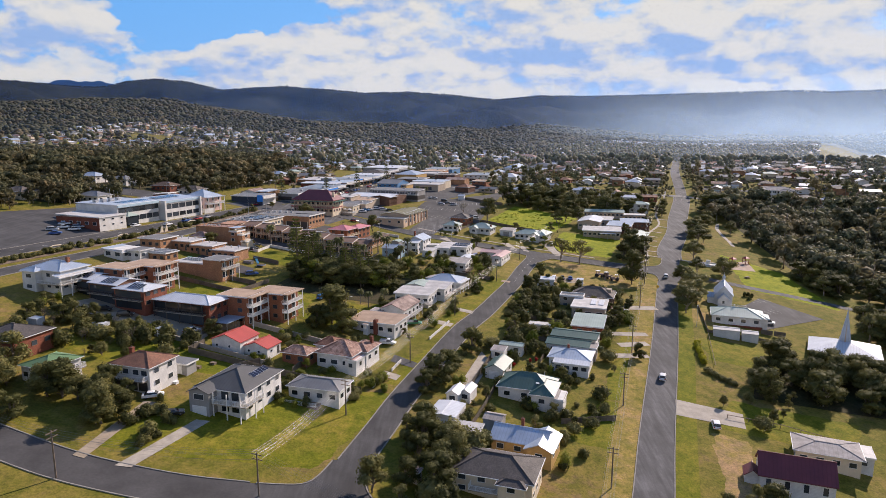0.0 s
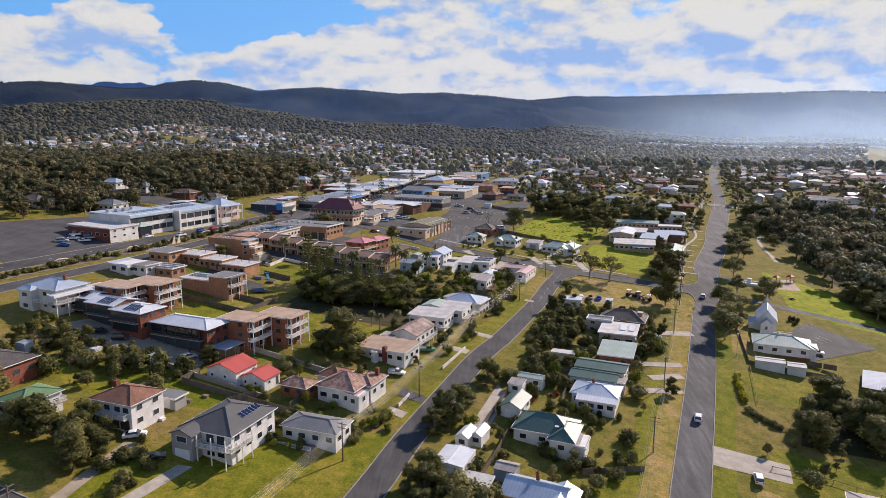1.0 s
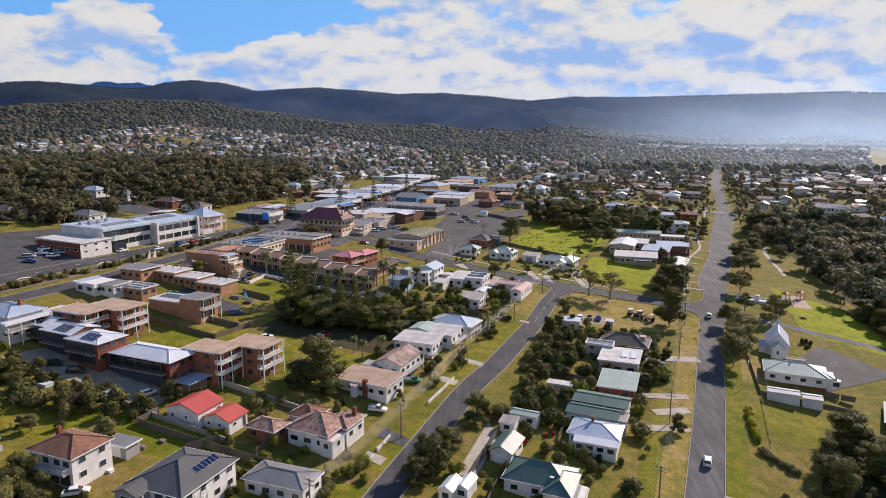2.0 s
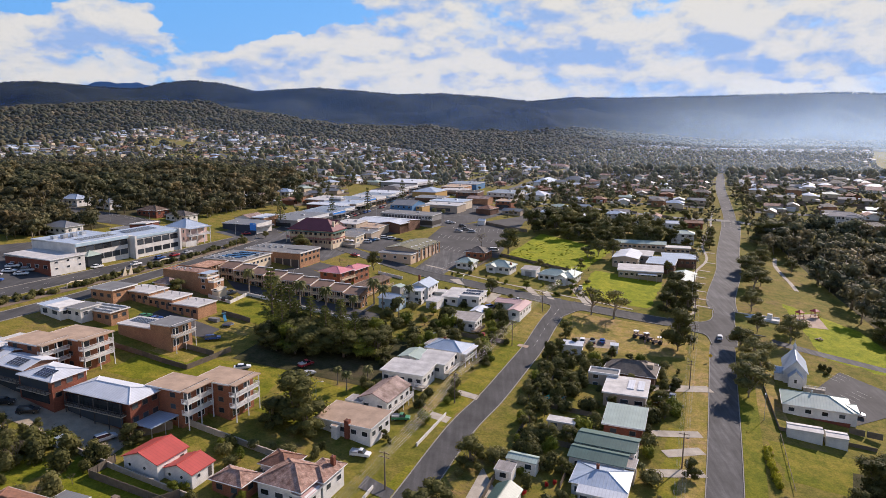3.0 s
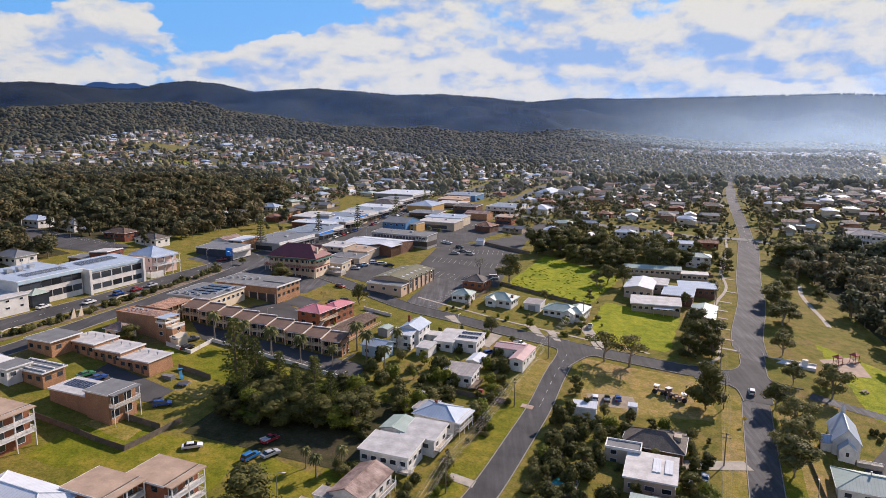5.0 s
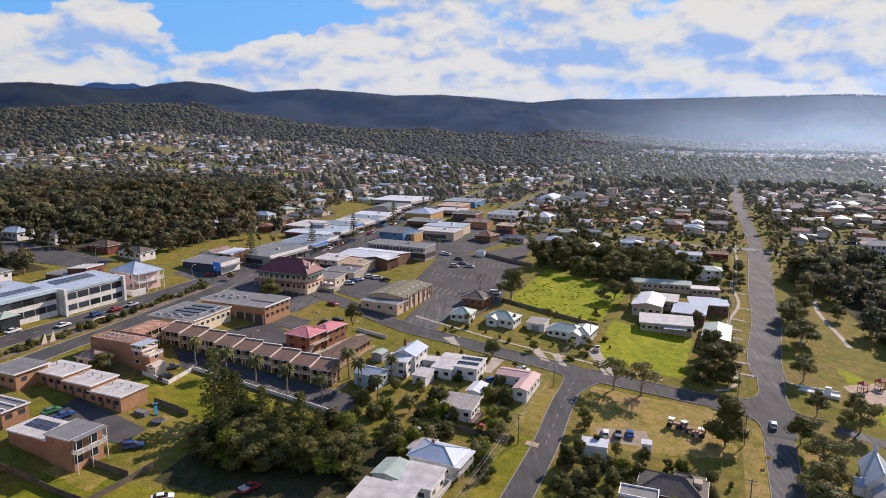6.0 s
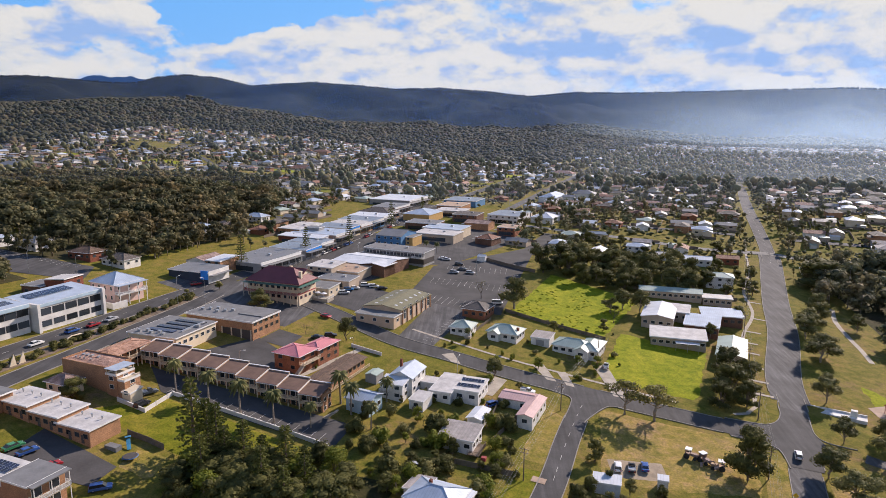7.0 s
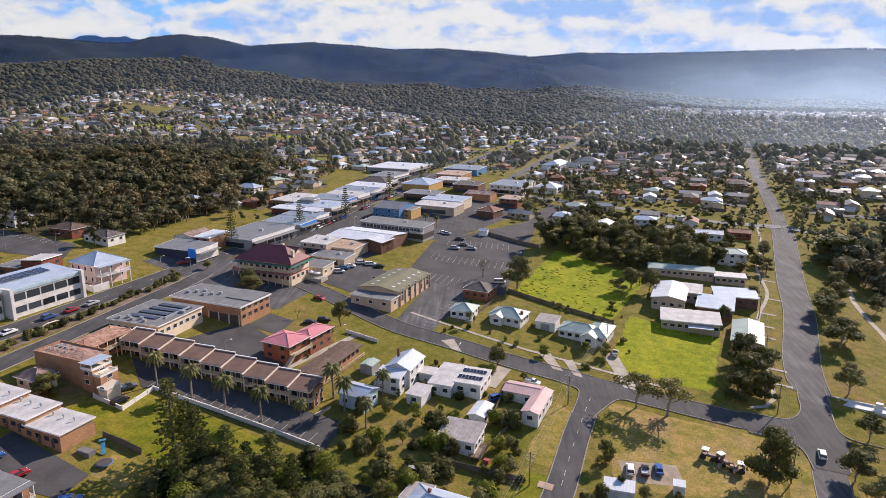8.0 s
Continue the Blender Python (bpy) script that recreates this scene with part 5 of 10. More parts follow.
for k in (-3.9, -1.2, 1.6, 3.9):
    window(h, k, -4.35, 3.6, 0, 1.7, 1.3)
balcony(h, -5.4, 4.9, -5.9, -4.4, 2.8, "f")
for k in (-3.2, 0.6, 3.4):
    garage_door(h, k, -4.36, 0.0, 0, 2.4, 2.1, DARKTRIM)
chimney(h, -4.6, 1.5, 0, 7.6, 0.9, REDBRICK)
stair(h, -6.2, -9.0, -0.4, 2.8, 0, 1.1)
c = simple("carport", -63.5, 152.5, -18, 6.2, 4.4, 2.5, "flat", R_GREY, GREYWALL, "small grey flat-roofed garage behind the white house", "garage", wins="")
garage_door(c, 0, -1.8, 0, 0, 2.6, 2.1)

h = site("house", -46.4, 140.8, -18, "two-storey grey house with a large charcoal hip roof and solar panels")
block(h, 0, 1.0, 12.2, 14.2, 5.3, "hip", R_CHAR, WHITE, 22, 0.5, wins="r")
block(h, -3.6, -7.2, 5.0, 3.4, 5.3, "gable", R_CHAR, GREYWALL, 22, 0.4, along_x=False, wins="", wall_name="wing_wall")
window(h, -3.6, -8.9, 3.6, 0, 2.6, 1.3)
garage_door(h, -3.6, -8.9, 0, 0, 3.6, 2.2)
balcony(h, -0.9, 6.2, -8.2, -6.1, 2.8, "f", TRIM)
balcony(h, 6.1, 7.6, -8.2, -1.5, 2.8, "r", TRIM)
for q in (-0.6, 2.8, 6.2):
    post(h, q, -8.1, -1.0, 5.2, 0.1)
for q in (-4.5, -1.6):
    post(h, 7.5, q, -1.0, 5.2, 0.08)
for k in (1.0, 3.6):
    window(h, k, -6.1, 3.0, 0, 2.0, 2.0)
    window(h, k, -6.1, 0.3, 0, 2.0, 2.0)
panels(h, 3.6, 3.0, 6.55, 22, 90, 6, 1)

h = simple("house", -29.1, 147.3, -17, 13.8, 7.6, 3.5, "hip", R_GREY, WHITE, "low white weatherboard house with a grey metal roof", pitch=17, wins="fr", gap=2.6)
part("verandah", boxes((-7.6, 2.0, -6.2, -3.4, -0.5, 0.15)), TIMBER, h)
railing(h, -7.5, -6.1, 2.0, -6.1, 0.15, 0.9, TRIM)
door(h, -2.0, -3.4, 0.15, 0)

h = site("house", -26.5, 167.0, -21, "white house with a weathered terracotta hip roof and sunroom")
block(h, 0, 0, 10.2, 9.6, 4.2, "hip", R_TERRA, WHITE, 25, 0.5, wins="f", ww=2.0)
block(h, -6.0, 4.2, 6.5, 6.0, 4.0, "hip", R_BROWN, WHITE, 25, 0.4, wins="f", wall_name="rear_wall")
block(h, 4.2, 4.0, 5.0, 7.5, 4.0, "hip", R_TERRA, WHITE, 25, 0.5, wins="r", wall_name="side_wall")
block(h, 4.9, -2.6, 3.2, 4.8, 3.4, "flat", R_ROSE, WHITE, 5, 0.25, wins="fr", ww=1.3, wall_name="sunroom_wall", fall=(-0.3, 0))
chimney(h, 5.6, 5.6, 0, 6.6, 0.8, REDBRICK)
h = simple("outbuilding", -37.8, 165.6, -21, 8.2, 6.0, 3.0, "hip", R_TERRA, BRICK, "brick outbuilding with a weathered terracotta roof", pitch=24, gap=2.8)

h = simple("house", -88.4, 141.4, -21, 8.6, 9.6, 4.0, "hip", R_LEAF, WHITE, "white house with a pale green metal roof", pitch=18, gap=2.2)
balcony(h, 3.9, 5.4, -4.3, 4.3, 2.0, "r")
h = simple("house", -104, 153, -16, 13, 12, 4.2, "hip", R_DARK, REDBRICK, "brick house with a dark brown tiled roof", pitch=20, gap=3)
part("terrace", boxes((-6, 7, -8.5, -5.5, -1.5, 0.6)), REDBRICK, h)

def red_shed(x, y, L, W, hh):
    ob = site("garage", x, y, -20, "white gabled garage with a bright red metal roof", "garage", group="red-roofed garages")
    block(ob, 0, 0, L, W, hh, "gable", R_RED, WHITE, 20, 0.35, along_x=False, wins="")
    for k in (-L * 0.32, L * 0.12):
        part("porthole", tube([(k, -W / 2 - 0.06, 1.5), (k, -W / 2 + 0.02, 1.5)], [0.32, 0.32], 12), GLASS, ob)
    door(ob, L / 2 + 0.0, W * 0.32, 0, 90)
    window(ob, L / 2, -W * 0.2, 1.2, 90, 1.0, 0.8)


red_shed(-56, 170.1, 9.0, 8.0, 3.0)
red_shed(-48.1, 167.9, 7.0, 6.0, 2.7)

h = site("house", 10.8, 119.4, -19, "split-level house with a dark weathered tile roof")
block(h, 0, 0, 15.6, 10.2, 4.4, "hip", R_DARK, CREAM, 22, 0.5, wins="fr", storeys=2, wh=1.1)
block(h, 4.2, -5.6, 5.0, 2.5, 4.2, "hip", R_DARK, CREAM, 22, 0.4, wins="f", wall_name="bay_wall", storeys=2, wh=1.1)
balcony(h, -4.0, 1.6, -7.0, -5.1, 2.1, "f", TRIM)
h = site("house", 18.4, 133.4, -22, "ochre weatherboard house with a pale blue metal roof")
block(h, -1.2, 0, 11.6, 7.6, 3.3, "gable", R_ZINC, YELLOW, 24, 0.5, wins="f", gap=3.6)
block(h, 3.8, -1.2, 5.4, 8.6, 3.2, "gable", R_ZINC, YELLOW, 24, 0.5, along_x=False, wins="fr", wall_name="wing_wall")
chimney(h, -1.5, 1.5, 0, 6.4, 0.6, REDBRICK)
h = simple("shed", 5.5, 135.5, -20, 6.4, 4.0, 2.6, "flat", R_FLATWHITE, BLUEWALL, "blue shed with a flat white roof", "shed", wins="f", fall=(0, 0.3))
h = site("house", 22.4, 158.2, -19, "white house with a dark green metal roof and skylight")
block(h, -1.0, 0.8, 13.2, 9.0, 3.6, "hip", R_GREEN, RENDER, 28, 0.5, wins="f", gap=3.8)
block(h, 3.8, -1.2, 5.2, 9.4, 3.4, "hip", R_GREEN, RENDER, 28, 0.5, wins="fr", gap=2.8, wall_name="wing_wall")
part("skylight", boxes((1.6, 2.5, -2.6, -1.2, 4.72, 4.86)), R_WHITE, h, m=pose(0, 0, 0.1, 0, 0, 0))
block(h, 7.6, -2.2, 2.6, 6.0, 2.6, "flat", R_FIBRO, RENDER, 5, 0.2, wins="r", wall_name="porch_wall", fall=(-0.5, 0))
for q in ((3.0, 2.0), (-3.0, 2.8)):
    part("finial", tube([(q[0], q[1], 5.6), (q[0], q[1], 6.6)], [0.06, 0.03], 6), TRIM, h)
h = simple("garage", 15.2, 170.4, -22, 5.8, 9.2, 2.8, "gable", R_GREEN, RENDER, "gabled garage with a green metal roof", "garage", along_x=False, pitch=28, wins="rl", gap=3.5)
garage_door(h, 0, -4.2, 0, 0, 2.8, 2.2)
for x, y, s in ((3.2, 153.0, 3.4), (6.3, 154.4, 3.0)):
    b = simple("shed", x, y, -22, s, 5.6, 2.5, "gable", R_WHITE, WHITE, "small white gabled garden shed", "shed", along_x=False, pitch=30, wins="f", over=0.2)
b = simple("shed", 0.9, 142.2, -19, 6.8, 8.2, 3.0, "gable", R_WHITE, RENDER, "plain white metal shed with a low roof", "shed", along_x=False, pitch=6, wins="", over=0.1)
garage_door(b, 1.2, -4.02, 0, 0, 2.6, 2.2)
b = simple("carport", 11.8, 141.5, -22, 4.6, 4.2, 2.6, "gable", R_FIBRO, GREYWALL, "small grey carport with a gabled roof", "carport", pitch=15, wins="", over=0.2)
b = simple("shed", 16.2, 181.5, -22, 4.0, 3.6, 2.4, "flat", R_FIBRO, WHITE, "small white lean-to shed", "shed", wins="f", over=0.15, fall=(0, 0.4))
b = simple("shed", 20.4, 186.0, -22, 7.2, 3.8, 2.6, "gable", R_SAGE, WHITE, "white garden shed with a pale green roof", "shed", wins="f", pitch=14, over=0.2)
b = simple("shed", -5.5, 118.0, -22, 2.6, 2.4, 2.2, "flat", R_RUST, TANWALL, "small rusty-roofed timber shed among trees", "shed", wins="", over=0.2)

# right-hand side of the long block, behind the power line
h = simple("house", 37.0, 180.7, -20, 12.2, 9.6, 3.3, "hip", R_ZINC, WHITE, "white house with a pale blue metal roof", pitch=16, gap=2.4)
block(h, 1.0, -5.8, 9.5, 2.6, 2.7, "flat", R_WHITE, WHITE, 5, 0.3, wins="fr", wall_name="sunroom_wall", fall=(0, 0.5), gap=2.0)
chimney(h, -1, 0.5, 0, 5.8, 0.6, REDBRICK)
h = site("house", 40.1, 193.0, -22, "white house with broad dark green metal roofs")
block(h, 0, 2.6, 13.5, 7.4, 3.9, "gable", R_GREEN, WHITE, 12, 0.4, wins="r")
block(h, -0.6, -4.2, 12.4, 6.6, 3.3, "gable", R_GREEN, WHITE, 14, 0.4, wins="fr", wall_name="front_wall")
block(h, 6.2, -4.4, 2.8, 4.4, 2.8, "flat", R_FIBRO, TANWALL, 5, 0.2, wins="r", wall_name="porch_wall")
h = simple("house", 47.9, 207.8, -19, 10.4, 10.6, 3.4, "flat", R_SAGE, REDBRICK, "red brick house with a pale green metal roof", wins="fr", fall=(0, 1.3), over=0.5)
h = site("house", 51.5, 225.6, -18, "flat-roofed house with white skylight panels")
block(h, 0.6, 0, 11.2, 13.0, 4.0, "flat", R_FLATWHITE, TANWALL, 5, 0.4, wins="fr", ww=2.2)
block(h, -6.6, 7.6, 8.6, 4.8, 4.6, "parapet", R_FLATGREY, TANWALL, 5, 0.0, wins="f", trim=TRIM, wall_name="rear_wall")
for k in (0.9, 3.6):
    part("skylight", boxes((k, k + 1.8, -2.6, 4.2, 4.2, 4.5)), R_WHITE, h)
balcony(h, 1.2, 6.2, -8.6, -6.6, 1.0, "f", TIMBER)
h = site("house", 56.5, 239.5, -21, "brick house with a steep grey-brown tiled hip roof")
block(h, 0, 0, 14.4, 9.4, 3.3, "hip", R_SLATE, DARKBRICK, 27, 0.6, wins="fr")
block(h, 3.6, 3.6, 6.0, 6.0, 3.3, "hip", R_SLATE, DARKBRICK, 27, 0.5, wins="", wall_name="cross_wall")
part("roof_hatch", boxes((4.6, 6.4, -0.6, 1.6, 4.3, 5.5)), TANWALL, h)
b = simple("shed", 41.3, 256.3, -14, 6.7, 4.2, 2.8, "flat", R_WHITE, WHITE, "white metal garden shed", "shed", wins="", over=0.1, fall=(0, 0.4))
b = simple("shed", 55.5, 259.5, -14, 2.6, 2.4, 2.4, "flat", R_WHITE, WHITE, "tiny white metal shed", "shed", wins="", over=0.1, fall=(0, 0.3))
b = simple("shed", 31.5, 205.5, -20, 7.0, 3.4, 2.4, "flat", R_FLATWHITE, CREAM, "low white-roofed garden shed", "shed", wins="f", over=0.2)

# the lower street's left-hand row
h = simple("house", -19.6, 194.1, -23, 16.0, 9.8, 3.3, "flat", R_TAN, WHITE, "white house with a flat tan roof and brick chimney", wins="fr", over=0.5, fall=(0.2, 0.5), gap=2.6)
chimney(h, 1.4, -4.6, 0, 4.5, 1.1, REDBRICK)
block(h, -1.2, -5.6, 1.4, 1.6, 3.0, "flat", R_TAN, WHITE, 5, 0.1, wins="", wall_name="porch_wall")
h = simple("house", -13.9, 208.0, -21, 8.8, 13.4, 3.8, "gable", R_RUST, WHITE, "white gabled house with a rust-red iron roof", along_x=False, pitch=22, wins="fr", storeys=1, gap=2.8)
balcony(h, 4.0, 5.4, -6.4, 5.8, 1.2, "r")
for q in (-6.2, -3, 0, 3, 5.6):
    post(h, 5.3, q, -1.5, 3.4)
b = simple("carport", -20.6, 204.6, -21, 4.6, 4.0, 2.4, "flat", R_FIBRO, WHITE, "small lean-to beside the gabled house", "carport", wins="", over=0.2)
h = simple("house", -9.4, 223.6, -19, 13.2, 9.4, 3.7, "flat", R_FLATWHITE, WHITE, "white house with a low white metal roof", wins="fr", gap=2.4, fall=(0, 0.5))
balcony(h, 4.4, 7.8, -6.0, -4.3, 1.0, "f")
h = site("house", -4.5, 232.6, -20, "long white house with a cream and pale green roof")
block(h, 2.6, 0, 8.4, 8.4, 3.6, "flat", R_FLATWHITE, WHITE, 5, 0.4, wins="fr", fall=(0, 0.6))
block(h, -4.8, 0.4, 6.4, 7.4, 3.9, "gable", R_SAGE, WHITE, 12, 0.4, wins="f", wall_name="rear_wall")
balcony(h, 6.8, 8.4, -4.0, 4.0, 1.0, "r")
h = site("house", 2.3, 243.0, -23, "white house with a blue-grey hipped roof and verandah")
block(h, -1.0, 0, 11.6, 8.6, 3.6, "hip", R_ZINC, WHITE, 20, 0.5, wins="f")
block(h, -6.4, 2.0, 5.0, 6.0, 3.3, "flat", R_FIBRO, WHITE, 5, 0.3, wins="f", wall_name="rear_wall", fall=(0.4, 0))
balcony(h, 4.8, 6.4, -4.4, 4.2, 1.0, "r")
for q in (-4.2, -1.4, 1.4, 4.0):
    post(h, 6.3, q, -1.5, 3.3)
block(h, 5.5, 0, 1.9, 9.2, 3.2, "flat", R_WHITE, WHITE, 5, 0.2, base=2.9, wins="", wall_name="verandah_roof_frame")
chimney(h, -3, 1, 0, 5.8, 0.6, REDBRICK)
h = simple("house", 6.0, 270.4, -18, 10.0, 8.8, 3.4, "flat", R_FIBRO, WHITE, "white cottage with a low grey sheet roof and deck", wins="fr", fall=(0, 0.7), gap=2.6)
balcony(h, 3.6, 6.6, -5.4, 1.0, 0.5, "r", TIMBER, slab=TIMBER)
b = simple("outbuilding", 10.7, 282.2, -20, 4.8, 8.2, 2.9, "gable", R_WHITE, WHITE, "narrow white outbuilding with a ribbed metal roof", "shed", along_x=False, pitch=14, wins="r")
h = site("house", 24.5, 291.5, -21, "white house with a pale rose metal roof in an L")
block(h, -3.2, 2.8, 9.4, 6.4, 3.2, "gable", R_ROSE, WHITE, 12, 0.4, wins="f")
block(h, 2.6, -2.6, 4.4, 14.6, 3.2, "gable", R_ROSE, WHITE, 14, 0.3, along_x=False, wins="fr", wall_name="wing_wall")
h = site("house", 4.6, 297.6, -17, "white flat-roofed house carrying solar panels")
block(h, -3.4, 0, 6.4, 13.4, 3.3, "flat", R_FLATWHITE, WHITE, 5, 0.3, wins="f", fall=(0, 0.4))
block(h, 3.6, 1.4, 7.6, 10.6, 3.5, "flat", R_FLATWHITE, WHITE, 5, 0.3, wins="fr", wall_name="east_wall", ww=1.9)
panels(h, 3.6, 3.8, 3.9, 8, 0, 7, 1, 1.0, 1.7)
panels(h, 3.6, -0.6, 3.9, 8, 0, 7, 1, 1.0, 1.7)
b = simple("carport", -3.5, 300.6, -20, 6.0, 5.0, 2.6, "flat", R_FLATWHITE, WHITE, "flat white carport beside the solar house", "carport", wins="", over=0.2)
h = site("house", -12.2, 298.0, -18, "two-storey white weatherboard house with a metal roof")
block(h, 0.6, 2.2, 7.4, 10.4, 5.2, "gable", R_ZINC, WHITE, 24, 0.4, along_x=False, wins="fr", storeys=2)
block(h, -0.2, -5.4, 7.2, 5.0, 4.6, "flat", R_WHITE, WHITE, 5, 0.3, wins="fr", storeys=2, wall_name="sunroom_wall", fall=(0, 0.6))
balcony(h, -3.6, -1.0, -9.2, -7.9, 2.2, "f")
chimney(h, -2.0, 3.5, 0, 8.2, 0.7, REDBRICK)
b = simple("shed", -6.0, 288.6, -22, 4.8, 6.6, 2.8, "flat", R_FLATWHITE, WHITE, "white lean-to shed in a leafy yard", "shed", wins="f", over=0.2, fall=(0, 0.4))
h = simple("house", -21.6, 283.6, -24, 8.6, 7.6, 4.0, "gable", R_ZINC, PALEBLUE, "pale blue cottage with a grey-blue metal roof", along_x=True, pitch=18, wins="fr", storeys=1)
b = simple("carport", -21.5, 302, -20, 4.2, 5.0, 2.6, "gable", R_SAGE, GREYWALL, "small open carport with a green roof", "carport", pitch=14, wins="", over=0.2)

# brick flats on the rise
def flats(x, y, L, W, hh, rm, n=3, depth=1.7, name_label="three-storey orange brick flats with white balconies"):
    ob = site("apartment_block", x, y, -20, name_label, "apartments", group="brick flats with balconies")
    block(ob, -depth / 2, 0, L - depth, W, hh, "flat", rm, BRICK, 5, 0.35, wins="f", storeys=n, gap=4.2)
    fl = hh / n
    for s in range(1, n):
        b = balcony(ob, L / 2 - depth, L / 2 + 0.2, -W / 2, W / 2, s * fl, "r", TRIM, slab=TRIM)
    for s in range(n):
        for q in (-W * 0.27, W * 0.22):
            window(ob, L / 2 - depth, q, s * fl + 0.1, 90, 2.2, 2.1)
    for q in (-W / 2 + 0.1, 0.0, W / 2 - 0.1):
        post(ob, L / 2 + 0.1, q, -2.0, hh, 0.1)
    part("canopy", boxes((L / 2 - depth, L / 2 + 0.55, -W / 2 - 0.35, W / 2 + 0.35, hh, hh + 0.25)), rm, ob)
    return ob


flats(-59.4, 189.9, 11.6, 8.0, 8.2, R_TAN)
flats(-50.6, 196.2, 11.6, 8.6, 8.2, R_TAN)
flats(-95.0, 209.4, 13.5, 9.0, 8.0, R_TAN)
flats(-102.0, 203.6, 12.5, 8.0, 7.6, R_TAN)
h = simple("apartment_block", -73.6, 186.7, -20, 20.4, 9.6, 6.0, "hip", R_WHITE, REDBRICK, "two-storey brick flats with a pale blue-white hip roof", "apartments", pitch=16, over=0.7, wins="r", storeys=2, gap=2.7)
# flat dark panels imitate the shaded void behind the balconies
for q in (0.1, 3.15):
    part("glazed_recess", boxes((-9.3, 8.0, -4.88, -4.8, q, q + 2.45)), GLASS, h)
balcony(h, -9.2, 8.4, -5.6, -4.0, 3.0, "f", DARKTRIM)
for q in (-9.0, -4.5, 0.0, 4.4, 8.2):
    post(h, q, -5.5, -1.5, 5.9, 0.08, DARKTRIM)
c = thing("carport", pose(-62.1, 182.6, ground_z(-62, 182.6), 0, 0, -22), "open carport with a flat pale metal roof", "carport")
part("roof", boxes((-3.1, 3.1, -3.9, 3.9, 2.5, 2.68)), R_ZINC, c)
for q in ((-2.9, -3.7), (2.9, -3.7), (-2.9, 3.7), (2.9, 3.7), (-2.9, 0), (2.9, 0)):
    post(c, *q, -1.0, 2.5, 0.06, STEEL)
h = site("apartment_block", -100.3, 194.6, -22, "row of brick townhouses under stepped pale roofs with solar panels", "apartments")
for i in range(3):
    ox, oy = -11.6 + i * 11.6, 1.6 - i * 1.1
    block(h, ox, oy, 11.6, 8.6, 6.0 - i * 0.5, "gable" if i < 2 else "hip", R_WHITE, REDBRICK if i == 2 else DARKBRICK, 14, 0.35, along_x=True, wins="" if i < 2 else "r", storeys=2, gap=2.8, wall_name="unit_wall")
    # flat dark panels again stand for the units' shaded balcony recesses
    for q in (0.1, 3.0):
        part("glazed_recess", boxes((ox - 5.2, ox + 4.6, oy - 4.38, oy - 4.3, q - i * 0.3, q + 2.2 - i * 0.3)), GLASS, h)
    balcony(h, ox - 5.2, ox + 5.2, oy - 5.5, oy - 4.3, 2.85 - i * 0.3, "f", DARKTRIM)
    panels(h, ox + 1.2, oy - 2.2, 6.55 - i * 0.5 + 0.15, 14, 0, 5, 2, 1.0, 1.5)
h = site("guest_house", -119, 197.5, -20, "two-storey white guest house with blue-grey roofs and balconies", "guest house")
block(h, 0, 1.0, 13.0, 10.0, 6.6, "hip", R_ZINC, RENDER, 20, 0.6, wins="fr", storeys=2, gap=2.8)
balcony(h, -6.5, 7.6, -5.9, -4.0, 2.8, "f", TRIM)
balcony(h, 6.5, 8.6, -5.9, 6.0, 2.8, "r", TRIM)
block(h, -3.6, -4.6, 5.4, 3.4, 6.4, "hip", R_ZINC, RENDER, 24, 0.4, wins="f", storeys=2, wall_name="bay_wall", ww=2.2)
block(h, 7.5, 0, 2.2, 12.4, 5.6, "flat", R_ZINC, RENDER, 5, 0.25, base=5.3, wins="", wall_name="verandah_roof_frame", fall=(-0.5, 0))
for q in (-5.6, -2.0, 1.8, 5.6):
    post(h, 8.4, q, -1.5, 5.4, 0.1)
chimney(h, 3.0, 2.0, 0, 9.6, 0.9, BRICK)
h = simple("hall", -109.5, 208.5, -20, 14, 7.6, 4.2, "flat", R_FLATWHITE, RENDER, "low white flat-roofed hall behind the guest house", "hall", wins="f")

h = site("motel_unit", -84.5, 229.6, -20, "long tan brick motel block with a flat roof", "motel")
block(h, -4.6, 0.6, 13.6, 8.2, 4.6, "flat", R_FLATWHITE, TANBRICK, 5, 0.2, wins="", wall_name="wall")
block(h, 5.8, 0, 7.6, 8.0, 6.4, "flat", R_FLATGREY, TANBRICK, 5, 0.3, wins="", wall_name="end_wall")
balcony(h, 9.6, 11.2, -3.8, 4.0, 3.2, "r", TRIM)
for q in (-2.2, 1.6):
    window(h, 9.6, q, 0.3, 90, 2.2, 2.1)
    window(h, 9.6, q, 3.4, 90, 2.2, 2.1)
for q in (-3.7, 0.0, 3.9):
    post(h, 11.1, q, -1.5, 6.4, 0.07)
part("canopy", boxes((9.4, 11.5, -4.1, 4.3, 6.4, 6.62)), R_FLATGREY, h)
panels(h, -6.0, 1.2, 4.95, 4, 0, 8, 2)
for i, (x, y) in enumerate(((-103.7, 262.0), (-94.2, 258.9), (-84.3, 255.3))):
    u = site("motel_unit", x, y, -20, "tan brick motel unit with a flat white roof", "motel", group="row of motel units")
    block(u, 0, 0, 11.2, 8.6, 3.5, "flat", R_FLATWHITE, TANBRICK, 5, 0.3, wins="f", gap=2.6)
    for k in (-3.4, 0, 3.4):
        vent(u, k, 1.2, 3.9)
    door(u, -1.0, -4.3, 0, 0)
    door(u, 3.2, -4.3, 0, 0)
h = simple("house", -106.1, 240.2, -20, 13.8, 7.4, 3.4, "flat", R_FLATGREY, TANBRICK, "tan brick house with white beams over a flat roof", wins="fr")
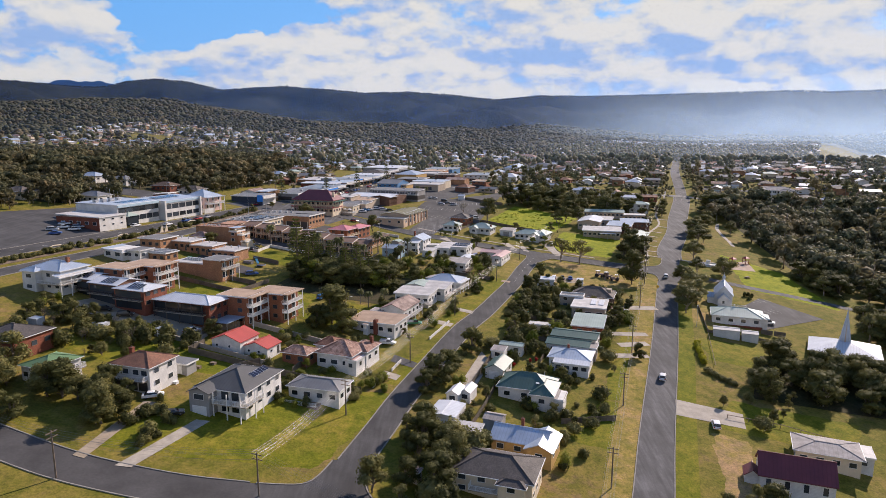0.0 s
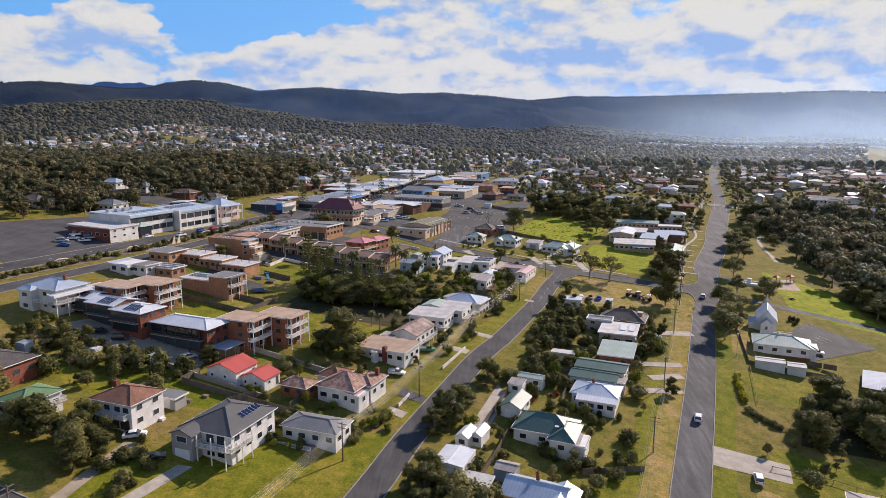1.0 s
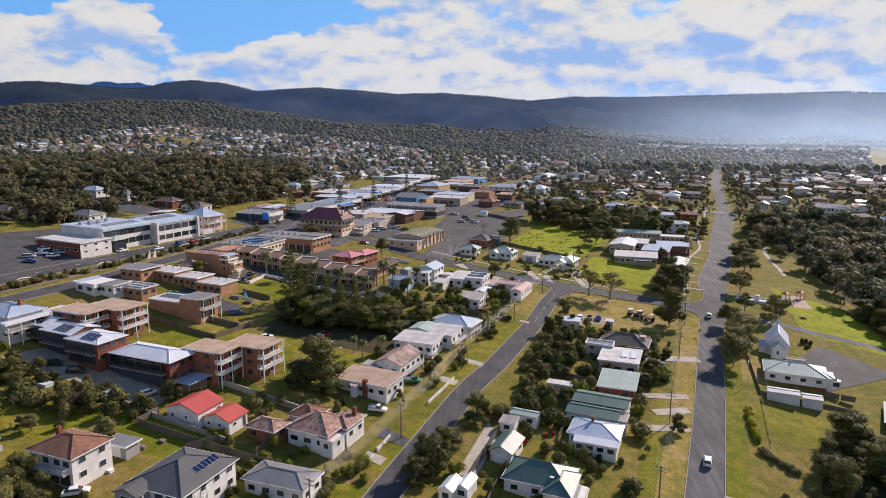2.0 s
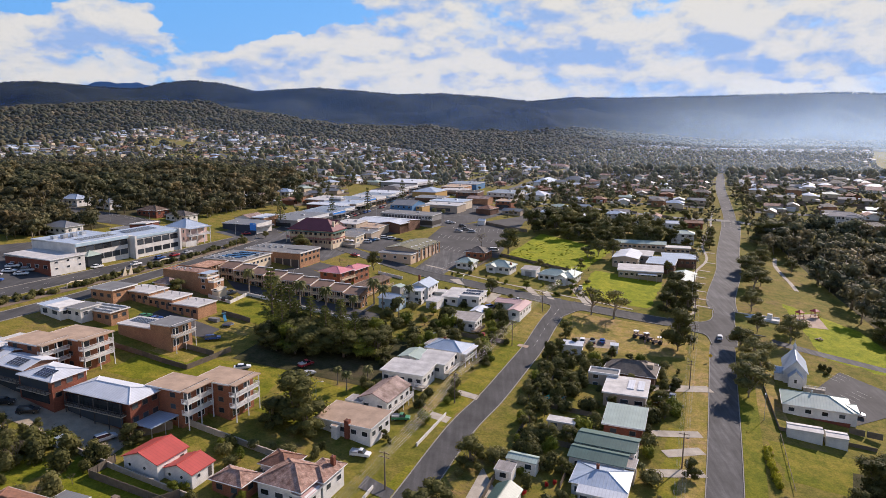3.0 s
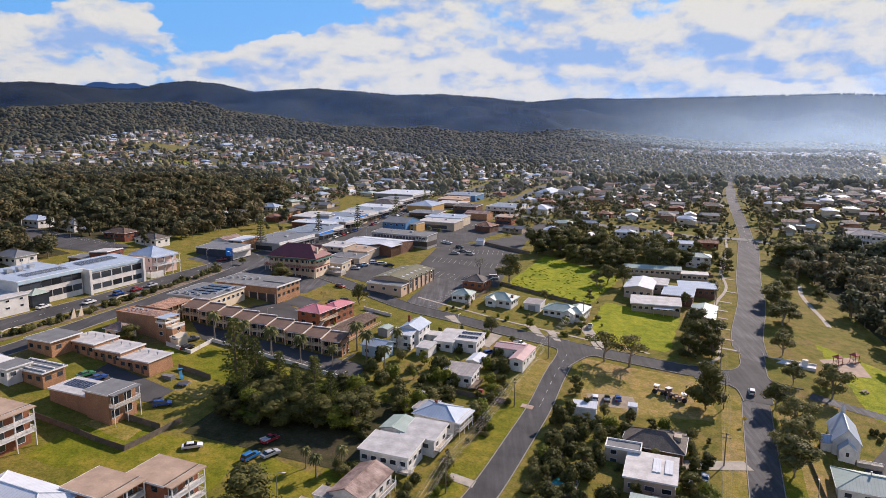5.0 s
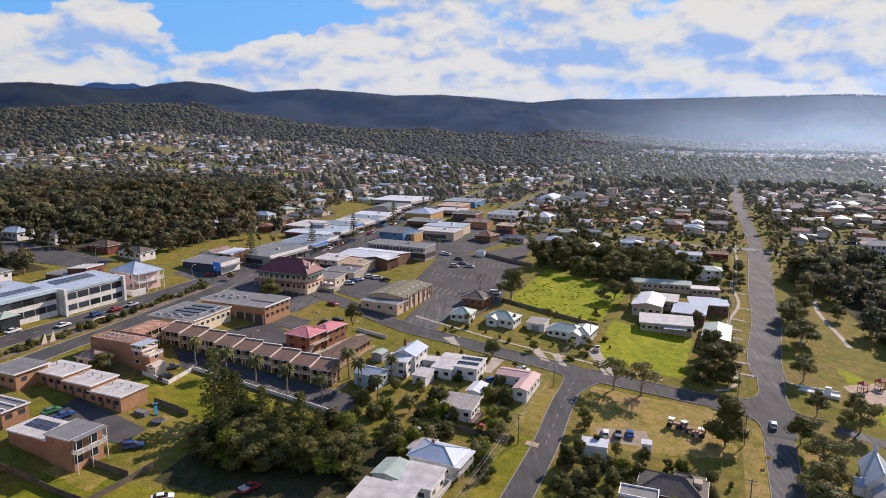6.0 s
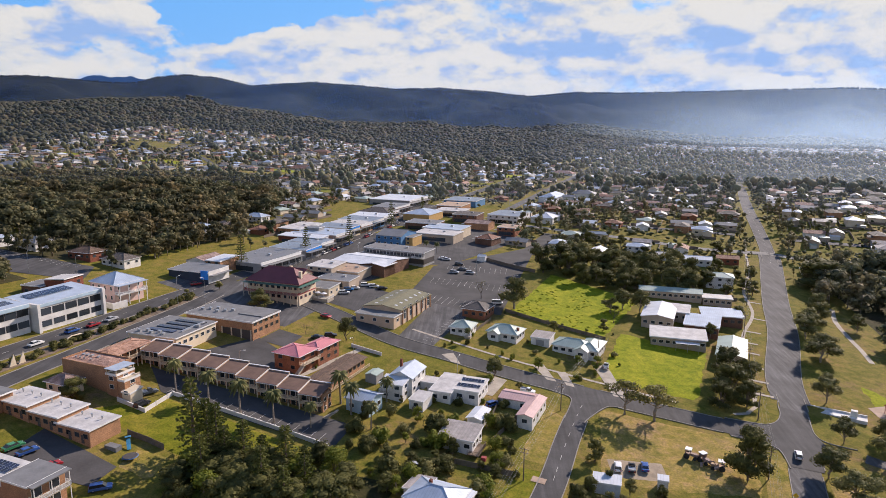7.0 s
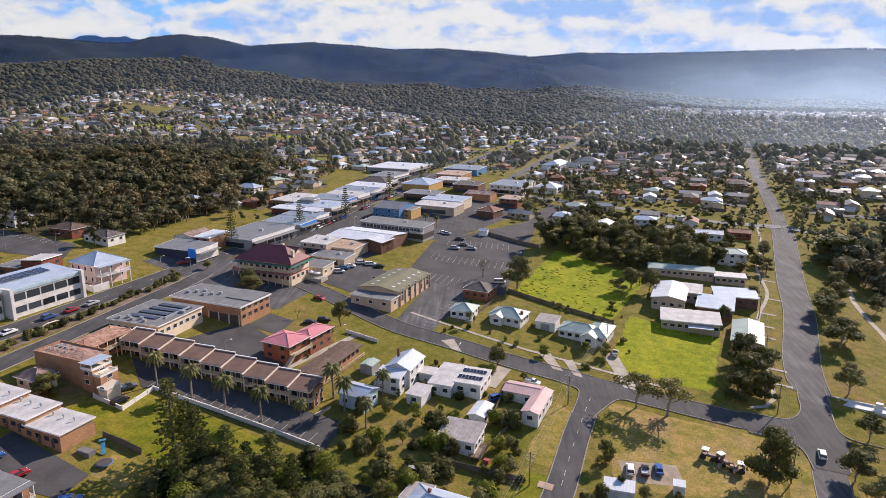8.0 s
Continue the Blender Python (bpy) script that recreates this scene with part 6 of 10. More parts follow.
for k in (-2.4, 0.2, 2.8):
    part("roof_beam", boxes((-6.6, 6.6, k - 0.15, k + 0.15, 3.65, 4.0)), TRIM, h)
h = site("house", -116.5, 238.5, -22, "pale house with stepped skillion roofs and wide windows")
block(h, -2.5, 0, 9.0, 8.5, 3.8, "flat", R_ZINC, RENDER, 5, 0.5, wins="fr", fall=(-1.0, 0), ww=2.4, wh=1.6)
block(h, 4.6, 1.5, 6.5, 6.5, 3.4, "flat", R_FLATGREY, RENDER, 5, 0.4, wins="fr", wall_name="east_wall")
h = simple("house", -113.6, 259.0, -19, 11.0, 10.5, 4.0, "flat", R_FLATGREY, TANBRICK, "tan brick house with a flat grey roof", wins="fr", over=0.6)
h = simple("house", -101.6, 273.6, -20, 8.0, 6.4, 3.2, "hip", R_RUST, CREAM, "cottage with a rusty iron pyramid roof", pitch=26, wins="f")

# ---- the motel ----
h = site("motel", -97.0, 281.5, -20, "tan brick motel wing with a parapet and stepped sun terraces", "motel")
block(h, -0.4, 0.4, 17.6, 8.0, 6.0, "parapet", R_TERRA, TANBRICK, 5, 0.0, wins="", wall_name="wall")
part("roof_ridge", hip_shape(9.0, 6.8, 6.02, 0.7), R_TERRA, h, m=Matrix.Translation((3.2, 0.6, 0)))
block(h, 10.3, -1.2, 4.0, 6.0, 4.7, "parapet", CREAM, TANBRICK, 5, 0.0, wins="fr", storeys=2, wall_name="terrace_wall", trim=TRIM)
part("awning", boxes((8.2, 12.6, -4.6, 2.0, 6.35, 6.47)), R_ZINC, h)
for px, py in ((12.3, -4.2), (12.3, 1.6), (8.7, -4.2)):
    post(h, px, py, 4.6, 6.35, 0.08, CREAM)
block(h, 13.6, -1.4, 2.6, 5.2, 3.4, "parapet", CREAM, TANBRICK, 5, 0.0, wins="r", storeys=2, wall_name="lower_terrace_wall", trim=TRIM)
railing(h, 12.4, -4.0, 14.9, -4.0, 3.6, 0.9, CREAM)
railing(h, 14.9, -4.0, 14.9, 1.2, 3.6, 0.9, CREAM)
block(h, 16.3, -3.0, 3.0, 4.0, 0.9, "flat", CREAM, CREAM, 5, 0.15, wins="f", wall_name="annex_wall", fall=(0, 0.5))
for k in (-7, -5.4, -3.8, -1.2):
    part("roof_vent", tube([(k, -0.8, 5.9), (k, -0.8, 6.7)], [0.28, 0.28], 8), STEEL, h)
    part("roof_vent", boxes((k - 0.4, k + 0.4, 1.4, 2.2, 5.9, 6.5)), STEEL, h)
h = site("motel", -96.0, 292.6, 74, "motel wing with a low orange tiled roof and open gallery", "motel")
block(h, 0.6, 1.0, 15.4, 6.4, 5.3, "hip", R_ORANGE, TANBRICK, 9, 0.5, wins="f", storeys=2, gap=2.6)
balcony(h, -7.0, 8.2, -4.0, -2.3, 2.7, "f", CREAM)
part("verandah_roof", boxes((-7.2, 8.6, -4.2, -2.6, 5.2, 5.36)), R_ORANGE, h)
for k in range(6):
    post(h, -6.8 + k * 2.95, -3.9, -2.0, 5.2, 0.1, CREAM)
stair(h, 9.4, -4.6, -1.2, 2.7, -90, 1.1)

row = site("motel", -60.8, 290.3, -16.6, "long two-storey tan brick motel row with stepped skillion roofs", "motel")
N_UNIT, W_UNIT = 9, 6.8
FOOTPRINTS.append((row.matrix_basis.inverted(), 0, -1, N_UNIT * W_UNIT / 2, 4.0))
for i in range(N_UNIT):
    ox = (i - (N_UNIT - 1) / 2) * W_UNIT
    oz = 3.0 - i * 0.75
    lf, rt = ox - W_UNIT / 2, ox + W_UNIT / 2
    wl = part("unit_wall", boxes((lf, rt - 0.02, -2.9, 2.0, -5.0, 4.8 + oz)), TANBRICK, row)

    def pitched(*b):
        return [(x, y, z + 4.85 + oz + 1.05 * (y + 4.5) / 6.6) for x, y, z in boxes(*b)[0]], boxes(*b)[1]
    part("roof", pitched((lf - 0.05, rt - 0.02, -4.5, 2.1, 0, 0.2)), R_MOTEL, row)
    part("parapet", pitched((lf - 0.1, lf + 0.12, -4.5, 2.3, -0.5, 0.5), (lf - 0.1, rt, 2.1, 2.34, -0.9, 0.42)), PALETAN, row)
    part("capping", pitched((lf - 0.16, lf + 0.18, -4.56, 2.36, 0.5, 0.6), (lf - 0.16, rt, 2.06, 2.4, 0.42, 0.52)), TRIM, row)
    part("gutter", boxes((lf + 0.1, rt - 0.02, -4.62, -4.5, 4.78 + oz, 4.96 + oz)), TRIM, row)
    balcony(row, lf, rt - 0.05, -4.3, -2.9, 2.2 + oz, "f", CREAM, slab=CREAM)
    for k in (-2.3, 0.9):
        window(wl, ox + k, -2.9, 2.4 + oz, 0, 1.6, 1.8)
        window(wl, ox + k, -2.9, -0.3 + oz, 0, 1.6, 1.8)
        door(wl, ox + k + 1.5, -2.9, 2.22 + oz, 0)
        door(wl, ox + k + 1.5, -2.9, -0.45 + oz, 0)
    post(row, lf + 0.2, -4.25, -5.0, 4.85 + oz, 0.13, CREAM)
    post(row, ox, -4.25, -5.0, 4.85 + oz, 0.08, CREAM)
    if i in (3, 6, 8):
        stair(row, ox - 1.6 if i < 8 else ox + 4.4, -5.0, -0.8 + oz, 2.2 + oz, -90, 1.1)
for q in (-1.6, 1.0):
    window(row, N_UNIT * W_UNIT / 2, q, -0.4, 90, 1.2, 1.1)
    window(row, N_UNIT * W_UNIT / 2, q, -3.0, 90, 1.2, 1.1)
h = simple("motel", -33.0, 301.6, 70, 24.5, 7.8, 3.0, "gable", R_DARKBROWN, TANBRICK, "low motel wing with a long brown roof and gallery", "motel", pitch=9, wins="f", gap=2.4, over=0.8)
railing(h, -12, -4.6, 12, -4.6, 0.1, 0.9, CREAM)
h = simple("motel_office", -91.0, 316.0, -17, 20.0, 20.0, 4.2, "flat", R_FLATGREY, CREAM, "low motel restaurant with a grey flat roof and long skylights", "restaurant", wins="fr", gap=2.6)
for k in range(4):
    part("skylight", boxes((-5.5 + k * 0.6, 5.0 + k * 1.0, -5.6 + k * 3.6, -3.7 + k * 3.6, 4.4, 4.75)), SOLAR, h)
for k in range(5):
    part("air_unit", boxes((-7 + k * 2.4, -5.9 + k * 2.4, -8.4 + (k % 2) * 1.2, -7.5 + (k % 2) * 1.2, 4.4, 5.2)), STEEL, h)
part("roof_duct", boxes((6.6, 7.3, -4.0, 7.0, 4.4, 4.9), (7.3, 9.0, 2.0, 2.8, 4.4, 5.2)), STEEL, h)
h = site("restaurant", -77.4, 334.1, -20, "tan brick function centre with a wide grey flat roof", "hall")
block(h, 0, 0, 29, 15.0, 5.0, "flat", R_FLATGREY, TANBRICK, 5, 0.4, wins="r", storeys=2, gap=3.0)
part("roof_step", boxes((4.0, 14.6, -2.0, 7.6, 5.1, 5.55)), R_FLATGREY, h)
# dark panel on the wall imitates the shade of the open parking level
part("undercroft", boxes((1.5, 14.0, -7.58, -7.45, -2.0, 2.0)), DARKTRIM, h)
part("fascia", boxes((-14.9, 14.9, -7.98, -7.88, 4.7, 5.3), (14.88, 14.98, -7.9, 7.9, 4.7, 5.3)), TRIM, h)
for k in (1.5, 5.6, 9.8, 13.9):
    post(h, k, -7.75, -3.0, 2.2, 0.16, CREAM)
for k in range(6):
    part("air_unit", boxes((-12 + k * 2.2, -10.8 + k * 2.2, -3.0 + (k % 3) * 1.6, -2.0 + (k % 3) * 1.6, 5.2, 6.0)), STEEL, h)
h = site("motel_residence", -45.2, 310.2, -24, "brick building with faded pink metal hip roofs and balcony", "house")
block(h, 0, -4.6, 9.6, 9.0, 5.4, "hip", R_PINK, BRICK, 18, 0.6, wins="fr", storeys=2)
block(h, 2.4, 5.0, 6.4, 11.0, 5.0, "hip", R_PINK, BRICK, 18, 0.5, wins="r", storeys=2, wall_name="rear_wall")
balcony(h, 4.8, 6.4, -8.8, -0.4, 2.7, "r", CREAM, slab=CREAM)
stair(h, 5.6, -13.0, -0.5, 2.7, 0, 1.2)

# ---- pub, hall, cottages ----
h = site("pub", -70.6, 371.6, -18, "two-storey cream pub with red trim and a maroon hip roof", "pub")
block(h, 0, 0, 24.5, 12.5, 7.6, "hip", R_MAROON, CREAM, 36, 0.7, wins="fr", storeys=2, gap=2.7, trim=REDTRIM)
block(h, 6.0, 3.0, 8.0, 9.0, 9.4, "gable", R_MAROON, CREAM, 28, 0.4, along_x=True, wins="", wall_name="upper_wall")
part("verandah_roof", boxes((-13.2, 13.2, -8.6, -6.2, 6.9, 7.06), (12.2, 14.8, -8.6, 6.2, 6.9, 7.06)), GREENTRIM, h)
balcony(h, -13.0, 13.0, -8.5, -6.2, 3.5, "f", REDTRIM)
for k in range(9):
    post(h, -12.8 + k * 3.2, -8.4, -1.0, 6.7, 0.1, CREAM)
part("band", boxes((-12.35, 12.35, -6.35, -6.26, 3.2, 3.6), (12.26, 12.35, -6.3, 6.3, 3.2, 3.6)), REDTRIM, h)
chimney(h, 10.5, -2.0, 0, 12.0, 1.1, CREAM)
chimney(h, 2.0, 4.0, 0, 12.4, 1.1, CREAM)
h = site("beer_garden", -55.6, 377.5, -18, "pub annex with a grey roof over an open terrace", "pub")
block(h, 0, 2.5, 9.5, 9.0, 4.0, "flat", R_FLATGREY, CREAM, 5, 0.4, wins="fr", fall=(0, 0.4))
part("terrace", boxes((-4.5, 7.0, -7.0, -2.0, -2.0, 0.8)), CONCRETE, h)
railing(h, -4.5, -7.0, 7.0, -7.0, 0.8, 1.0, TRIM)
railing(h, 7.0, -7.0, 7.0, -2.0, 0.8, 1.0, TRIM)
for k, q in ((-2, -5), (1.2, -4.6), (4.2, -5.2)):
    part("umbrella", joined(tube([(k, q, 0.8), (k, q, 3.1)], [0.04, 0.04], 6), tube([(k, q, 2.7), (k, q, 3.3)], [1.4, 0.05], 8)), SIGNWHITE, h)
h = site("community_hall", -22.6, 364.6, -21, "beige hall with a ribbed olive roof and roof lights", "hall")
block(h, 0, 2.6, 16.6, 26.5, 4.8, "gable", R_OLIVE, PALETAN, 9, 0.4, along_x=False, wins="r", gap=5.2, ww=1.8, wh=2.4)
block(h, 0, -13.6, 16.4, 6.4, 3.6, "flat", R_FLATGREY, PALETAN, 5, 0.3, wins="fr", wall_name="front_wall", gap=4.4)
for j in range(7):
    part("pilaster", boxes((8.3, 8.62, -10.2 + j * 4.2, -9.75 + j * 4.2, -1.5, 4.7)), TANBRICK, h)
for j in range(6):
    for s in (-1, 1):
        part("roof_light", boxes((-0.6, 0.6, -0.5, 0.5, -0.04, 0.07)), R_WHITE, h, m=pose(s * 4.4, -7.5 + j * 4.2, 5.62, 0, s * 9, 0))

h = simple("cottage", 5.1, 349.6, -17, 8.8, 8.6, 3.0, "hip", R_SAGE, WHITE, "small white cottage with a pale green hip roof", pitch=24, wins="fr", gap=2.6)
part("porch", boxes((2.2, 4.4, -5.4, -3.6, -0.8, 0.3)), CONCRETE, h)
h = site("cottage", 20.8, 347.4, -24, "white cottage with a pale green roof and front gable")
block(h, 0, 0.8, 11.6, 8.6, 3.0, "hip", R_SAGE, WHITE, 24, 0.5, wins="fr", gap=2.4)
block(h, -2.6, -3.4, 4.0, 4.0, 3.0, "gable", R_SAGE, WHITE, 28, 0.4, along_x=False, wins="f", wall_name="gable_wall", ww=1.9)
chimney(h, 5.0, 0, 0, 4.6, 0.8, REDBRICK)
h = site("house", 46.4, 339.6, -25, "long white house with pale green hip roofs")
block(h, -1.0, -0.6, 13.2, 8.4, 3.0, "hip", R_SAGE, WHITE, 22, 0.5, wins="fr", gap=2.6)
block(h, 5.2, 1.0, 6.6, 12.0, 3.0, "hip", R_SAGE, WHITE, 24, 0.5, wins="fr", wall_name="wing_wall", gap=3.0)
block(h, 3.4, -5.6, 4.6, 3.4, 3.0, "gable", R_SAGE, WHITE, 28, 0.4, along_x=False, wins="f", wall_name="gable_wall", ww=2.0)
b = simple("garage", 34.6, 345.4, -22, 7.4, 7.4, 2.8, "flat", R_FIBRO, WHITE, "white garage with a low grey roof", "garage", wins="", over=0.25, fall=(0, 0.5))
garage_door(b, 0, -3.5, 0, 0, 3.0, 2.1, GREYWALL)
h = simple("house", 10.8, 370.6, -22, 10.6, 11.4, 3.6, "hip", R_DARK, BRICK, "orange brick house with a dark tiled hip roof", pitch=22, wins="fr", gap=3.0)
b = simple("shed", 13.0, 458, -18, 4.6, 4.0, 2.6, "gable", R_WHITE, WHITE, "little white shed beside the car park", "shed", pitch=24, wins="", over=0.15)

# ---- school ----
def school_block(x, y, rot, L, W, hh, roof, rm, wm, **more):
    ob = site("classroom_block", x, y, rot, "pale classroom block with a white metal roof", "school", group="school blocks")
    block(ob, 0, 0, L, W, hh, roof, rm, wm, **more)
    return ob


# tan and dark brick walls put the shade on these fronts into the material
school_block(86, 378, -20, 12, 22, 4.4, "gable", R_WHITE, TANWALL, pitch=10, along_x=False, wins="fr", gap=2.6)
school_block(94.5, 382, -20, 9, 10, 4.0, "flat", R_FLATWHITE, TANWALL, fall=(0, 0.8), wins="f", gap=2.4)
school_block(100.4, 368.4, -22, 12.5, 13.5, 4.0, "flat", R_ZINC, DARKBRICK, fall=(0, 0.9), wins="fr", gap=2.4)
k = school_block(86.5, 354, -14, 19.5, 10.4, 3.6, "flat", R_FLATWHITE, TANWALL, fall=(0, 0.9), wins="fr", gap=2.4)
part("awning", boxes((-1.0, 7.4, -8.2, -5.3, 2.5, 2.65)), R_WHITE, k)
for q in (-0.8, 3.2, 7.2):
    post(k, q, -8.0, -1.0, 2.5, 0.05, STEEL)
school_block(112, 380.5, -12, 15.5, 10.5, 3.9, "flat", R_ZINC, DARKBRICK, fall=(0, 0.6), wins="fr", gap=2.4)
school_block(99.5, 410.5, -14, 27, 8.4, 3.4, "gable", R_SAGE, TANWALL, pitch=14, wins="fr", gap=2.4)
school_block(118.5, 404.0, -14, 12, 7.0, 3.3, "flat", R_FLATWHITE, TANWALL, wins="fr", gap=2.4)
school_block(103.5, 345.0, -22, 9.5, 22.0, 3.5, "gable", R_SAGE, TANWALL, pitch=12, along_x=False, wins="fr", gap=2.6)

# ---- chapel side ----
h = site("chapel", 110.4, 251.5, -22, "small white weatherboard chapel with a steep blue-grey roof", "chapel")
block(h, 0, 0, 6.4, 13.0, 3.8, "gable", R_ZINC, WHITE, 48, 0.35, along_x=False, wins="rl", gap=3.6, ww=0.9, wh=1.9)
block(h, 0, -7.8, 3.8, 2.8, 2.8, "gable", R_ZINC, WHITE, 45, 0.25, along_x=False, wins="f", wall_name="porch_wall", ww=0.9, wh=1.3)
block(h, -4.4, -4.0, 2.6, 3.6, 2.6, "gable", R_ZINC, WHITE, 35, 0.25, along_x=True, wins="", wall_name="vestry_wall")
door(h, -5.72, -4.0, 0, -90, 1.0, 2.0, REDTRIM)
part("bellcote", joined(boxes((-0.5, 0.5, 5.6, 6.4, 7.0, 8.2)), tube([(0, 6.0, 8.2), (0, 6.0, 9.6)], [0.75, 0.05], 4), boxes((-0.05, 0.05, 5.95, 6.05, 9.5, 10.4))), WHITE, h)
part("access_ramp", boxes((2.2, 8.0, -9.8, -8.4, -1.0, 0.3)), CONCRETE, h)
railing(h, 2.2, -9.8, 8.0, -9.8, 0.3, 0.9, TRIM)
h = site("church_hall", 105.6, 228.4, -21, "long white hall with a pale green hip roof", "hall")
block(h, 0, 0, 16.4, 10.4, 3.2, "hip", R_SAGE, WHITE, 20, 0.5, wins="fr", gap=3.4)
block(h, 7.4, -1.0, 5.0, 6.0, 2.9, "hip", R_SAGE, WHITE, 16, 0.4, wins="fr", wall_name="annex_wall")
vent(h, -1.0, 0.5, 5.4)
part("plinth", boxes((-8.26, 8.26, -5.27, -5.22, -2.5, 0.1)), REDBRICK, h)
for x, y, L in ((95.6, 213.2, 8.4), (102.6, 211.0, 5.2)):
    b = simple("portable_shed", x, y, -21, L, 4.4, 2.6, "gable", R_FLATWHITE, RENDER, "low cream portable shed with a white roof", "shed", pitch=8, wins="", over=0.1)
h = site("modern_church", 129.5, 203.0, -30, "low church with a sweeping pale roof and slender spire", "church")
vs, fs = [], []
RN = 8
for i in range(4):
    a = math.radians(45 + 90 * i)
    vs.append((14.5 * math.cos(a), 12.0 * math.sin(a), 2.8))
for k in range(1, RN + 1):
    s = k / RN
    for i in range(4):
        a = math.radians(45 + 90 * i)
        r = (1 - s) ** 1.0 * 1.0
        zz = 2.8 + 2.4 * s if k < RN - 1 else (5.2 if k == RN - 1 else 15.0)
        f = {RN - 1: 0.16, RN: 0.012}.get(k, 1 - s * 0.82)
        vs.append((14.5 * f * math.cos(a), 12.0 * f * math.sin(a), zz))
for k in range(RN):
    for i in range(4):
        fs.append((k * 4 + i, k * 4 + (i + 1) % 4, k * 4 + 4 + (i + 1) % 4, k * 4 + 4 + i))
fs.append((3, 2, 1, 0))
part("roof", (vs, fs), R_WHITE, h)
block(h, 0, 0, 15, 12, 2.7, "none", R_WHITE, REDBRICK, wins="fr", gap=2.4)
part("spire", tube([(0, 0, 4.6), (0, 0, 13.6)], [1.7, 0.22], 4), PALETAN, h)
part("spire_cap", tube([(0, 0, 13.4), (0, 0, 16.4)], [0.12, 0.03], 6), STEEL, h)
h = simple("house", 87.5, 139.5, -24, 14.0, 9.6, 3.5, "hip", R_FIBRO, CREAM, "low cream house with a weathered grey sheet roof", pitch=10, wins="fl", over=0.6)
block(h, 7.2, 1.5, 4.0, 6.0, 3.0, "flat", R_FLATWHITE, WHITE, 5, 0.2, wins="fr", wall_name="sunroom_wall")
h = site("hall", 74.0, 127.6, -21, "white timber church hall with a maroon metal roof", "hall")
block(h, 0, 0, 14.0, 8.0, 4.0, "gable", R_MAROON, WHITE, 38, 0.4, wins="f", gap=3.4, ww=1.1, wh=1.9)
block(h, -8.2, -1.0, 3.0, 3.6, 2.8, "gable", R_MAROON, WHITE, 38, 0.3, wins="", wall_name="porch_wall")

# ---- club and hotel across the highway ----
h = site("club", -133.0, 321.0, 70, "white two-storey club with large windows and blue roof", "club")
block(h, 0, 1.2, 24, 15, 8.2, "flat", R_ZINC, RENDER, 5, 0.2, wins="", fall=(0, 1.0), wall_name="wall")
for k in range(5):
    window(h, -9.4 + k * 4.7, -6.3, 4.5, 0, 4.2, 2.3, DARKTRIM)
    window(h, -9.4 + k * 4.7, -6.3, 0.7, 0, 4.0, 2.0, DARKTRIM)
part("blue_fascia", boxes((-12.2, 12.2, -6.6, -6.3, 7.4, 8.4)), PALEBLUE, h)
for k in (-12.1, 12.1):
    part("pier", boxes((k - 0.5, k + 0.5, -7.4, 8.7, -2, 8.7)), RENDER, h)
panels(h, -1.0, 3.2, 9.2, 5, 0, 8, 2, 2.0, 2.5)
h = site("club", -147.0, 299.0, 70, "white club wing with ribbon windows and roof plant", "club")
panels(h, 2.0, -4.0, 8.35, 3, 0, 8, 2, 2.0, 2.4)
panels(h, -3.0, 4.0, 8.35, 3, 0, 4, 2, 2.0, 1.65)
block(h, 0, 2, 24, 24, 8.0, "flat", R_ZINC, RENDER, 5, 0.2, wins="", fall=(0, 0.4))
for k in range(6):
    window(h, -9.6 + k * 3.9, -10.0, 4.5, 0, 3.8, 2.2, DARKTRIM)
    window(h, -9.6 + k * 3.9, -10.0, 0.6, 0, 3.6, 2.2, DARKTRIM)
part("blue_fascia", boxes((-12.1, 12.1, -10.5, -10.0, 7.0, 8.1)), PALEBLUE, h)
for k in range(3):
    part("antenna", tube([(-4 + k * 3.2, 2 + k, 8), (-4 + k * 3.2, 2 + k, 14.5 - k)], [0.12, 0.05], 6), STEEL, h)
for k in range(4):
    part("air_unit", boxes((-9 + k * 4.2, -7 + k * 4.2, 5.4, 7.2, 8.2, 9.6)), STEEL, h)
part("glass_porch", boxes((-9.0, -3.0, -12.4, -10.1, -1.0, 3.0)), GLASS, h)
part("porch_roof", ([(-9.4, -12.8, 3.0), (-2.6, -12.8, 3.0), (-2.6, -10.0, 3.0), (-9.4, -10.0, 3.0), (-6, -10.0, 4.8)], [(0, 1, 4), (1, 2, 4), (3, 0, 4), (3, 2, 1, 0)]), R_SAGE, h)
h = site("club_annex", -150.0, 281.0, 70, "single-storey brick and white club annex with a white roof", "club")
block(h, 0, 2.0, 14, 24, 4.6, "flat", R_FLATWHITE, RENDER, 5, 0.3, wins="f", fall=(0, 0.6), gap=4.5, ww=1.3, wh=0.8)
part("brick_side", boxes((-7.12, -7.02, -10, 14.0, -2.0, 4.5)), REDBRICK, h)
for k in range(5):
    window(h, -7.12, -7.5 + k * 4.4, 1.4, -90, 2.0, 1.4)
h = site("old_hotel", -126.6, 348.0, -24, "two-storey pale pink hotel with white balconies and grey roof", "hotel")
block(h, -1.0, 0, 13.4, 12.4, 7.0, "hip", R_ZINC, PINK, 26, 0.4, wins="fr", storeys=2, gap=3.2, ww=1.0, wh=1.5)
balcony(h, 5.7, 8.4, -6.0, 6.0, 3.4, "r", TRIM, slab=TRIM)
for q in (-5.8, -2.0, 2.0, 5.8):
    post(h, 8.2, q, -1.0, 6.8, 0.12)
part("verandah_roof", boxes((5.6, 8.8, -6.4, 6.4, 6.7, 6.9)), R_ZINC, h)
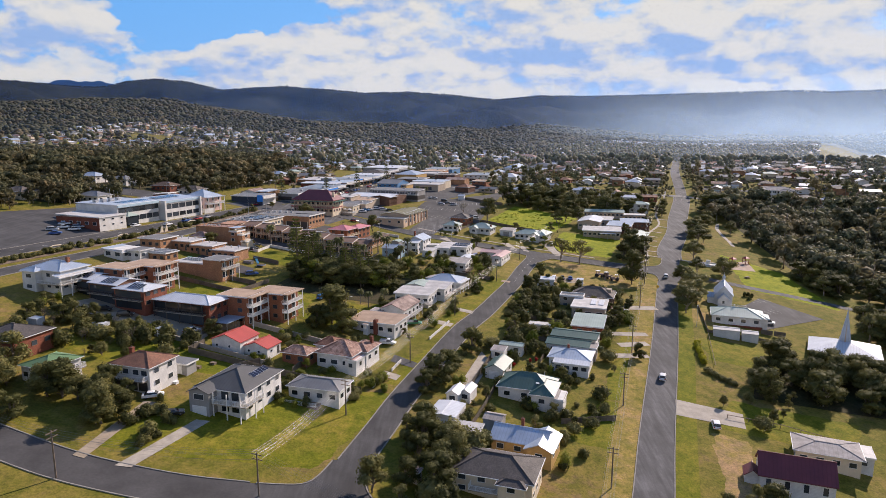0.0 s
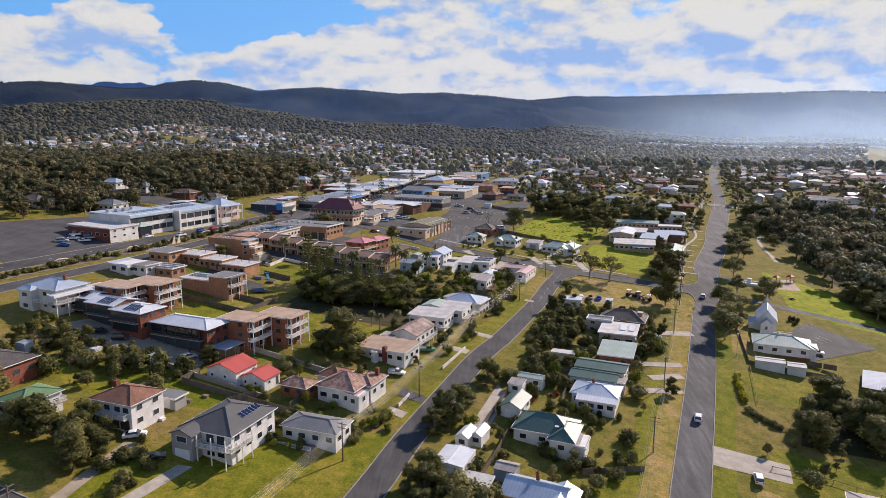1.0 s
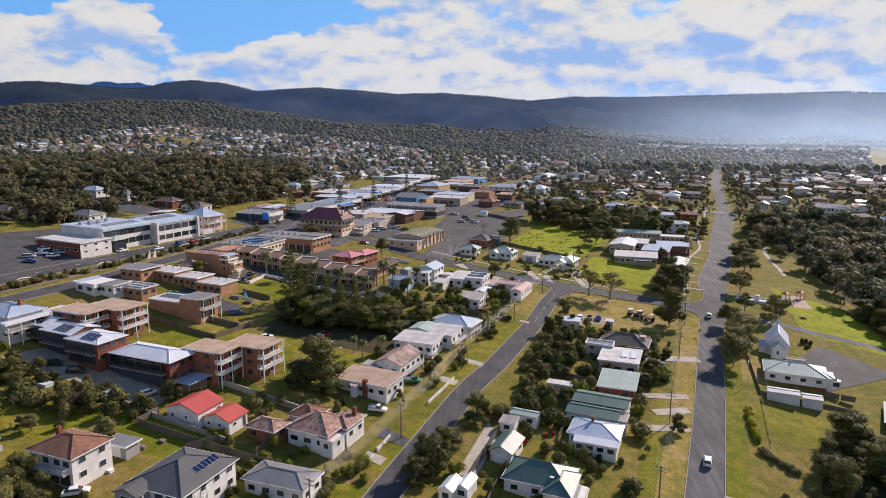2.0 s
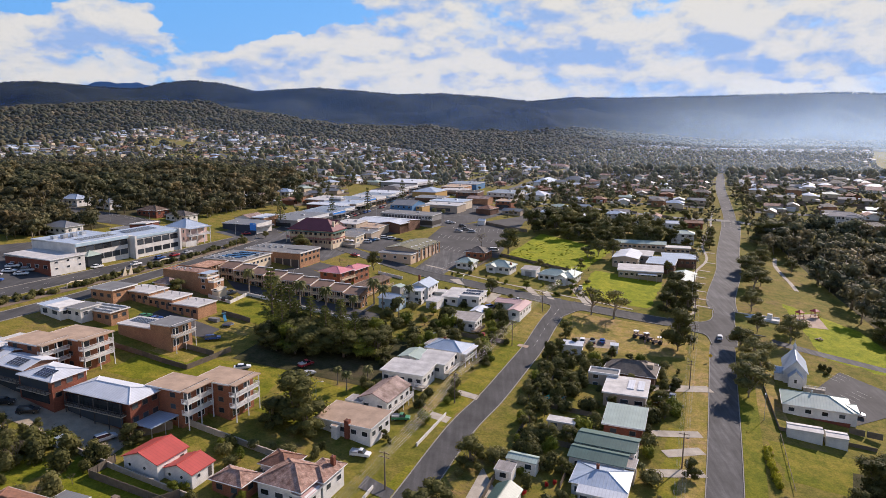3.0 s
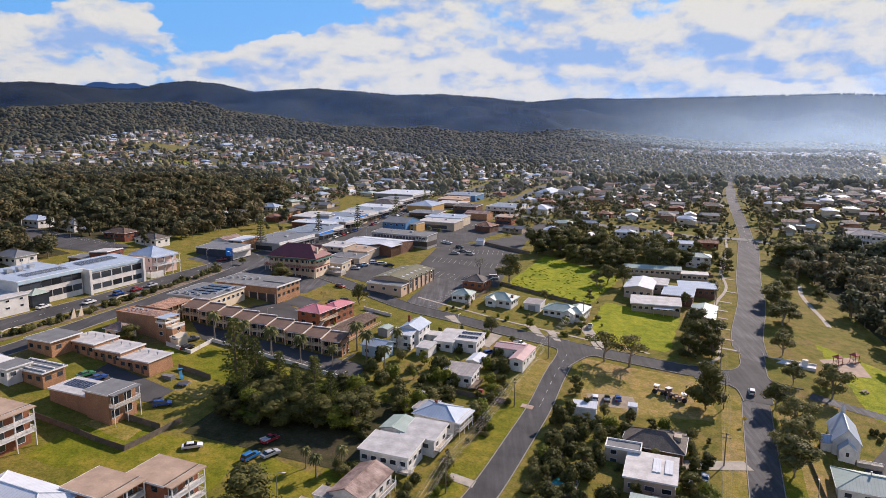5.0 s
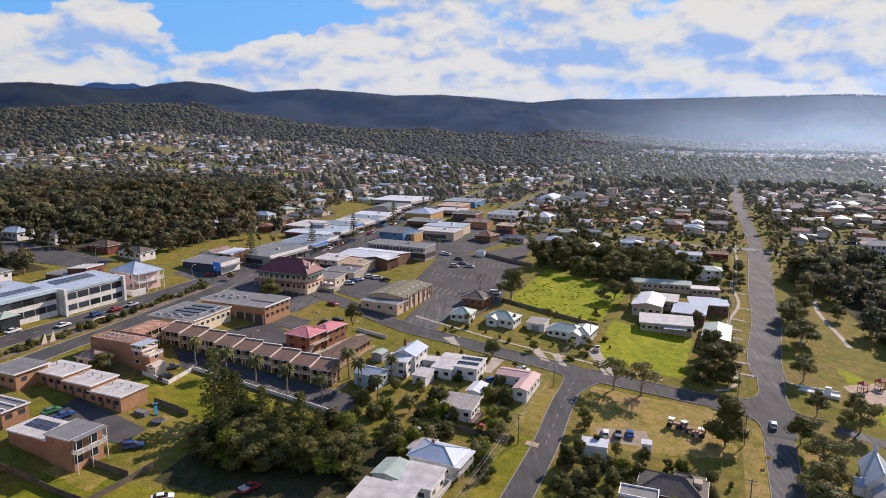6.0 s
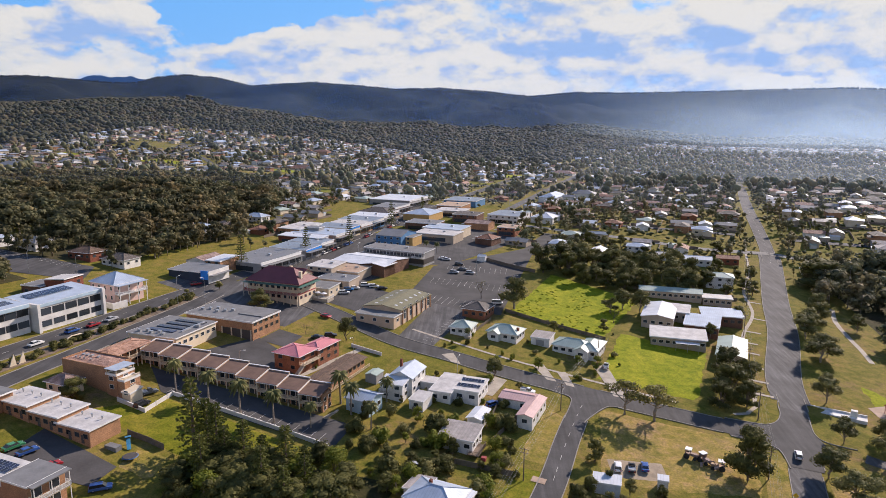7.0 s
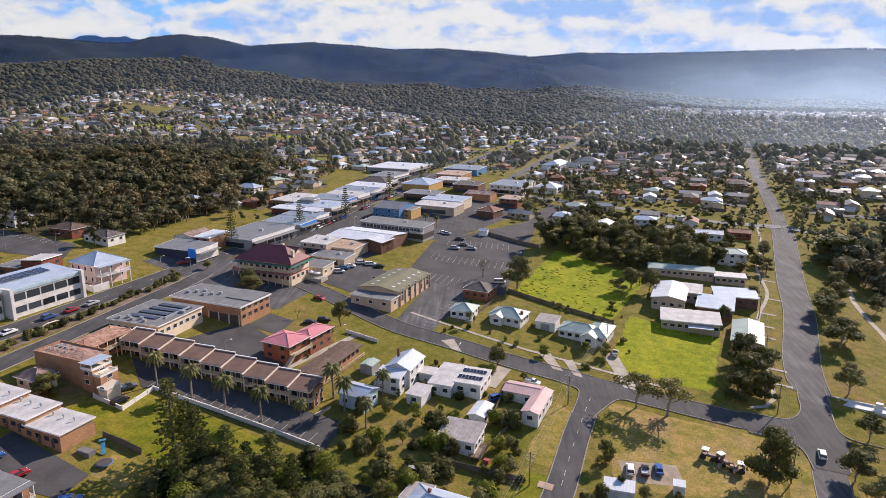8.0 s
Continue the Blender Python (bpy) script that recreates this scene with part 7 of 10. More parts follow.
part("garden_wall", boxes((-7.6, 9.6, -10.2, -9.9, -1.0, 1.5), (9.3, 9.6, -9.9, -4.0, -1.0, 1.5)), RENDER, h)
h = site("brick_office", -149.0, 344.0, -12, "red brick office with a sawtooth cream parapet", "office")
block(h, 3.4, 1.0, 9.0, 9.0, 6.0, "flat", R_FLATWHITE, REDBRICK, 5, 0.1, wins="r", fall=(0.6, 0))
block(h, -5.4, -1.0, 9.0, 9.0, 3.8, "flat", R_FLATGREY, DARKBRICK, 5, 0.2, wins="f", wall_name="low_wall")
part("plain_bars", boxes((5.0, 7.4, -3.66, -3.58, 3.4, 3.8)), SIGNWHITE, h)

# ---- shops ----
def shop(x, y, rot, L, W, hh, rm, wm, face="r", label="single-storey shop with a metal roof and street awning", roof="flat", fall=(0, 0.5), sign=SIGNWHITE, pitch=8, storeys=None):
    hh *= 0.86
    ob = site("shop", x, y, rot, label, "shop", group="shops along the main street")
    block(ob, 0, 0, L, W, hh, roof, rm, wm, pitch, 0.25, wins="f" if storeys else "", fall=fall, gap=4.0, storeys=storeys, along_x=True)
    sx = L / 2 if face == "r" else -L / 2
    s = 1 if face == "r" else -1
    a, b = sorted((sx, sx + s * 2.6))
    part("awning", boxes((a, b, -W / 2, W / 2, 2.9, 3.1)), R_GREY, ob)
    if roof == "flat":
        part("shop_front", boxes((-L * 0.42, L * 0.3, -W / 2 - 0.07, -W / 2 + 0.02, 0.3, 2.5)), GLASS, ob)
        part("air_unit", boxes((L * 0.1, L * 0.1 + 1.6, 0.5, 1.8, hh, hh + 1.3)), STEEL, ob)
        part("roof_vent", tube([(-L * 0.25, 1.0, hh), (-L * 0.25, 1.0, hh + 1.0)], [0.3, 0.3], 8), STEEL, ob)
    a, b = sorted((sx + s * 0.02, sx + s * 0.16))
    part("sign_board", boxes((a, b, -W / 2 + 0.4, W / 2 - 0.4, hh - 0.9, hh + 0.5)), sign, ob)
    n = max(1, int(W / 5))
    for i in range(n):
        q = -W / 2 + (i + 0.5) * W / n
        window(ob, sx, q, 0.3, 90 * s, W / n - 0.8, 2.3, DARKTRIM)
        post(ob, sx + s * 2.4, q, -0.8, 2.9, 0.05, STEEL)
    return ob


k = shop(-93, 417, -21, 22, 31, 4.9, R_GREY, GREYWALL, label="long grey-roofed shop beside the street corner")
panels(k, -3.0, 6.0, 4.6, 3, 0, 5, 1, 2.4, 3.3)
panels(k, -3.0, 0.0, 4.5, 3, 0, 5, 1, 2.4, 3.3)
shop(-84, 443, -20, 22, 15, 4.8, R_STEELBLUE, GREYWALL, sign=SIGNBLUE)
shop(-80, 459, -20, 21, 12, 4.9, R_STEELBLUE, TANWALL)
shop(-87, 469, -20, 28, 8, 5.0, R_WHITE, REDBRICK)
k = shop(-80, 484, -20, 30, 18, 5.2, R_ZINC, TANWALL)
block(k, -6, 2, 9, 6, 6.6, "flat", R_GREY, GREYWALL, 5, 0.2, wins="", wall_name="plant_room_wall")
shop(-96, 497, -20, 15, 24, 4.8, R_FLATWHITE, TANBRICK)
shop(-75, 503, -20, 24, 14, 5.6, R_STEELBLUE, CREAM, sign=SIGNBLUE)
shop(-70, 519, -20, 24, 15, 5.0, R_FLATWHITE, TANBRICK)
shop(-66, 536, -20, 26, 15, 5.0, R_STEELBLUE, BLUEWALL)
shop(-62, 553, -20, 26, 15, 5.2, R_WHITE, GREYWALL)
shop(-60, 574, -20, 24, 18, 5.0, R_DARK, TANBRICK, roof="hip", pitch=16)
shop(-55, 604, -20, 20, 26, 5.2, R_GREY, DARKBRICK)
shop(-54, 650, -20, 36, 36, 6.0, R_WHITE, GREYWALL, label="broad warehouse shop with a white roof")
shop(-60.5, 410.5, -20, 13, 13, 5.6, R_FLATWHITE, TANWALL, "l", "tan two-storey shop with a flat roof", storeys=2)
shop(-49, 411.5, -20, 14, 13, 4.0, R_TAN, TANWALL, "l", "low tan shop with a flat roof")
shop(-52, 395.5, -20, 16, 9, 3.8, R_GREY, TANWALL, "l", "low grey-roofed shop behind the pub")
k = shop(-43, 430, -24, 31, 23, 4.6, R_WHITE, DARKBRICK, "l", "wide supermarket with a bright white ribbed roof and dark front", roof="gable", pitch=6)
block(k, 9.0, -7.0, 13, 10, 4.2, "gable", R_WHITE, DARKBRICK, 9, 0.8, along_x=False, wins="", wall_name="entry_wall")
k = shop(-31, 450, -24, 36, 12, 6.8, R_FLATGREY, GREYWALL, "l", "long two-storey grey arcade with ribbon windows", storeys=2)
part("ribbon_window", boxes((-17.0, 17.2, -6.16, -6.05, 3.6, 5.0)), GLASS, k)
for q in range(17):
    part("mullion", boxes((-16.6 + q * 2.1, -16.45 + q * 2.1, -6.24, -6.14, 3.5, 5.1)), SIGNWHITE, k)
# dark panels imitate the shaded open level below this end
part("undercroft", boxes((8.0, 18.06, -6.12, -6.02, 0.1, 2.7), (18.0, 18.1, -6.0, 5.8, 0.1, 2.7)), DARKTRIM, k)
balcony(k, 12.0, 18.5, -8.0, -6.0, 3.3, "f", TRIM)
k = shop(-37, 489, -21, 16, 20, 6.6, R_GREY, BLUEWALL, "l", "two-storey shop with a blue painted flank and grey gable roof", roof="gable", pitch=14, storeys=2)
block(k, 9.5, 2.0, 6.0, 12.0, 4.6, "flat", R_FLATGREY, YELLOW, 5, 0.2, wins="f", wall_name="rear_wall")
shop(-13, 506, -22, 26, 15, 5.0, R_FLATWHITE, TANWALL, "l")
shop(-9, 522, -22, 26, 17, 5.6, R_ZINC, CREAM, "l")
shop(-24, 538, -20, 22, 14, 5.2, R_GREY, DARKBRICK, "l")
shop(17, 502, -30, 11, 12, 4.2, R_BROWN, DARKBRICK, "l", "brown-roofed brick house used as an office", roof="hip", pitch=22)
shop(31, 531, -25, 12, 11, 5.8, R_TAN, BRICK, "l", "orange brick two-storey office with a flat roof", storeys=2)
shop(12, 548, -22, 17, 12, 4.6, R_RUST, TANBRICK, "l", roof="gable", pitch=14)
shop(-28, 574, -20, 20, 24, 5.6, R_ZINC, YELLOW, "l", "ochre shop with a blue-grey hip roof", roof="hip", pitch=16)
shop(4, 573, -20, 18, 15, 6.2, R_DARK, DARKBRICK, "l", "dark brick two-storey offices", storeys=2)
shop(33, 577, -24, 23, 24, 6.4, R_STEELBLUE, RENDER, "l", "two-storey white offices with a pale blue roof", storeys=2)
shop(59, 579, -24, 16, 17, 4.4, R_WHITE, WHITE, "l", "white weatherboard hall with a white hip roof", roof="hip", pitch=20)
shop(-8, 626, -20, 20, 22, 5.4, R_TAN, TANBRICK, "l")
shop(0, 662, -20, 28, 24, 5.4, R_STEELBLUE, BLUEWALL, "l")
shop(-8, 598, -20, 22, 14, 4.8, R_FLATWHITE, GREYWALL, "l")
h = site("shop", -111.5, 385.5, -18, "dark blue corner shop with a bright blue sign", "shop")
block(h, 0, 0, 21, 13, 4.0, "flat", R_GREY, NAVYWALL, 5, 0.3, wins="", fall=(0, 0.6))
part("white_end", boxes((10.5, 10.9, -6.5, 6.5, -0.5, 4.6)), RENDER, h)
part("sign_panel", boxes((7.0, 10.6, -6.9, -6.62, 1.2, 5.0)), SIGNBLUE, h)
part("awning", boxes((10.5, 13.0, -6.5, 6.5, 2.8, 3.0)), R_GREY, h)
h = site("shop", -113, 403, -18, "old shop with patched rusty iron roofs", "shop")
block(h, -3, 0, 11, 13, 4.0, "gable", R_RUST, RENDER, 16, 0.3, along_x=False, wins="f")
block(h, 6.5, 0, 8, 13, 4.6, "flat", R_WHITE, TANBRICK, 5, 0.2, wins="f", wall_name="east_wall", fall=(0, 0.5))
for x, y, rm, wm, lb in ((-166, 394, R_DARKBROWN, REDBRICK, "brick house with a brown tiled roof beside the car park"), (-148.5, 390, R_SLATE, RENDER, "pale house with a grey tiled roof beside the car park"), (-194, 399, R_GREY, WHITE, "white house with a grey roof among trees"), (-211, 397, R_ZINC, WHITE, "white house with a pale roof below the wood"), (-146, 472, R_ZINC, WHITE, "white house with a pale roof at the wood edge"), (-136.5, 485, R_TAN, CREAM, "cream house with a tan roof at the wood edge"), (-131, 522, R_ZINC, WHITE, "small pale house at the wood edge"), (-205, 318, R_SLATE, CREAM, "cream house with a grey tiled roof among trees"), (-176.5, 332, R_GREY, WHITE, "white house with a grey roof at the car park edge")):
    simple("house", x, y, -18, 14, 10, 3.4, "hip", rm, wm, lb, pitch=22, wins="fr")

for fx, fy, fl, fw in ((-408, 975, 62, 34), (-381, 815, 46, 30), (-351, 1140, 70, 36), (-240, 931, 60, 30), (-357, 622, 16, 34), (-550, 994, 50, 30), (-105, 1068, 64, 36), (66, 950, 52, 44), (-134, 716, 44, 26), (14, 850, 44, 24), (330, 700, 40, 26), (250, 930, 46, 30)):
    c, e = Vector((math.cos(radians(-20)), math.sin(radians(-20)))), Vector((math.sin(radians(20)), math.cos(radians(20))))
    o = Vector((fx, fy))
    quad = [tuple(o - c * fl / 2 - e * fw / 2), tuple(o + c * fl / 2 - e * fw / 2), tuple(o + c * fl / 2 + e * fw / 2), tuple(o - c * fl / 2 + e * fw / 2)]
    PAVED.append(quad)
    patch("lawn", FIELD if fl > 45 else LAWN, quad, 0.35, "open green field between suburban houses", "grass", cell=8.0)
for x, y, L, W, hh, st, rm, wm, lb in ((131, 470, 15, 9, 3.4, 1, R_WHITE, WHITE, "white weatherboard house with a pale roof among trees"), (129, 431, 13, 10, 5.6, 2, R_SAGE, WHITE, "two-storey white house with a green roof behind the school"), (102, 486, 12, 10, 5.6, 2, R_ZINC, WHITE, "two-storey white house with a pale blue roof"), (113, 479, 8, 7, 3.0, 1, R_FLATWHITE, WHITE, "small white flat-roofed house among trees"), (86, 527, 16, 8, 3.2, 1, R_STEELBLUE, CREAM, "low house with a blue-grey roof"), (149, 475, 12, 9, 3.2, 1, R_BROWN, REDBRICK, "red brick house with a brown tiled roof beside the road")):
    simple("house", x, y, -16, L, W, hh, "gable" if st == 1 else "hip", rm, wm, lb, pitch=16, wins="fr", storeys=st)
simple("shelter", 188, 463, -18, 9, 7, 2.8, "hip", R_SAGE, CREAM, "open park shelter with a pale green hip roof", "shelter", pitch=16, wins="")
h = site("house", 251, 492, -20, "large two-storey white house with verandahs and grey hip roof")
block(h, 0, 0, 21, 12, 6.4, "hip", R_FIBRO, RENDER, 20, 0.6, wins="fr", storeys=2, gap=3.0, ww=1.9, wh=1.6)
block(h, 4.5, -6.4, 8.0, 4.0, 6.2, "hip", R_FIBRO, RENDER, 24, 0.5, wins="fr", storeys=2, wall_name="bay_wall", gap=2.4)
balcony(h, -10.4, 0.2, -8.0, -6.0, 3.2, "f", TRIM, slab=TRIM)
for q in (-10.2, -6.8, -3.4, 0.0):
    post(h, q, -7.9, -2.0, 6.2, 0.16)
h = simple("house", 196, 470, -20, 13, 9, 3.2, "hip", R_GREY, CREAM, "cream cottage with a grey metal hip roof beside the road", pitch=18, wins="fr")

# ---- planting ----
def in_quad(x, y, q):
    s = [(q[(i + 1) % 4][0] - q[i][0]) * (y - q[i][1]) - (q[(i + 1) % 4][1] - q[i][1]) * (x - q[i][0]) for i in range(4)]
    return all(v >= 0 for v in s) or all(v <= 0 for v in s)


def inside(x, y, poly):
    hit = False
    for i in range(len(poly)):
        (x0, y0), (x1, y1) = poly[i - 1], poly[i]
        if (y0 > y) != (y1 > y) and x < (x1 - x0) * (y - y0) / (y1 - y0) + x0:
            hit = not hit
    return hit


def is_free(x, y, gap=1.2):
    for inv, ox, oy, a, b in FOOTPRINTS:
        p = inv @ Vector((x, y, 0))
        if abs(p.x - ox) < a + gap and abs(p.y - oy) < b + gap:
            return False
    for q in PAVED:
        if in_quad(x, y, q):
            return False
    for line, half in ROADS:
        for px, py in line:
            if (px - x) ** 2 + (py - y) ** 2 < (half + gap) ** 2 + 4:
                return False
    return True


ROADS.append(([(p.x - 7.2, p.y + 2.6) for p in bend(MAIN[1:7], 4.0)], 4.6))
g = random.Random(21)


def garden(corners, n, kinds, lo, hi, gap=1.2, wide=(0.8, 1.3)):
    """Scatters plants of the given kinds and heights over the free ground of a quarter."""
    a, b, c, d = corners
    made = tries = 0
    while made < n and tries < n * 12:
        tries += 1
        s, t = g.random(), g.random()
        x = (a[0] * (1 - s) + b[0] * s) * (1 - t) + (d[0] * (1 - s) + c[0] * s) * t
        y = (a[1] * (1 - s) + b[1] * s) * (1 - t) + (d[1] * (1 - s) + c[1] * s) * t
        if is_free(x, y, gap):
            tree(g.choice(kinds), x, y, g.uniform(lo, hi), g.uniform(*wide))
            made += 1


# trees that stand out, one by one
for kind, x, y, hh, w in (("gum", 121.5, 313, 10, 1.3), ("gum", 136, 346, 11, 1.5), ("gum", 141.5, 352, 9, 1.3), ("gum", 141, 368, 10, 1.4), ("gum", 147, 378, 10, 1.5), ("gum", 157, 391, 9, 1.4), ("gum", 163.5, 404, 9, 1.3), ("dark", 184, 441, 15, 2.0), ("gum", 178, 424, 10, 1.4), ("gum", 170, 384, 8, 1.3), ("gum", 114, 288.5, 8, 1.3), ("gum", 122.5, 280.5, 11, 1.1), ("gum", 101, 259, 10, 1.25), ("gum", 99, 249, 9, 1.15), ("gum", 89.5, 234, 11, 1.5), ("gum", 93.5, 246, 9, 1.3), 
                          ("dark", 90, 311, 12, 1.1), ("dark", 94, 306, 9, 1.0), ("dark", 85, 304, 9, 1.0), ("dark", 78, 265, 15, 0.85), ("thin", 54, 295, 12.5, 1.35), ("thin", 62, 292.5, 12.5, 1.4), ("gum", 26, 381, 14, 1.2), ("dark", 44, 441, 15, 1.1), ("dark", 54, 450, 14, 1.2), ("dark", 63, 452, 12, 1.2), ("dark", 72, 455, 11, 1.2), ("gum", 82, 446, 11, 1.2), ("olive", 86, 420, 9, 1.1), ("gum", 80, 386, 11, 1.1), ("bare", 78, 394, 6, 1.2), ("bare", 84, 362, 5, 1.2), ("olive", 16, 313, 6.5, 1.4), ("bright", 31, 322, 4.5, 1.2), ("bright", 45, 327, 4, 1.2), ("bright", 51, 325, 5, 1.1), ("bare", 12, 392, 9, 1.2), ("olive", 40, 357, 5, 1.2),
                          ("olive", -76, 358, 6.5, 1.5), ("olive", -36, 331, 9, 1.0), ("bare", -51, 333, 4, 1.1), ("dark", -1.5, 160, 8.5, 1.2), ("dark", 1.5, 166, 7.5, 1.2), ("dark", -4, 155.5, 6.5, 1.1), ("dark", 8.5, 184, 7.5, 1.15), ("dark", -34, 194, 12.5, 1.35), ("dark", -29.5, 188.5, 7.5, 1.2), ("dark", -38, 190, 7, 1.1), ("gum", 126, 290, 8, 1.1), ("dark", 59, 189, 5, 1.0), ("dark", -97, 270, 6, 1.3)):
    tree(kind, x, y, hh, w)
for kind, x, y, hh, w in (("olive", -73.5, 352, 6.5, 1.8), ("gum", 100.5, 270, 9, 1.4), ("dark", 80, 416, 9, 1.2), ("gum", 73, 388, 10, 1.3), ("gum", 67, 384, 7, 1.2), ("dark", 90, 421, 10, 1.2), ("dark", 101, 417, 9, 1.2), ("dark", 121, 428, 9, 1.3), ("gum", 112, 424, 9, 1.3), ("dark", 128, 440, 8, 1.1), ("gum", 101, 360.5, 7, 0.9), ("dark", 95, 326, 11, 1.2), ("dark", 100, 322, 9, 1.2), ("bare", 66, 372, 7, 1.1), ("dark", 121, 385, 6, 1.2), ("olive", 60, 362, 5, 1.1)):
    tree(kind, x, y, hh, w)
# palms before the motel and by the houses
for x, y, hh in ((-74.6, 281.2, 11), (-63.8, 277.5, 10.5), (-53.3, 273.1, 11.5), (-43.5, 270.7, 11), (-33.6, 270.3, 8.5), (-28.6, 285, 11.5), (-16, 289, 9), (-24.6, 279.5, 11), (-18, 273, 9), (7, 340, 6.5), (-12, 467, 8), (-18, 470, 8), (47, 187, 4.5), (43, 186, 4), (-25, 213, 6.5), (-20, 217, 7), (-28, 216, 6), (13, 280, 5)):
    tree("palm", x, y, hh, g.uniform(0.9, 1.1))
# tall pines along the shops and before the motel
for x, y, hh, w in ((-99, 404, 17, 0.75), (-78, 440, 16, 0.7), (-62, 474, 17, 0.7), (-46, 535, 17, 0.75), (-30, 590, 14, 0.75), (-57, 252.4, 19.5, 0.95), (-53.4, 252, 15, 0.95), (-50, 249, 15.8, 1.05), (-47, 246, 12, 1.15), (-43, 247, 13.5, 1.15), (-38, 245, 11.6, 1.15), (-33, 246, 14, 1.15), (-28, 243, 11.5, 1.15), (-50, 240, 13, 1.15), (-36, 238, 13.5, 1.15), (-30, 234, 12, 1.15)):
    tree("pine", x, y, hh, w)
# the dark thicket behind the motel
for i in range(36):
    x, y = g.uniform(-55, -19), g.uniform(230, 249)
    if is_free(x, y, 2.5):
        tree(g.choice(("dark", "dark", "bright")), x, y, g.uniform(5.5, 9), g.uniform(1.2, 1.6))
for x, y in ((-104, 356), (-97, 371)):
    tree("olive", x, y, 4, 1.2)

garden(((-112, 124), (-70, 119), (-66, 136), (-112, 148)), 34, ("dark", "dark", "olive", "olive"), 5, 9, 0.6, (1.0, 1.4))
garden(((-70, 117), (-58, 117), (-56, 132), (-66, 140)), 12, ("shrub_olive", "shrub", "shrub_olive"), 2.0, 3.6, 0.2)
garden(((-112, 156), (-66, 150), (-62, 178), (-112, 178)), 66, ("shrub", "olive", "shrub_olive", "dark", "shrub_olive", "bare"), 2.2, 6.0, 0.6)
garden(((-36, 134), (-14, 152), (-10, 166), (-48, 158)), 34, ("shrub_olive", "shrub", "shrub_bright"), 1.5, 3.0, 0.3)
garden(((-50, 160), (-16, 160), (-8, 186), (-44, 182)), 20, ("shrub", "shrub_olive", "shrub_bright", "bright"), 1.4, 3.6, 0.3)
garden(((-16, 108), (2, 104), (6, 134), (-8, 138)), 22, ("dark", "olive", "shrub_olive"), 4.5, 8.5, 0.6, (0.9, 1.2))
garden(((-4, 136), (44, 120), (62, 180), (8, 192)), 60, ("shrub", "shrub_olive", "shrub_bright", "shrub", "olive"), 1.3, 4.2, 0.3)
garden(((14, 184), (62, 184), (80, 250), (34, 258)), 95, ("shrub", "shrub_olive", "shrub_bright", "dark", "dark", "olive"), 1.6, 5.2, 0.4)
garden(((16, 190), (28, 186), (42, 250), (34, 256)), 34, ("dark", "shrub", "olive", "shrub"), 2.6, 5.2, 0.4)
garden(((-36, 186), (-6, 190), (16, 246), (-16, 248)), 40, ("shrub", "shrub_olive", "dark", "shrub_bright"), 1.3, 3.8, 0.4)
garden(((-32, 248), (16, 244), (28, 286), (-24, 280)), 66, ("dark", "dark", "shrub", "shrub_olive", "shrub_bright", "bright"), 2.2, 6.0, 0.4)
garden(((-18, 284), (20, 278), (24, 310), (-12, 312)), 26, ("shrub", "shrub_bright", "olive"), 1.4, 3.4, 0.3)
garden(((-2, 330), (60, 308), (64, 360), (4, 384)), 34, ("shrub", "shrub_bright", "shrub_olive"), 0.9, 2.2, 0.2)
garden(((-52, 296), (-38, 290), (-32, 312), (-44, 322)), 8, ("shrub_bright",), 1.0, 1.4, 0.1, (0.7, 0.8))
garden(((62, 140), (86, 156), (104, 176), (76, 168)), 12, ("olive", "shrub_olive"), 2.4, 4.2, 0.5)
garden(((84, 168), (126, 158), (146, 180), (100, 196)), 52, ("dark", "dark", "gum", "olive"), 6, 10, 1.0, (1.0, 1.4))
garden(((50, 104), (66, 112), (70, 134), (52, 128)), 10, ("olive", "dark"), 3.5, 6.5, 0.6)
garden(((146, 214), (190, 196), (200, 236), (150, 234)), 28, ("dark", "gum"), 7, 12, 1.0, (1.0, 1.5))
garden(((160, 252), (196, 236), (176, 300), (162, 298)), 26, ("dark", "gum", "dark"), 7, 11, 1.0, (1.0, 1.4))
garden(((112, 244), (124, 262), (128, 258), (118, 240)), 4, ("shrub",), 1.4, 2.4, 0.1)
garden(((-118, 178), (-66, 168), (-64, 178), (-112, 190)), 20, ("shrub_bright", "shrub", "olive"), 2.6, 4.6, 0.2)
garden(((58, 418), (112, 412), (128, 448), (54, 468)), 30, ("dark", "gum", "gum", "olive"), 7, 13, 1.5, (1.0, 1.3))
garden(((116, 408), (138, 404), (156, 446), (128, 456)), 12, ("dark", "olive", "bare"), 5, 9, 1.5, (1.0, 1.3))
garden(((60, 470), (130, 456), (158, 490), (70, 520)), 26, ("olive", "gum", "shrub_olive", "dark"), 3.5, 9, 1.5, (0.9, 1.2))
for x, y, hh in ((66, 452, 15), (80, 444, 16), (96, 440, 14), (112, 452, 13)):
    tree("gum", x, y, hh, 1.15)
# hedge and golden bush by the road, red flowers in a garden
for k in range(9):
    tree("shrub_yellow", 78.4 + k * 0.5, 189 + k * 1.9, 2.2, 1.1)
for k in range(6):
    tree("shrub_olive", 77.5 + k * 0.9, 183 - k * 1.5, 1.8, 1.5)
for x, y in ((25, 180), (27, 181), (20, 176)):
    tree("shrub_red", x, y, 1.3, 0.8)
# clipped round bushes in a row behind the blue-roofed house
for k in range(8):
    tree("shrub_olive", 27.5 + k * 1.23, 176.5 + k * -1.27, 2.3, 0.8)
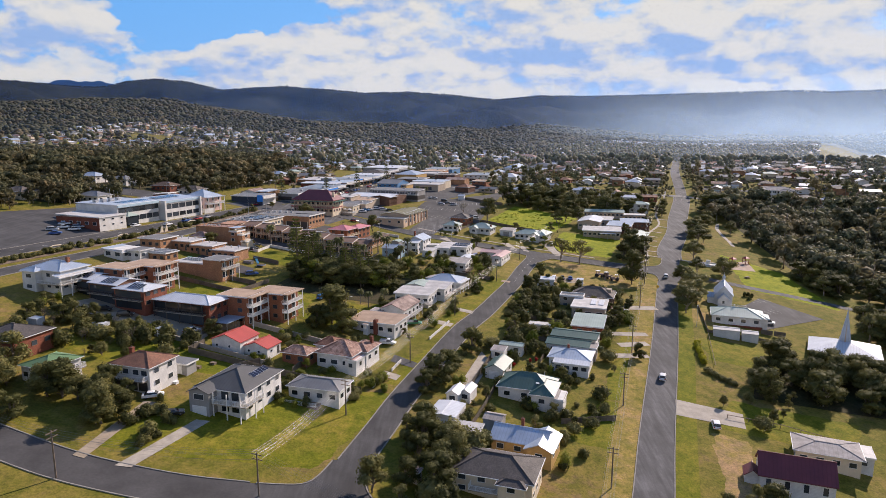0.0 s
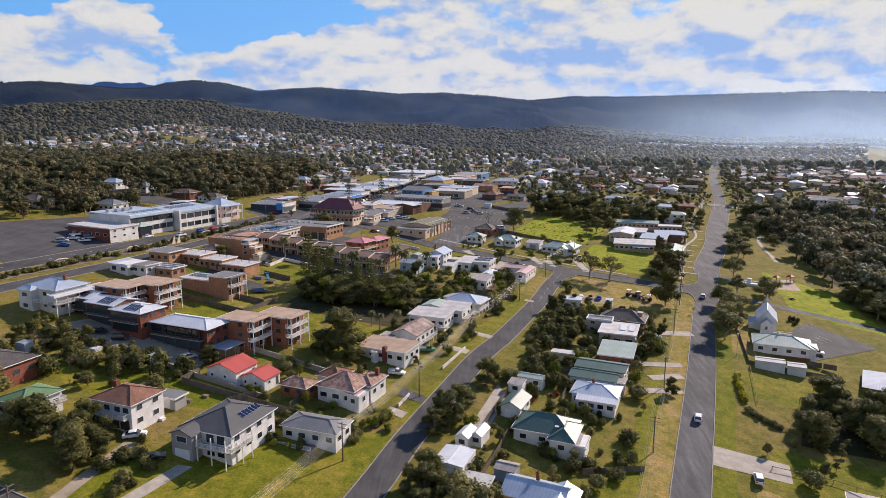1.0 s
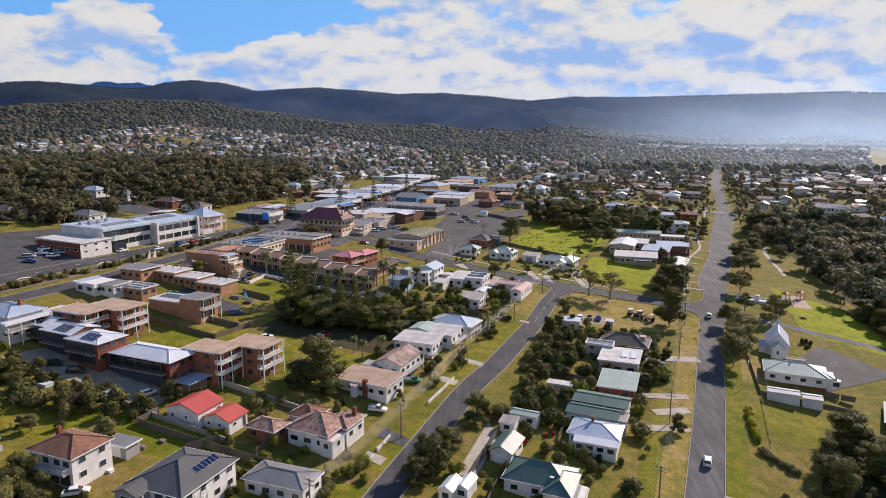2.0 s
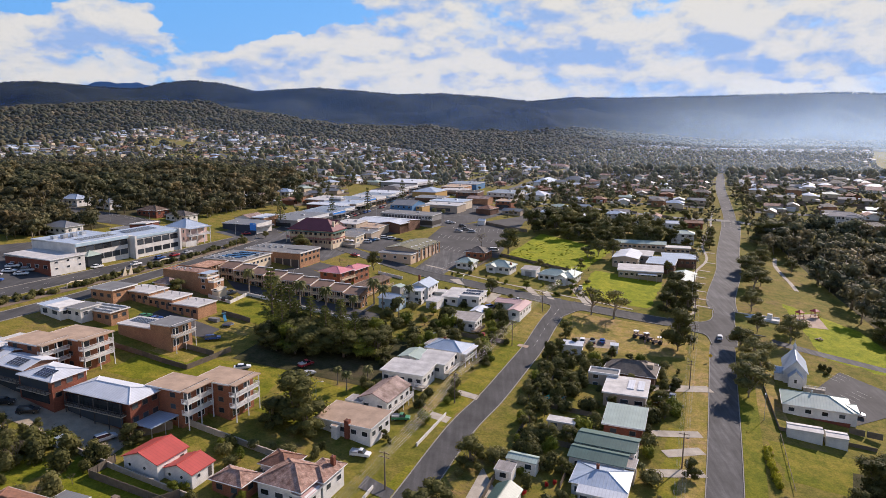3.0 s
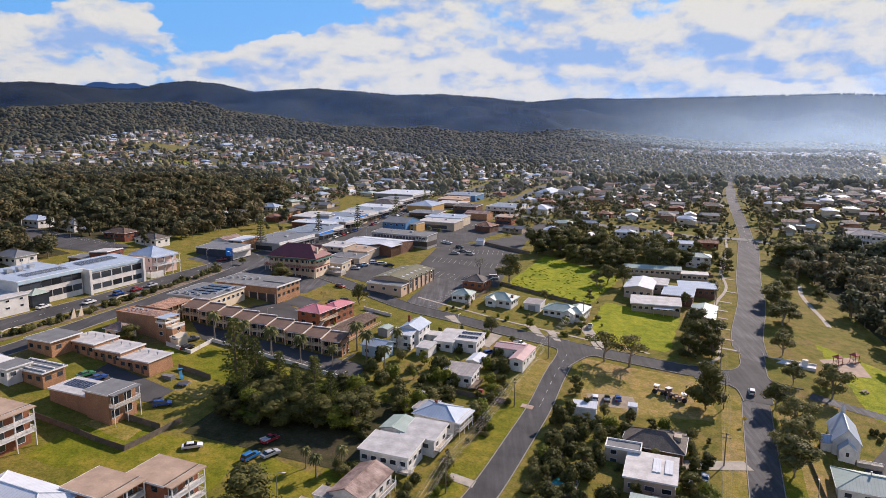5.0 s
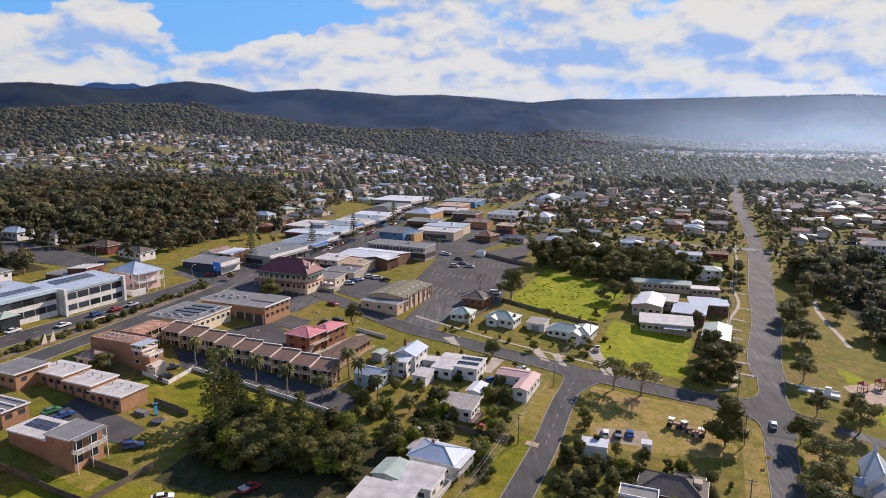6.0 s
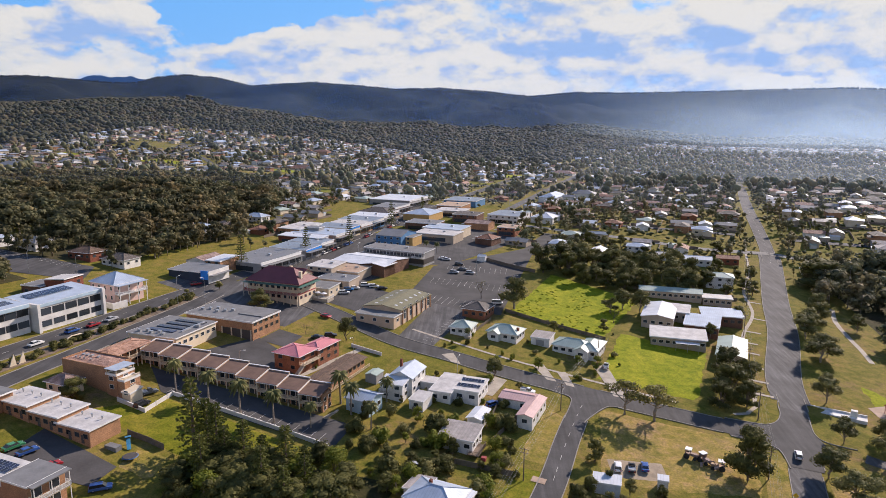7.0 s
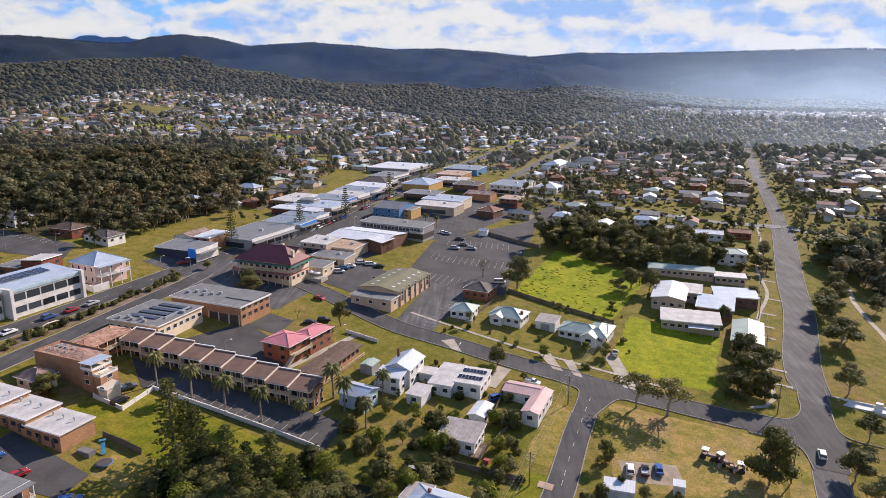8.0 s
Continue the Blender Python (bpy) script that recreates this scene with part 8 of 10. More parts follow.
# tall dense evergreens and pale clipped bushes beside the narrow street
for x, y, hh in [(40.5, 268.0, 6.5), (32.3, 248.1, 6.5), (36.3, 252.3, 6), (42.0, 257.7, 4.5)]:
    tree("dark", x, y, hh, 0.85)
for x, y in [(29.3, 239.3), (26.4, 231.7), (25.2, 226.6), (22.2, 217.1), (24.3, 223.8), (46.6, 246.7), (50.2, 249.0)]:
    tree("shrub_olive", x, y, 3.2, 1.1)
# shrubs on the planted median
for q in bend([(-148, 212), (-132, 258), (-122, 289), (-116, 310), (-108, 338), (-103, 358)], 1.7):
    if g.random() < 0.92:
        tree(g.choice(("shrub_olive", "shrub")), q.x + g.uniform(-1.2, 1.2), q.y, g.uniform(1.3, 2.8), g.uniform(1.0, 1.5))

# ---- suburb beyond ----
FOREST = [(-250, 330), (-214, 402), (-182, 412), (-157, 414), (-142, 436), (-128, 476), (-128, 560), (-180, 700), (-330, 690), (-470, 650), (-560, 420)]
GULLY = [(166, 408), (182, 410), (184, 384), (164, 350), (160, 330), (170, 300), (196, 232), (340, 240), (360, 430), (268, 462), (205, 470), (186, 470)]
U, V = Vector((math.cos(radians(-20)), math.sin(radians(-20)), 0)), Vector((math.cos(radians(70)), math.sin(radians(70)), 0))


def in_view(x, y, margin=6.0):
    return abs(math.degrees(math.atan2(x, y - 20))) < 39 + margin


def in_bay(x, y):
    return math.degrees(math.atan2(x, y)) > 29.5 and 1000 < math.hypot(x, y) < 2700


def built_up(x, y):
    if inside(x, y, FOREST) or inside(x, y, GULLY) or not in_view(x, y) or in_bay(x, y):
        return False
    if y < 480 and not (x > 190 and y > 455):
        return False
    if -100 < x < 30 and y < 640:
        return False
    return math.hypot(x, y) < suburb_reach(x, y) and (y < 800 or noise.noise(Vector((x / 260, y / 260, 4.4))) < 0.46)


house_rng = random.Random(12)
KIT_ROOFS = (R_WHITE, R_ZINC, R_GREY, R_BROWN, R_TERRA, R_DARK, R_FIBRO, R_SAGE)
KIT_WALLS = (WHITE, CREAM, TANWALL, BRICK, WHITE, TANBRICK, GREYWALL, CREAM)
KIT_WORDS = ("white weatherboard house with a white metal roof", "pale rendered house with a blue-grey metal roof", "cream house with a grey metal roof", "orange brick house with a brown tiled roof", "white house with a terracotta tiled roof", "tan brick house with a charcoal tiled roof", "grey house with a lichened sheet roof", "cream cottage with a pale green roof")
kit = []
for i in range(8):
    t = thing("house", pose(0, -180 - i * 30, ground_z(0, -180 - i * 30), 0, 0, -20), KIT_WORDS[i], "house", "suburban houses")
    L, W = 10.5 + (i % 3) * 1.5, 7.6 + (i % 2)
    block(t, 0, 0, L, W, 2.7 + (i % 4 == 1) * 1.4, ("gable", "hip", "gable", "hip")[i % 4], KIT_ROOFS[i], KIT_WALLS[i], 20, 0.5, wins="f", gap=5.5, ww=2.0, plain=True)
    if i % 2:
        block(t, L * 0.3, -W * 0.55, 5, 4.5, 3.0, "gable", KIT_ROOFS[i], KIT_WALLS[i], 20, 0.4, along_x=False, wins="", wall_name="wing_wall", plain=True)
    kit.append(t)
FOOTPRINTS = FOOTPRINTS[:-12]
spots = []
v = 330.0
row = 0
while v < 2700:
    u = -1100.0
    while u < 1300:
        p = U * (u + house_rng.uniform(-4, 4)) + V * (v + house_rng.uniform(-4.5, 4.5))
        u += house_rng.uniform(15, 27)
        if built_up(p.x, p.y) and house_rng.random() < (0.94 if p.y < 1100 else 0.86):
            spots.append((p.x, p.y))
    v += 20 if row % 2 else 31
    row += 1
spots.sort(key=lambda s: s[1] + abs(s[0]) * 0.3)
spots = [s for s in spots if is_free(s[0], s[1], 7.0)]
for i, (x, y) in enumerate(spots[:140]):
    k = i if i < 0 else house_rng.randrange(8)
    turn = -20 + house_rng.choice((0, 0, 90, 180, 270)) + house_rng.uniform(-7, 7)
    if i < 8:
        k = i
        kit[i].matrix_basis = pose(x, y, ground_z(x, y), 0, 0, turn)
    else:
        copy_thing(kit[k], pose(x, y, ground_z(x, y), 0, 0, turn))
far_spots = spots[140:]


def far_streets():
    """Streets between the rows of houses, in runs where the suburb stands."""
    vs, fs = [], []
    for k in range(46):
        v = 330 + 51 * k + 35.5
        if k % 2:
            continue
        run = False
        for j in range(160):
            u = -1250 + j * 16
            p = U * u + V * v
            ok = built_up(p.x, p.y) and is_free(p.x, p.y, 1.0)
            lift = 0.25 + 0.45 * sstep(500, 1200, p.y)
            for s in (-3.0, 3.0):
                q = p + V * s
                vs.append((q.x, q.y, ground_z(q.x, q.y) + lift))
            n = len(vs)
            if ok and run:
                fs.append((n - 4, n - 2, n - 1, n - 3)[::-1])
            run = ok
    ob = new("street", mesh("street", vs, [f[::-1] for f in fs], [OLD_ASPHALT]))
    tagged(ob, "worn grey asphalt streets between suburban houses", "road", kind="structure")


far_streets()


def far_houses():
    vs, fs, idx = [], [], []
    mats = [RENDER, CREAM, TANBRICK, R_WHITE, R_ZINC, R_GREY, R_BROWN, R_DARK, R_FLATWHITE, R_TERRA, GLASS]
    for x, y in far_spots:
        L, W, hh = house_rng.uniform(9, 14), house_rng.uniform(7, 9), house_rng.choice((2.6, 2.7, 3.0, 4.6))
        big = house_rng.random() < 0.02
        if big:
            L, W = L * 2.4, W * 1.8
        a = radians(-20 + house_rng.choice((0, 90)) + house_rng.uniform(-6, 6))
        z = ground_z(x, y)
        wall, roof = house_rng.choice((0, 0, 1, 1, 2)), house_rng.choice((3, 4, 4, 5, 5, 5, 5, 6, 6, 7, 7, 7, 7, 8, 9))

        def put(shape, m):
            k = len(vs)
            for px, py, pz in shape[0]:
                vs.append((x + px * math.cos(a) - py * math.sin(a), y + px * math.sin(a) + py * math.cos(a), z + pz))
            fs.extend([tuple(q + k for q in f) for f in shape[1]])
            idx.extend([m] * len(shape[1]))
        put(boxes((-L / 2, L / 2, -W / 2, W / 2, -2, hh)), wall)
        put(hip_shape(L + 1, W + 1, hh, W * 0.22, 0.2) if house_rng.random() < 0.6 else gable_shape(L, W, hh, W * 0.2, 0.5), roof)
        for q in (-0.3, 0.05, 0.35):
            put(boxes((L * q - 0.8, L * q + 0.8, -W / 2 - 0.05, -W / 2 + 0.02, 1.1, 2.3)), 10)
    ob = new("far_houses", mesh("far_houses", vs, fs, mats, idx))
    tagged(ob, "hundreds of small suburban houses with pale and dark roofs", "houses", kind="stuff")


far_houses()


def suburb_yards():
    """Boundary fences and garden sheds round the suburban houses."""
    rng = random.Random(44)
    fv, ff, sv, sf, si = [], [], [], [], []

    def put(vs, fs, shape, x, y, a):
        k = len(vs)
        for px, py, pz in shape[0]:
            qx, qy = x + px * math.cos(a) - py * math.sin(a), y + px * math.sin(a) + py * math.cos(a)
            vs.append((qx, qy, ground_z(qx, qy) + pz))
        fs.extend([tuple(q + k for q in f) for f in shape[1]])
        return len(shape[1])
    a = radians(-20)
    for x, y in spots:
        if y > 1150:
            continue
        side = rng.uniform(8.5, 10.5)
        if is_free(x + side * math.cos(a), y + side * math.sin(a), 0.5):
            put(fv, ff, boxes((side - 0.06, side + 0.06, -9, 9, -0.4, 1.6)), x, y, a)
        back = rng.choice((-10.5, 10.5))
        put(fv, ff, boxes((-9, 9, back - 0.06, back + 0.06, -0.4, 1.6)), x, y, a)
        if rng.random() < 0.55:
            w, d = rng.uniform(2.5, 6), rng.uniform(2.5, 4)
            px, py = rng.uniform(-6, 6), rng.choice((-8, 8.5))
            n = put(sv, sf, boxes((px - w / 2, px + w / 2, py - d / 2, py + d / 2, -0.6, 2.2)), x, y, a)
            si.extend([rng.choice((0, 1, 2))] * n)
            n = put(sv, sf, boxes((px - w / 2 - 0.2, px + w / 2 + 0.2, py - d / 2 - 0.2, py + d / 2 + 0.2, 2.2, 2.4)), x, y, a)
            si.extend([rng.choice((3, 4, 5, 6))] * n)
    tagged(new("yard_fences", mesh("yard_fences", fv, ff, [FENCEWOOD_FAR])), "weathered paling fences between suburban yards", "fences", kind="stuff")
    tagged(new("yard_sheds", mesh("yard_sheds", sv, sf, [RENDER, TANWALL, GREYWALL, R_WHITE, R_ZINC, R_GREY, R_SAGE], si)), "hundreds of small sheds and carports in suburban yards", "sheds", kind="stuff")


FENCEWOOD_FAR = surface("weathered_fence_timber", (0.19, 0.15, 0.115), 0.9, var=0.3, scale=0.1, fine=2.0)
suburb_yards()


# ---- woods ----
def rough_ball(rng, l):
    """A coarse uneven crown for trees that stay small in view."""
    bm = bmesh.new()
    bmesh.ops.create_icosphere(bm, subdivisions=1, radius=1.0)
    vs = []
    for v in bm.verts:
        m = rng.uniform(0.7, 1.35)
        vs.append((l[0] + v.co.x * l[3] * m * 1.5, l[1] + v.co.y * l[4] * m * 1.5, l[2] + v.co.z * l[5] * m * 1.6))
    fs = [tuple(v.index for v in f.verts) for f in bm.faces]
    bm.free()
    return vs, fs


def merged_trees(name, label, spots_list, material, leaves=170, lobes_n=5, seed=3, size=1.0, coarse=False, sink=0.0):
    """Many trees in one mesh: a few crown shapes, turned and scaled, with trunks."""
    rng = random.Random(seed)
    shapes = []
    for k in range(5):
        lobes = []
        for i in range(lobes_n):
            w, r = rng.uniform(0, 6.28), rng.uniform(0.3, 2.4)
            s = rng.uniform(1.5, 2.3)
            lobes.append((r * math.cos(w), r * math.sin(w), rng.uniform(3.0, 8.4), s, s, s * 0.85))
        cv, cf = joined(leaf_cloud(rng, lobes, leaves, 0.8 * size), joined(*[rough_ball(rng, q) for q in lobes]) if coarse else core(rng, lobes, 0.66)) if leaves else joined(*[rough_ball(rng, q) for q in lobes])
        tv, tf = tube([(0, 0, -1), (0.2, 0, 4), (0.1, 0.1, 8)], [0.26, 0.2, 0.08], 4) if leaves else ([], [])
        nq = len(cv)
        tri, bark = [], []
        for n, f in enumerate(list(cf) + [tuple(i + nq for i in f) for f in tf]):
            for i in range(1, len(f) - 1):
                tri.append((f[0], f[i], f[i + 1]))
                bark.append(int(n >= len(cf)))
        shapes.append((np.array([tuple(p) for p in list(cv) + list(tv)], dtype=np.float64), np.array(tri), np.array(bark, dtype=np.int32)))
    allv, allf, alli, base = [], [], [], 0
    for x, y, hh, w in spots_list:
        sv, sf, si = shapes[rng.randrange(5)]
        a, k = rng.uniform(0, 6.28), hh / 10
        c, s = math.cos(a) * k * w, math.sin(a) * k * w
        q = np.empty_like(sv)
        q[:, 0] = x + sv[:, 0] * c - sv[:, 1] * s
        q[:, 1] = y + sv[:, 0] * s + sv[:, 1] * c
        q[:, 2] = ground_z(x, y) - sink + sv[:, 2] * k
        allv.append(q)
        allf.append(sf + base)
        alli.append(si)
        base += len(sv)
    vv, ff = np.concatenate(allv), np.concatenate(allf)
    me = bpy.data.meshes.new(name)
    me.vertices.add(len(vv))
    me.vertices.foreach_set("co", vv.ravel())
    me.loops.add(len(ff) * 3)
    me.loops.foreach_set("vertex_index", ff.ravel().astype(np.int32))
    me.polygons.add(len(ff))
    me.polygons.foreach_set("loop_start", np.arange(0, len(ff) * 3, 3, dtype=np.int32))
    me.materials.append(material)
    me.materials.append(PALEBARK)
    me.polygons.foreach_set("material_index", np.concatenate(alli))
    if not leaves:
        me.polygons.foreach_set("use_smooth", [True] * len(ff))
    me.update(calc_edges=True)
    return tagged(new(name, me), label, "trees", kind="stuff")


w = random.Random(31)
cells = {}
for sx, sy in spots:
    cells.setdefault((int(sx // 20), int(sy // 20)), []).append((sx, sy))


def near_house(x, y, d2=50):
    cx, cy = int(x // 20), int(y // 20)
    return any((x - sx) ** 2 + (y - sy) ** 2 < d2 for i in (-1, 0, 1) for j in (-1, 0, 1) for sx, sy in cells.get((cx + i, cy + j), ()))


wood, under = [], []
while len(wood) < 1750:
    x, y = w.uniform(-560, -100), w.uniform(318, 705)
    if inside(x, y, FOREST) and in_view(x, y) and is_free(x, y, 3.0):
        tallness = 0.5 + 0.5 * noise.noise(Vector((x / 45, y / 45, 3.3)))
        wood.append((x, y, w.uniform(7, 12) + 9 * tallness * w.random(), w.uniform(0.95, 1.4)))
for quad, n in ((((-300, 290), (-206, 312), (-214, 388), (-290, 380)), 190), (((-224, 386), (-180, 386), (-176, 412), (-214, 408)), 46), (((-212, 300), (-182, 308), (-168, 352), (-206, 366)), 120), (((-182, 386), (-140, 382), (-146, 408), (-178, 412)), 30), (((-210, 230), (-180, 262), (-196, 300), (-240, 280)), 60), (((-156, 404), (-140, 408), (-122, 470), (-134, 476)), 44)):
    for _ in range(n):
        s, t = w.random(), w.random()
        x = (quad[0][0] * (1 - s) + quad[1][0] * s) * (1 - t) + (quad[3][0] * (1 - s) + quad[2][0] * s) * t
        y = (quad[0][1] * (1 - s) + quad[1][1] * s) * (1 - t) + (quad[3][1] * (1 - s) + quad[2][1] * s) * t
        if is_free(x, y, 2.0):
            wood.append((x, y, w.uniform(4, 11), w.uniform(0.9, 1.35)))
for _ in range(2600):
    x, y = w.uniform(-560, -100), w.uniform(318, 705)
    if inside(x, y, FOREST) and in_view(x, y) and is_free(x, y, 2.0):
        under.append((x, y, w.uniform(2.5, 6), w.uniform(1.2, 1.9)))
merged_trees("woodland", "dense dry eucalypt woodland in the gully", wood, L_BUSH, 200, 5, size=0.68)
merged_trees("undergrowth", "dense dark undergrowth between the woodland trees", under, L_BUSH, 40, 3, seed=12, size=1.0)
wood = []
while len(wood) < 640:
    x, y = w.uniform(150, 365), w.uniform(232, 470)
    if inside(x, y, GULLY) and is_free(x, y, 3.0):
        wood.append((x, y, w.uniform(9, 17), w.uniform(0.9, 1.35)))
merged_trees("woodland", "dark evergreen woodland in the creek gully", wood, L_GULLY, 210, 5, seed=5, size=0.66)
wood = []
while len(wood) < 7200:
    r, az = 450 + 1400 * w.random() ** 1.3, w.uniform(-43, 44)
    x, y = r * math.sin(radians(az)), r * math.cos(radians(az))
    if (built_up(x, y) or w.random() < 0.12) and is_free(x, y, 2.0) and not inside(x, y, FOREST) and not inside(x, y, GULLY) and y > 440 and not (-100 < x < 30 and y < 620):
        clump = noise.noise(Vector((x / 75, y / 75, 1.7))) + 0.6 * noise.noise(Vector((x / 28, y / 28, 7.1)))
        belt = az > 9 and r > 820
        if not in_bay(x, y) and not near_house(x, y, 30 if belt else 44) and clump > w.uniform(-0.4, 0.3) - 0.3 * belt:
            wood.append((x, y, w.uniform(3, 7) if w.random() < (0.45 if belt else 0.8) else w.uniform(8, 14), w.uniform(0.7, 1.05)))
merged_trees("suburban_trees", "scattered garden and street trees among the houses", [q for q in wood if q[1] < 680], L_TOWN, 130, 5, seed=6, size=0.66)
merged_trees("suburban_trees", "scattered garden trees among the farther houses", [q for q in wood if q[1] >= 680], L_TOWN, 20, 3, seed=7, size=0.8, coarse=True)
wood = []
while len(wood) < 7000:
    r, az = 440 + 900 * w.random() ** 1.2, w.uniform(-43, 44)
    x, y = r * math.sin(radians(az)), r * math.cos(radians(az))
    if built_up(x, y) and is_free(x, y, 1.0) and not near_house(x, y, 36):
        wood.append((x, y, w.uniform(1.6, 4.0), w.uniform(0.9, 1.7)))
merged_trees("suburban_shrubs", "low shrubs and hedges in suburban yards", wood, L_TOWN, 0, 2, seed=17)
wood = []
while len(wood) < 23000:
    r, az = 1100 + 1880 * w.random() ** 0.9, w.uniform(-43, 44)
    x, y = r * math.sin(radians(az)), r * math.cos(radians(az))
    town = built_up(x, y)
    if in_bay(x, y):
        continue
    if (not town and r > suburb_reach(x, y) - 20) or (w.random() < 0.14 and not near_house(x, y) and noise.noise(Vector((x / 75, y / 75, 1.7))) > 0):
        k = 1.0 + sstep(1500, 2900, r) * 0.25
        wood.append((x, y, (11 + 3.5 * noise.noise(Vector((x / 130, y / 130, 5.1))) + w.uniform(-2.5, 3.5)) * k, w.uniform(1.0, 1.9) * k))
merged_trees("far_forest", "continuous eucalypt forest covering the rising ground", wood, L_FAR, 0, 3, seed=9, sink=4.0)
wood = []
while len(wood) < 5000:
    az = w.uniform(-43, 42)
    r = w.uniform(4330, 4460)
    wood.append((r * math.sin(radians(az)), r * math.cos(radians(az)), w.uniform(8, 17), w.uniform(0.7, 1.2)))
merged_trees("hill_forest", "forest on the far hills and their skyline, shade put into its colour", wood, L_HILL, 0, 2, seed=10, sink=5.0)


# rough grass tussocks in the two green paddocks
tv, tf = [], []
for quad, count in ((((25, 379), (57, 354), (82, 401), (49, 437)), 300),):
    for _ in range(count):
        s, t = w.random(), w.random()
        a, b, c, d = quad
        x = (a[0] * (1 - s) + b[0] * s) * (1 - t) + (d[0] * (1 - s) + c[0] * s) * t
        y = (a[1] * (1 - s) + b[1] * s) * (1 - t) + (d[1] * (1 - s) + c[1] * s) * t
        if noise.noise(Vector((x / 9, y / 9, 2.0))) > -0.1 and is_free(x, y, 0.3):
            k = w.uniform(0.25, 0.6)
            bv, bf = rough_ball(w, (x, y, ground_z(x, y) + 0.1, k, k, k * 0.3))
            tf += [tuple(q + len(tv) for q in f) for f in bf]
            tv += bv
tagged(new("grass_tussocks", mesh("grass_tussocks", tv, tf, [FIELD])), "rough green grass tussocks in the paddocks", "grass", kind="stuff")


# ---- sheets standing in for smoke and far haze ----
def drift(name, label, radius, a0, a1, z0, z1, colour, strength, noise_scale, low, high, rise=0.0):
    """A thin curved translucent sheet standing in for haze and smoke; its thickness fades upwards, to both ends and
    with the noise.
    """
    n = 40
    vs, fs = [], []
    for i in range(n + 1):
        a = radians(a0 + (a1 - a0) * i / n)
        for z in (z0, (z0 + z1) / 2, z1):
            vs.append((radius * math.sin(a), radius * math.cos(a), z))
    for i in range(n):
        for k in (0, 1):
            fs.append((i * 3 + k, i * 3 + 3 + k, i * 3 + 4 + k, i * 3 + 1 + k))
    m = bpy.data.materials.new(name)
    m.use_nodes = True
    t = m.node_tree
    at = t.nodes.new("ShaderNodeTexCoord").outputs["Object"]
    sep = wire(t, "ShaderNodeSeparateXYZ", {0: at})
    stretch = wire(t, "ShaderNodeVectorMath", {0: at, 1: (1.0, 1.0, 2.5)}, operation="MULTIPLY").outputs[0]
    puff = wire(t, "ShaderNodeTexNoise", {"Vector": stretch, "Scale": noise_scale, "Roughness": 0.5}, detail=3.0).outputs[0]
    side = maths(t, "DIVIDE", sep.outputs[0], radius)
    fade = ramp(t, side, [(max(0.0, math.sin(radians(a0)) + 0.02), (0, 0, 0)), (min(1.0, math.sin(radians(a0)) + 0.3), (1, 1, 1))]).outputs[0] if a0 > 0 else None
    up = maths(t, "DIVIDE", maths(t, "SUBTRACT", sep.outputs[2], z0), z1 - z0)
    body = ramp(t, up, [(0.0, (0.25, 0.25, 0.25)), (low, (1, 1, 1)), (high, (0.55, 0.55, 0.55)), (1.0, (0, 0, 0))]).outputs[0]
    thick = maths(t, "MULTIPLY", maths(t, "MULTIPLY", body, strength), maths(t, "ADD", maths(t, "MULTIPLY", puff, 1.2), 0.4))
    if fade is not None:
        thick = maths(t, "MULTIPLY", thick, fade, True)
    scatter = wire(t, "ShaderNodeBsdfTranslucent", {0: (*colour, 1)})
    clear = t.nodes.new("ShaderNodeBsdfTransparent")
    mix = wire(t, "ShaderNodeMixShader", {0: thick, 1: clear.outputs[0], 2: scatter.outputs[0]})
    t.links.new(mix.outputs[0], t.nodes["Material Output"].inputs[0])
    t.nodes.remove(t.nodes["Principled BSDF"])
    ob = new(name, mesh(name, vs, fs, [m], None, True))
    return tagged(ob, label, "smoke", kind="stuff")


drift("far_haze", "thin blue sheet standing in for haze before the far hills", 2990, -60, 60, -40, 620, (0.07, 0.3, 1.0), 0.06, 0.002, 0.3, 0.7)
drift("far_haze", "thin blue sheet standing in for haze over the far suburb", 1230, -60, 60, -40, 300, (0.4, 0.6, 1.0), 0.02, 0.002, 0.3, 0.7)
drift("far_haze", "thin blue sheet standing in for haze over the nearer suburb", 660, -60, 60, -40, 190, (0.5, 0.66, 1.0), 0.02, 0.003, 0.3, 0.7)
drift("smoke_drift", "thin pale sheet standing in for haze over the suburb", 930, 3, 58, -30, 120, (0.66, 0.8, 1.0), 0.09, 0.006, 0.4, 0.65)
drift("smoke_drift", "pale sheet standing in for smoke and haze across the valley", 2400, 5, 58, -30, 260, (0.5, 0.72, 1.0), 0.24, 0.004, 0.35, 0.6)
drift("smoke_drift", "pale sheet standing in for smoke and haze across the valley", 1750, 9, 58, -30, 190, (0.55, 0.75, 1.0), 0.17, 0.006, 0.4, 0.65)
# far range seen through the saddle; its haze blue is put into the base colour
fr = []
for i in range(41):
    az = -32 + 8 * i / 40
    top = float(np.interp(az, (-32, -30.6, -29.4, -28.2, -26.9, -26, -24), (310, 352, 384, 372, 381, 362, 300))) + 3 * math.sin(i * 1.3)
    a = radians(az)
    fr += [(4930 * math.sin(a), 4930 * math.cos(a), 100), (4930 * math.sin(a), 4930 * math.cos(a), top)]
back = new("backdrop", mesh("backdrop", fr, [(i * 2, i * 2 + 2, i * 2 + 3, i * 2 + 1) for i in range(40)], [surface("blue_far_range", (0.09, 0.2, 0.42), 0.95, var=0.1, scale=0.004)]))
tagged(back, "mountain range on the horizon with haze blue as its colour", "hills", kind="structure")

# ---- fences and walls ----
FENCE = {}


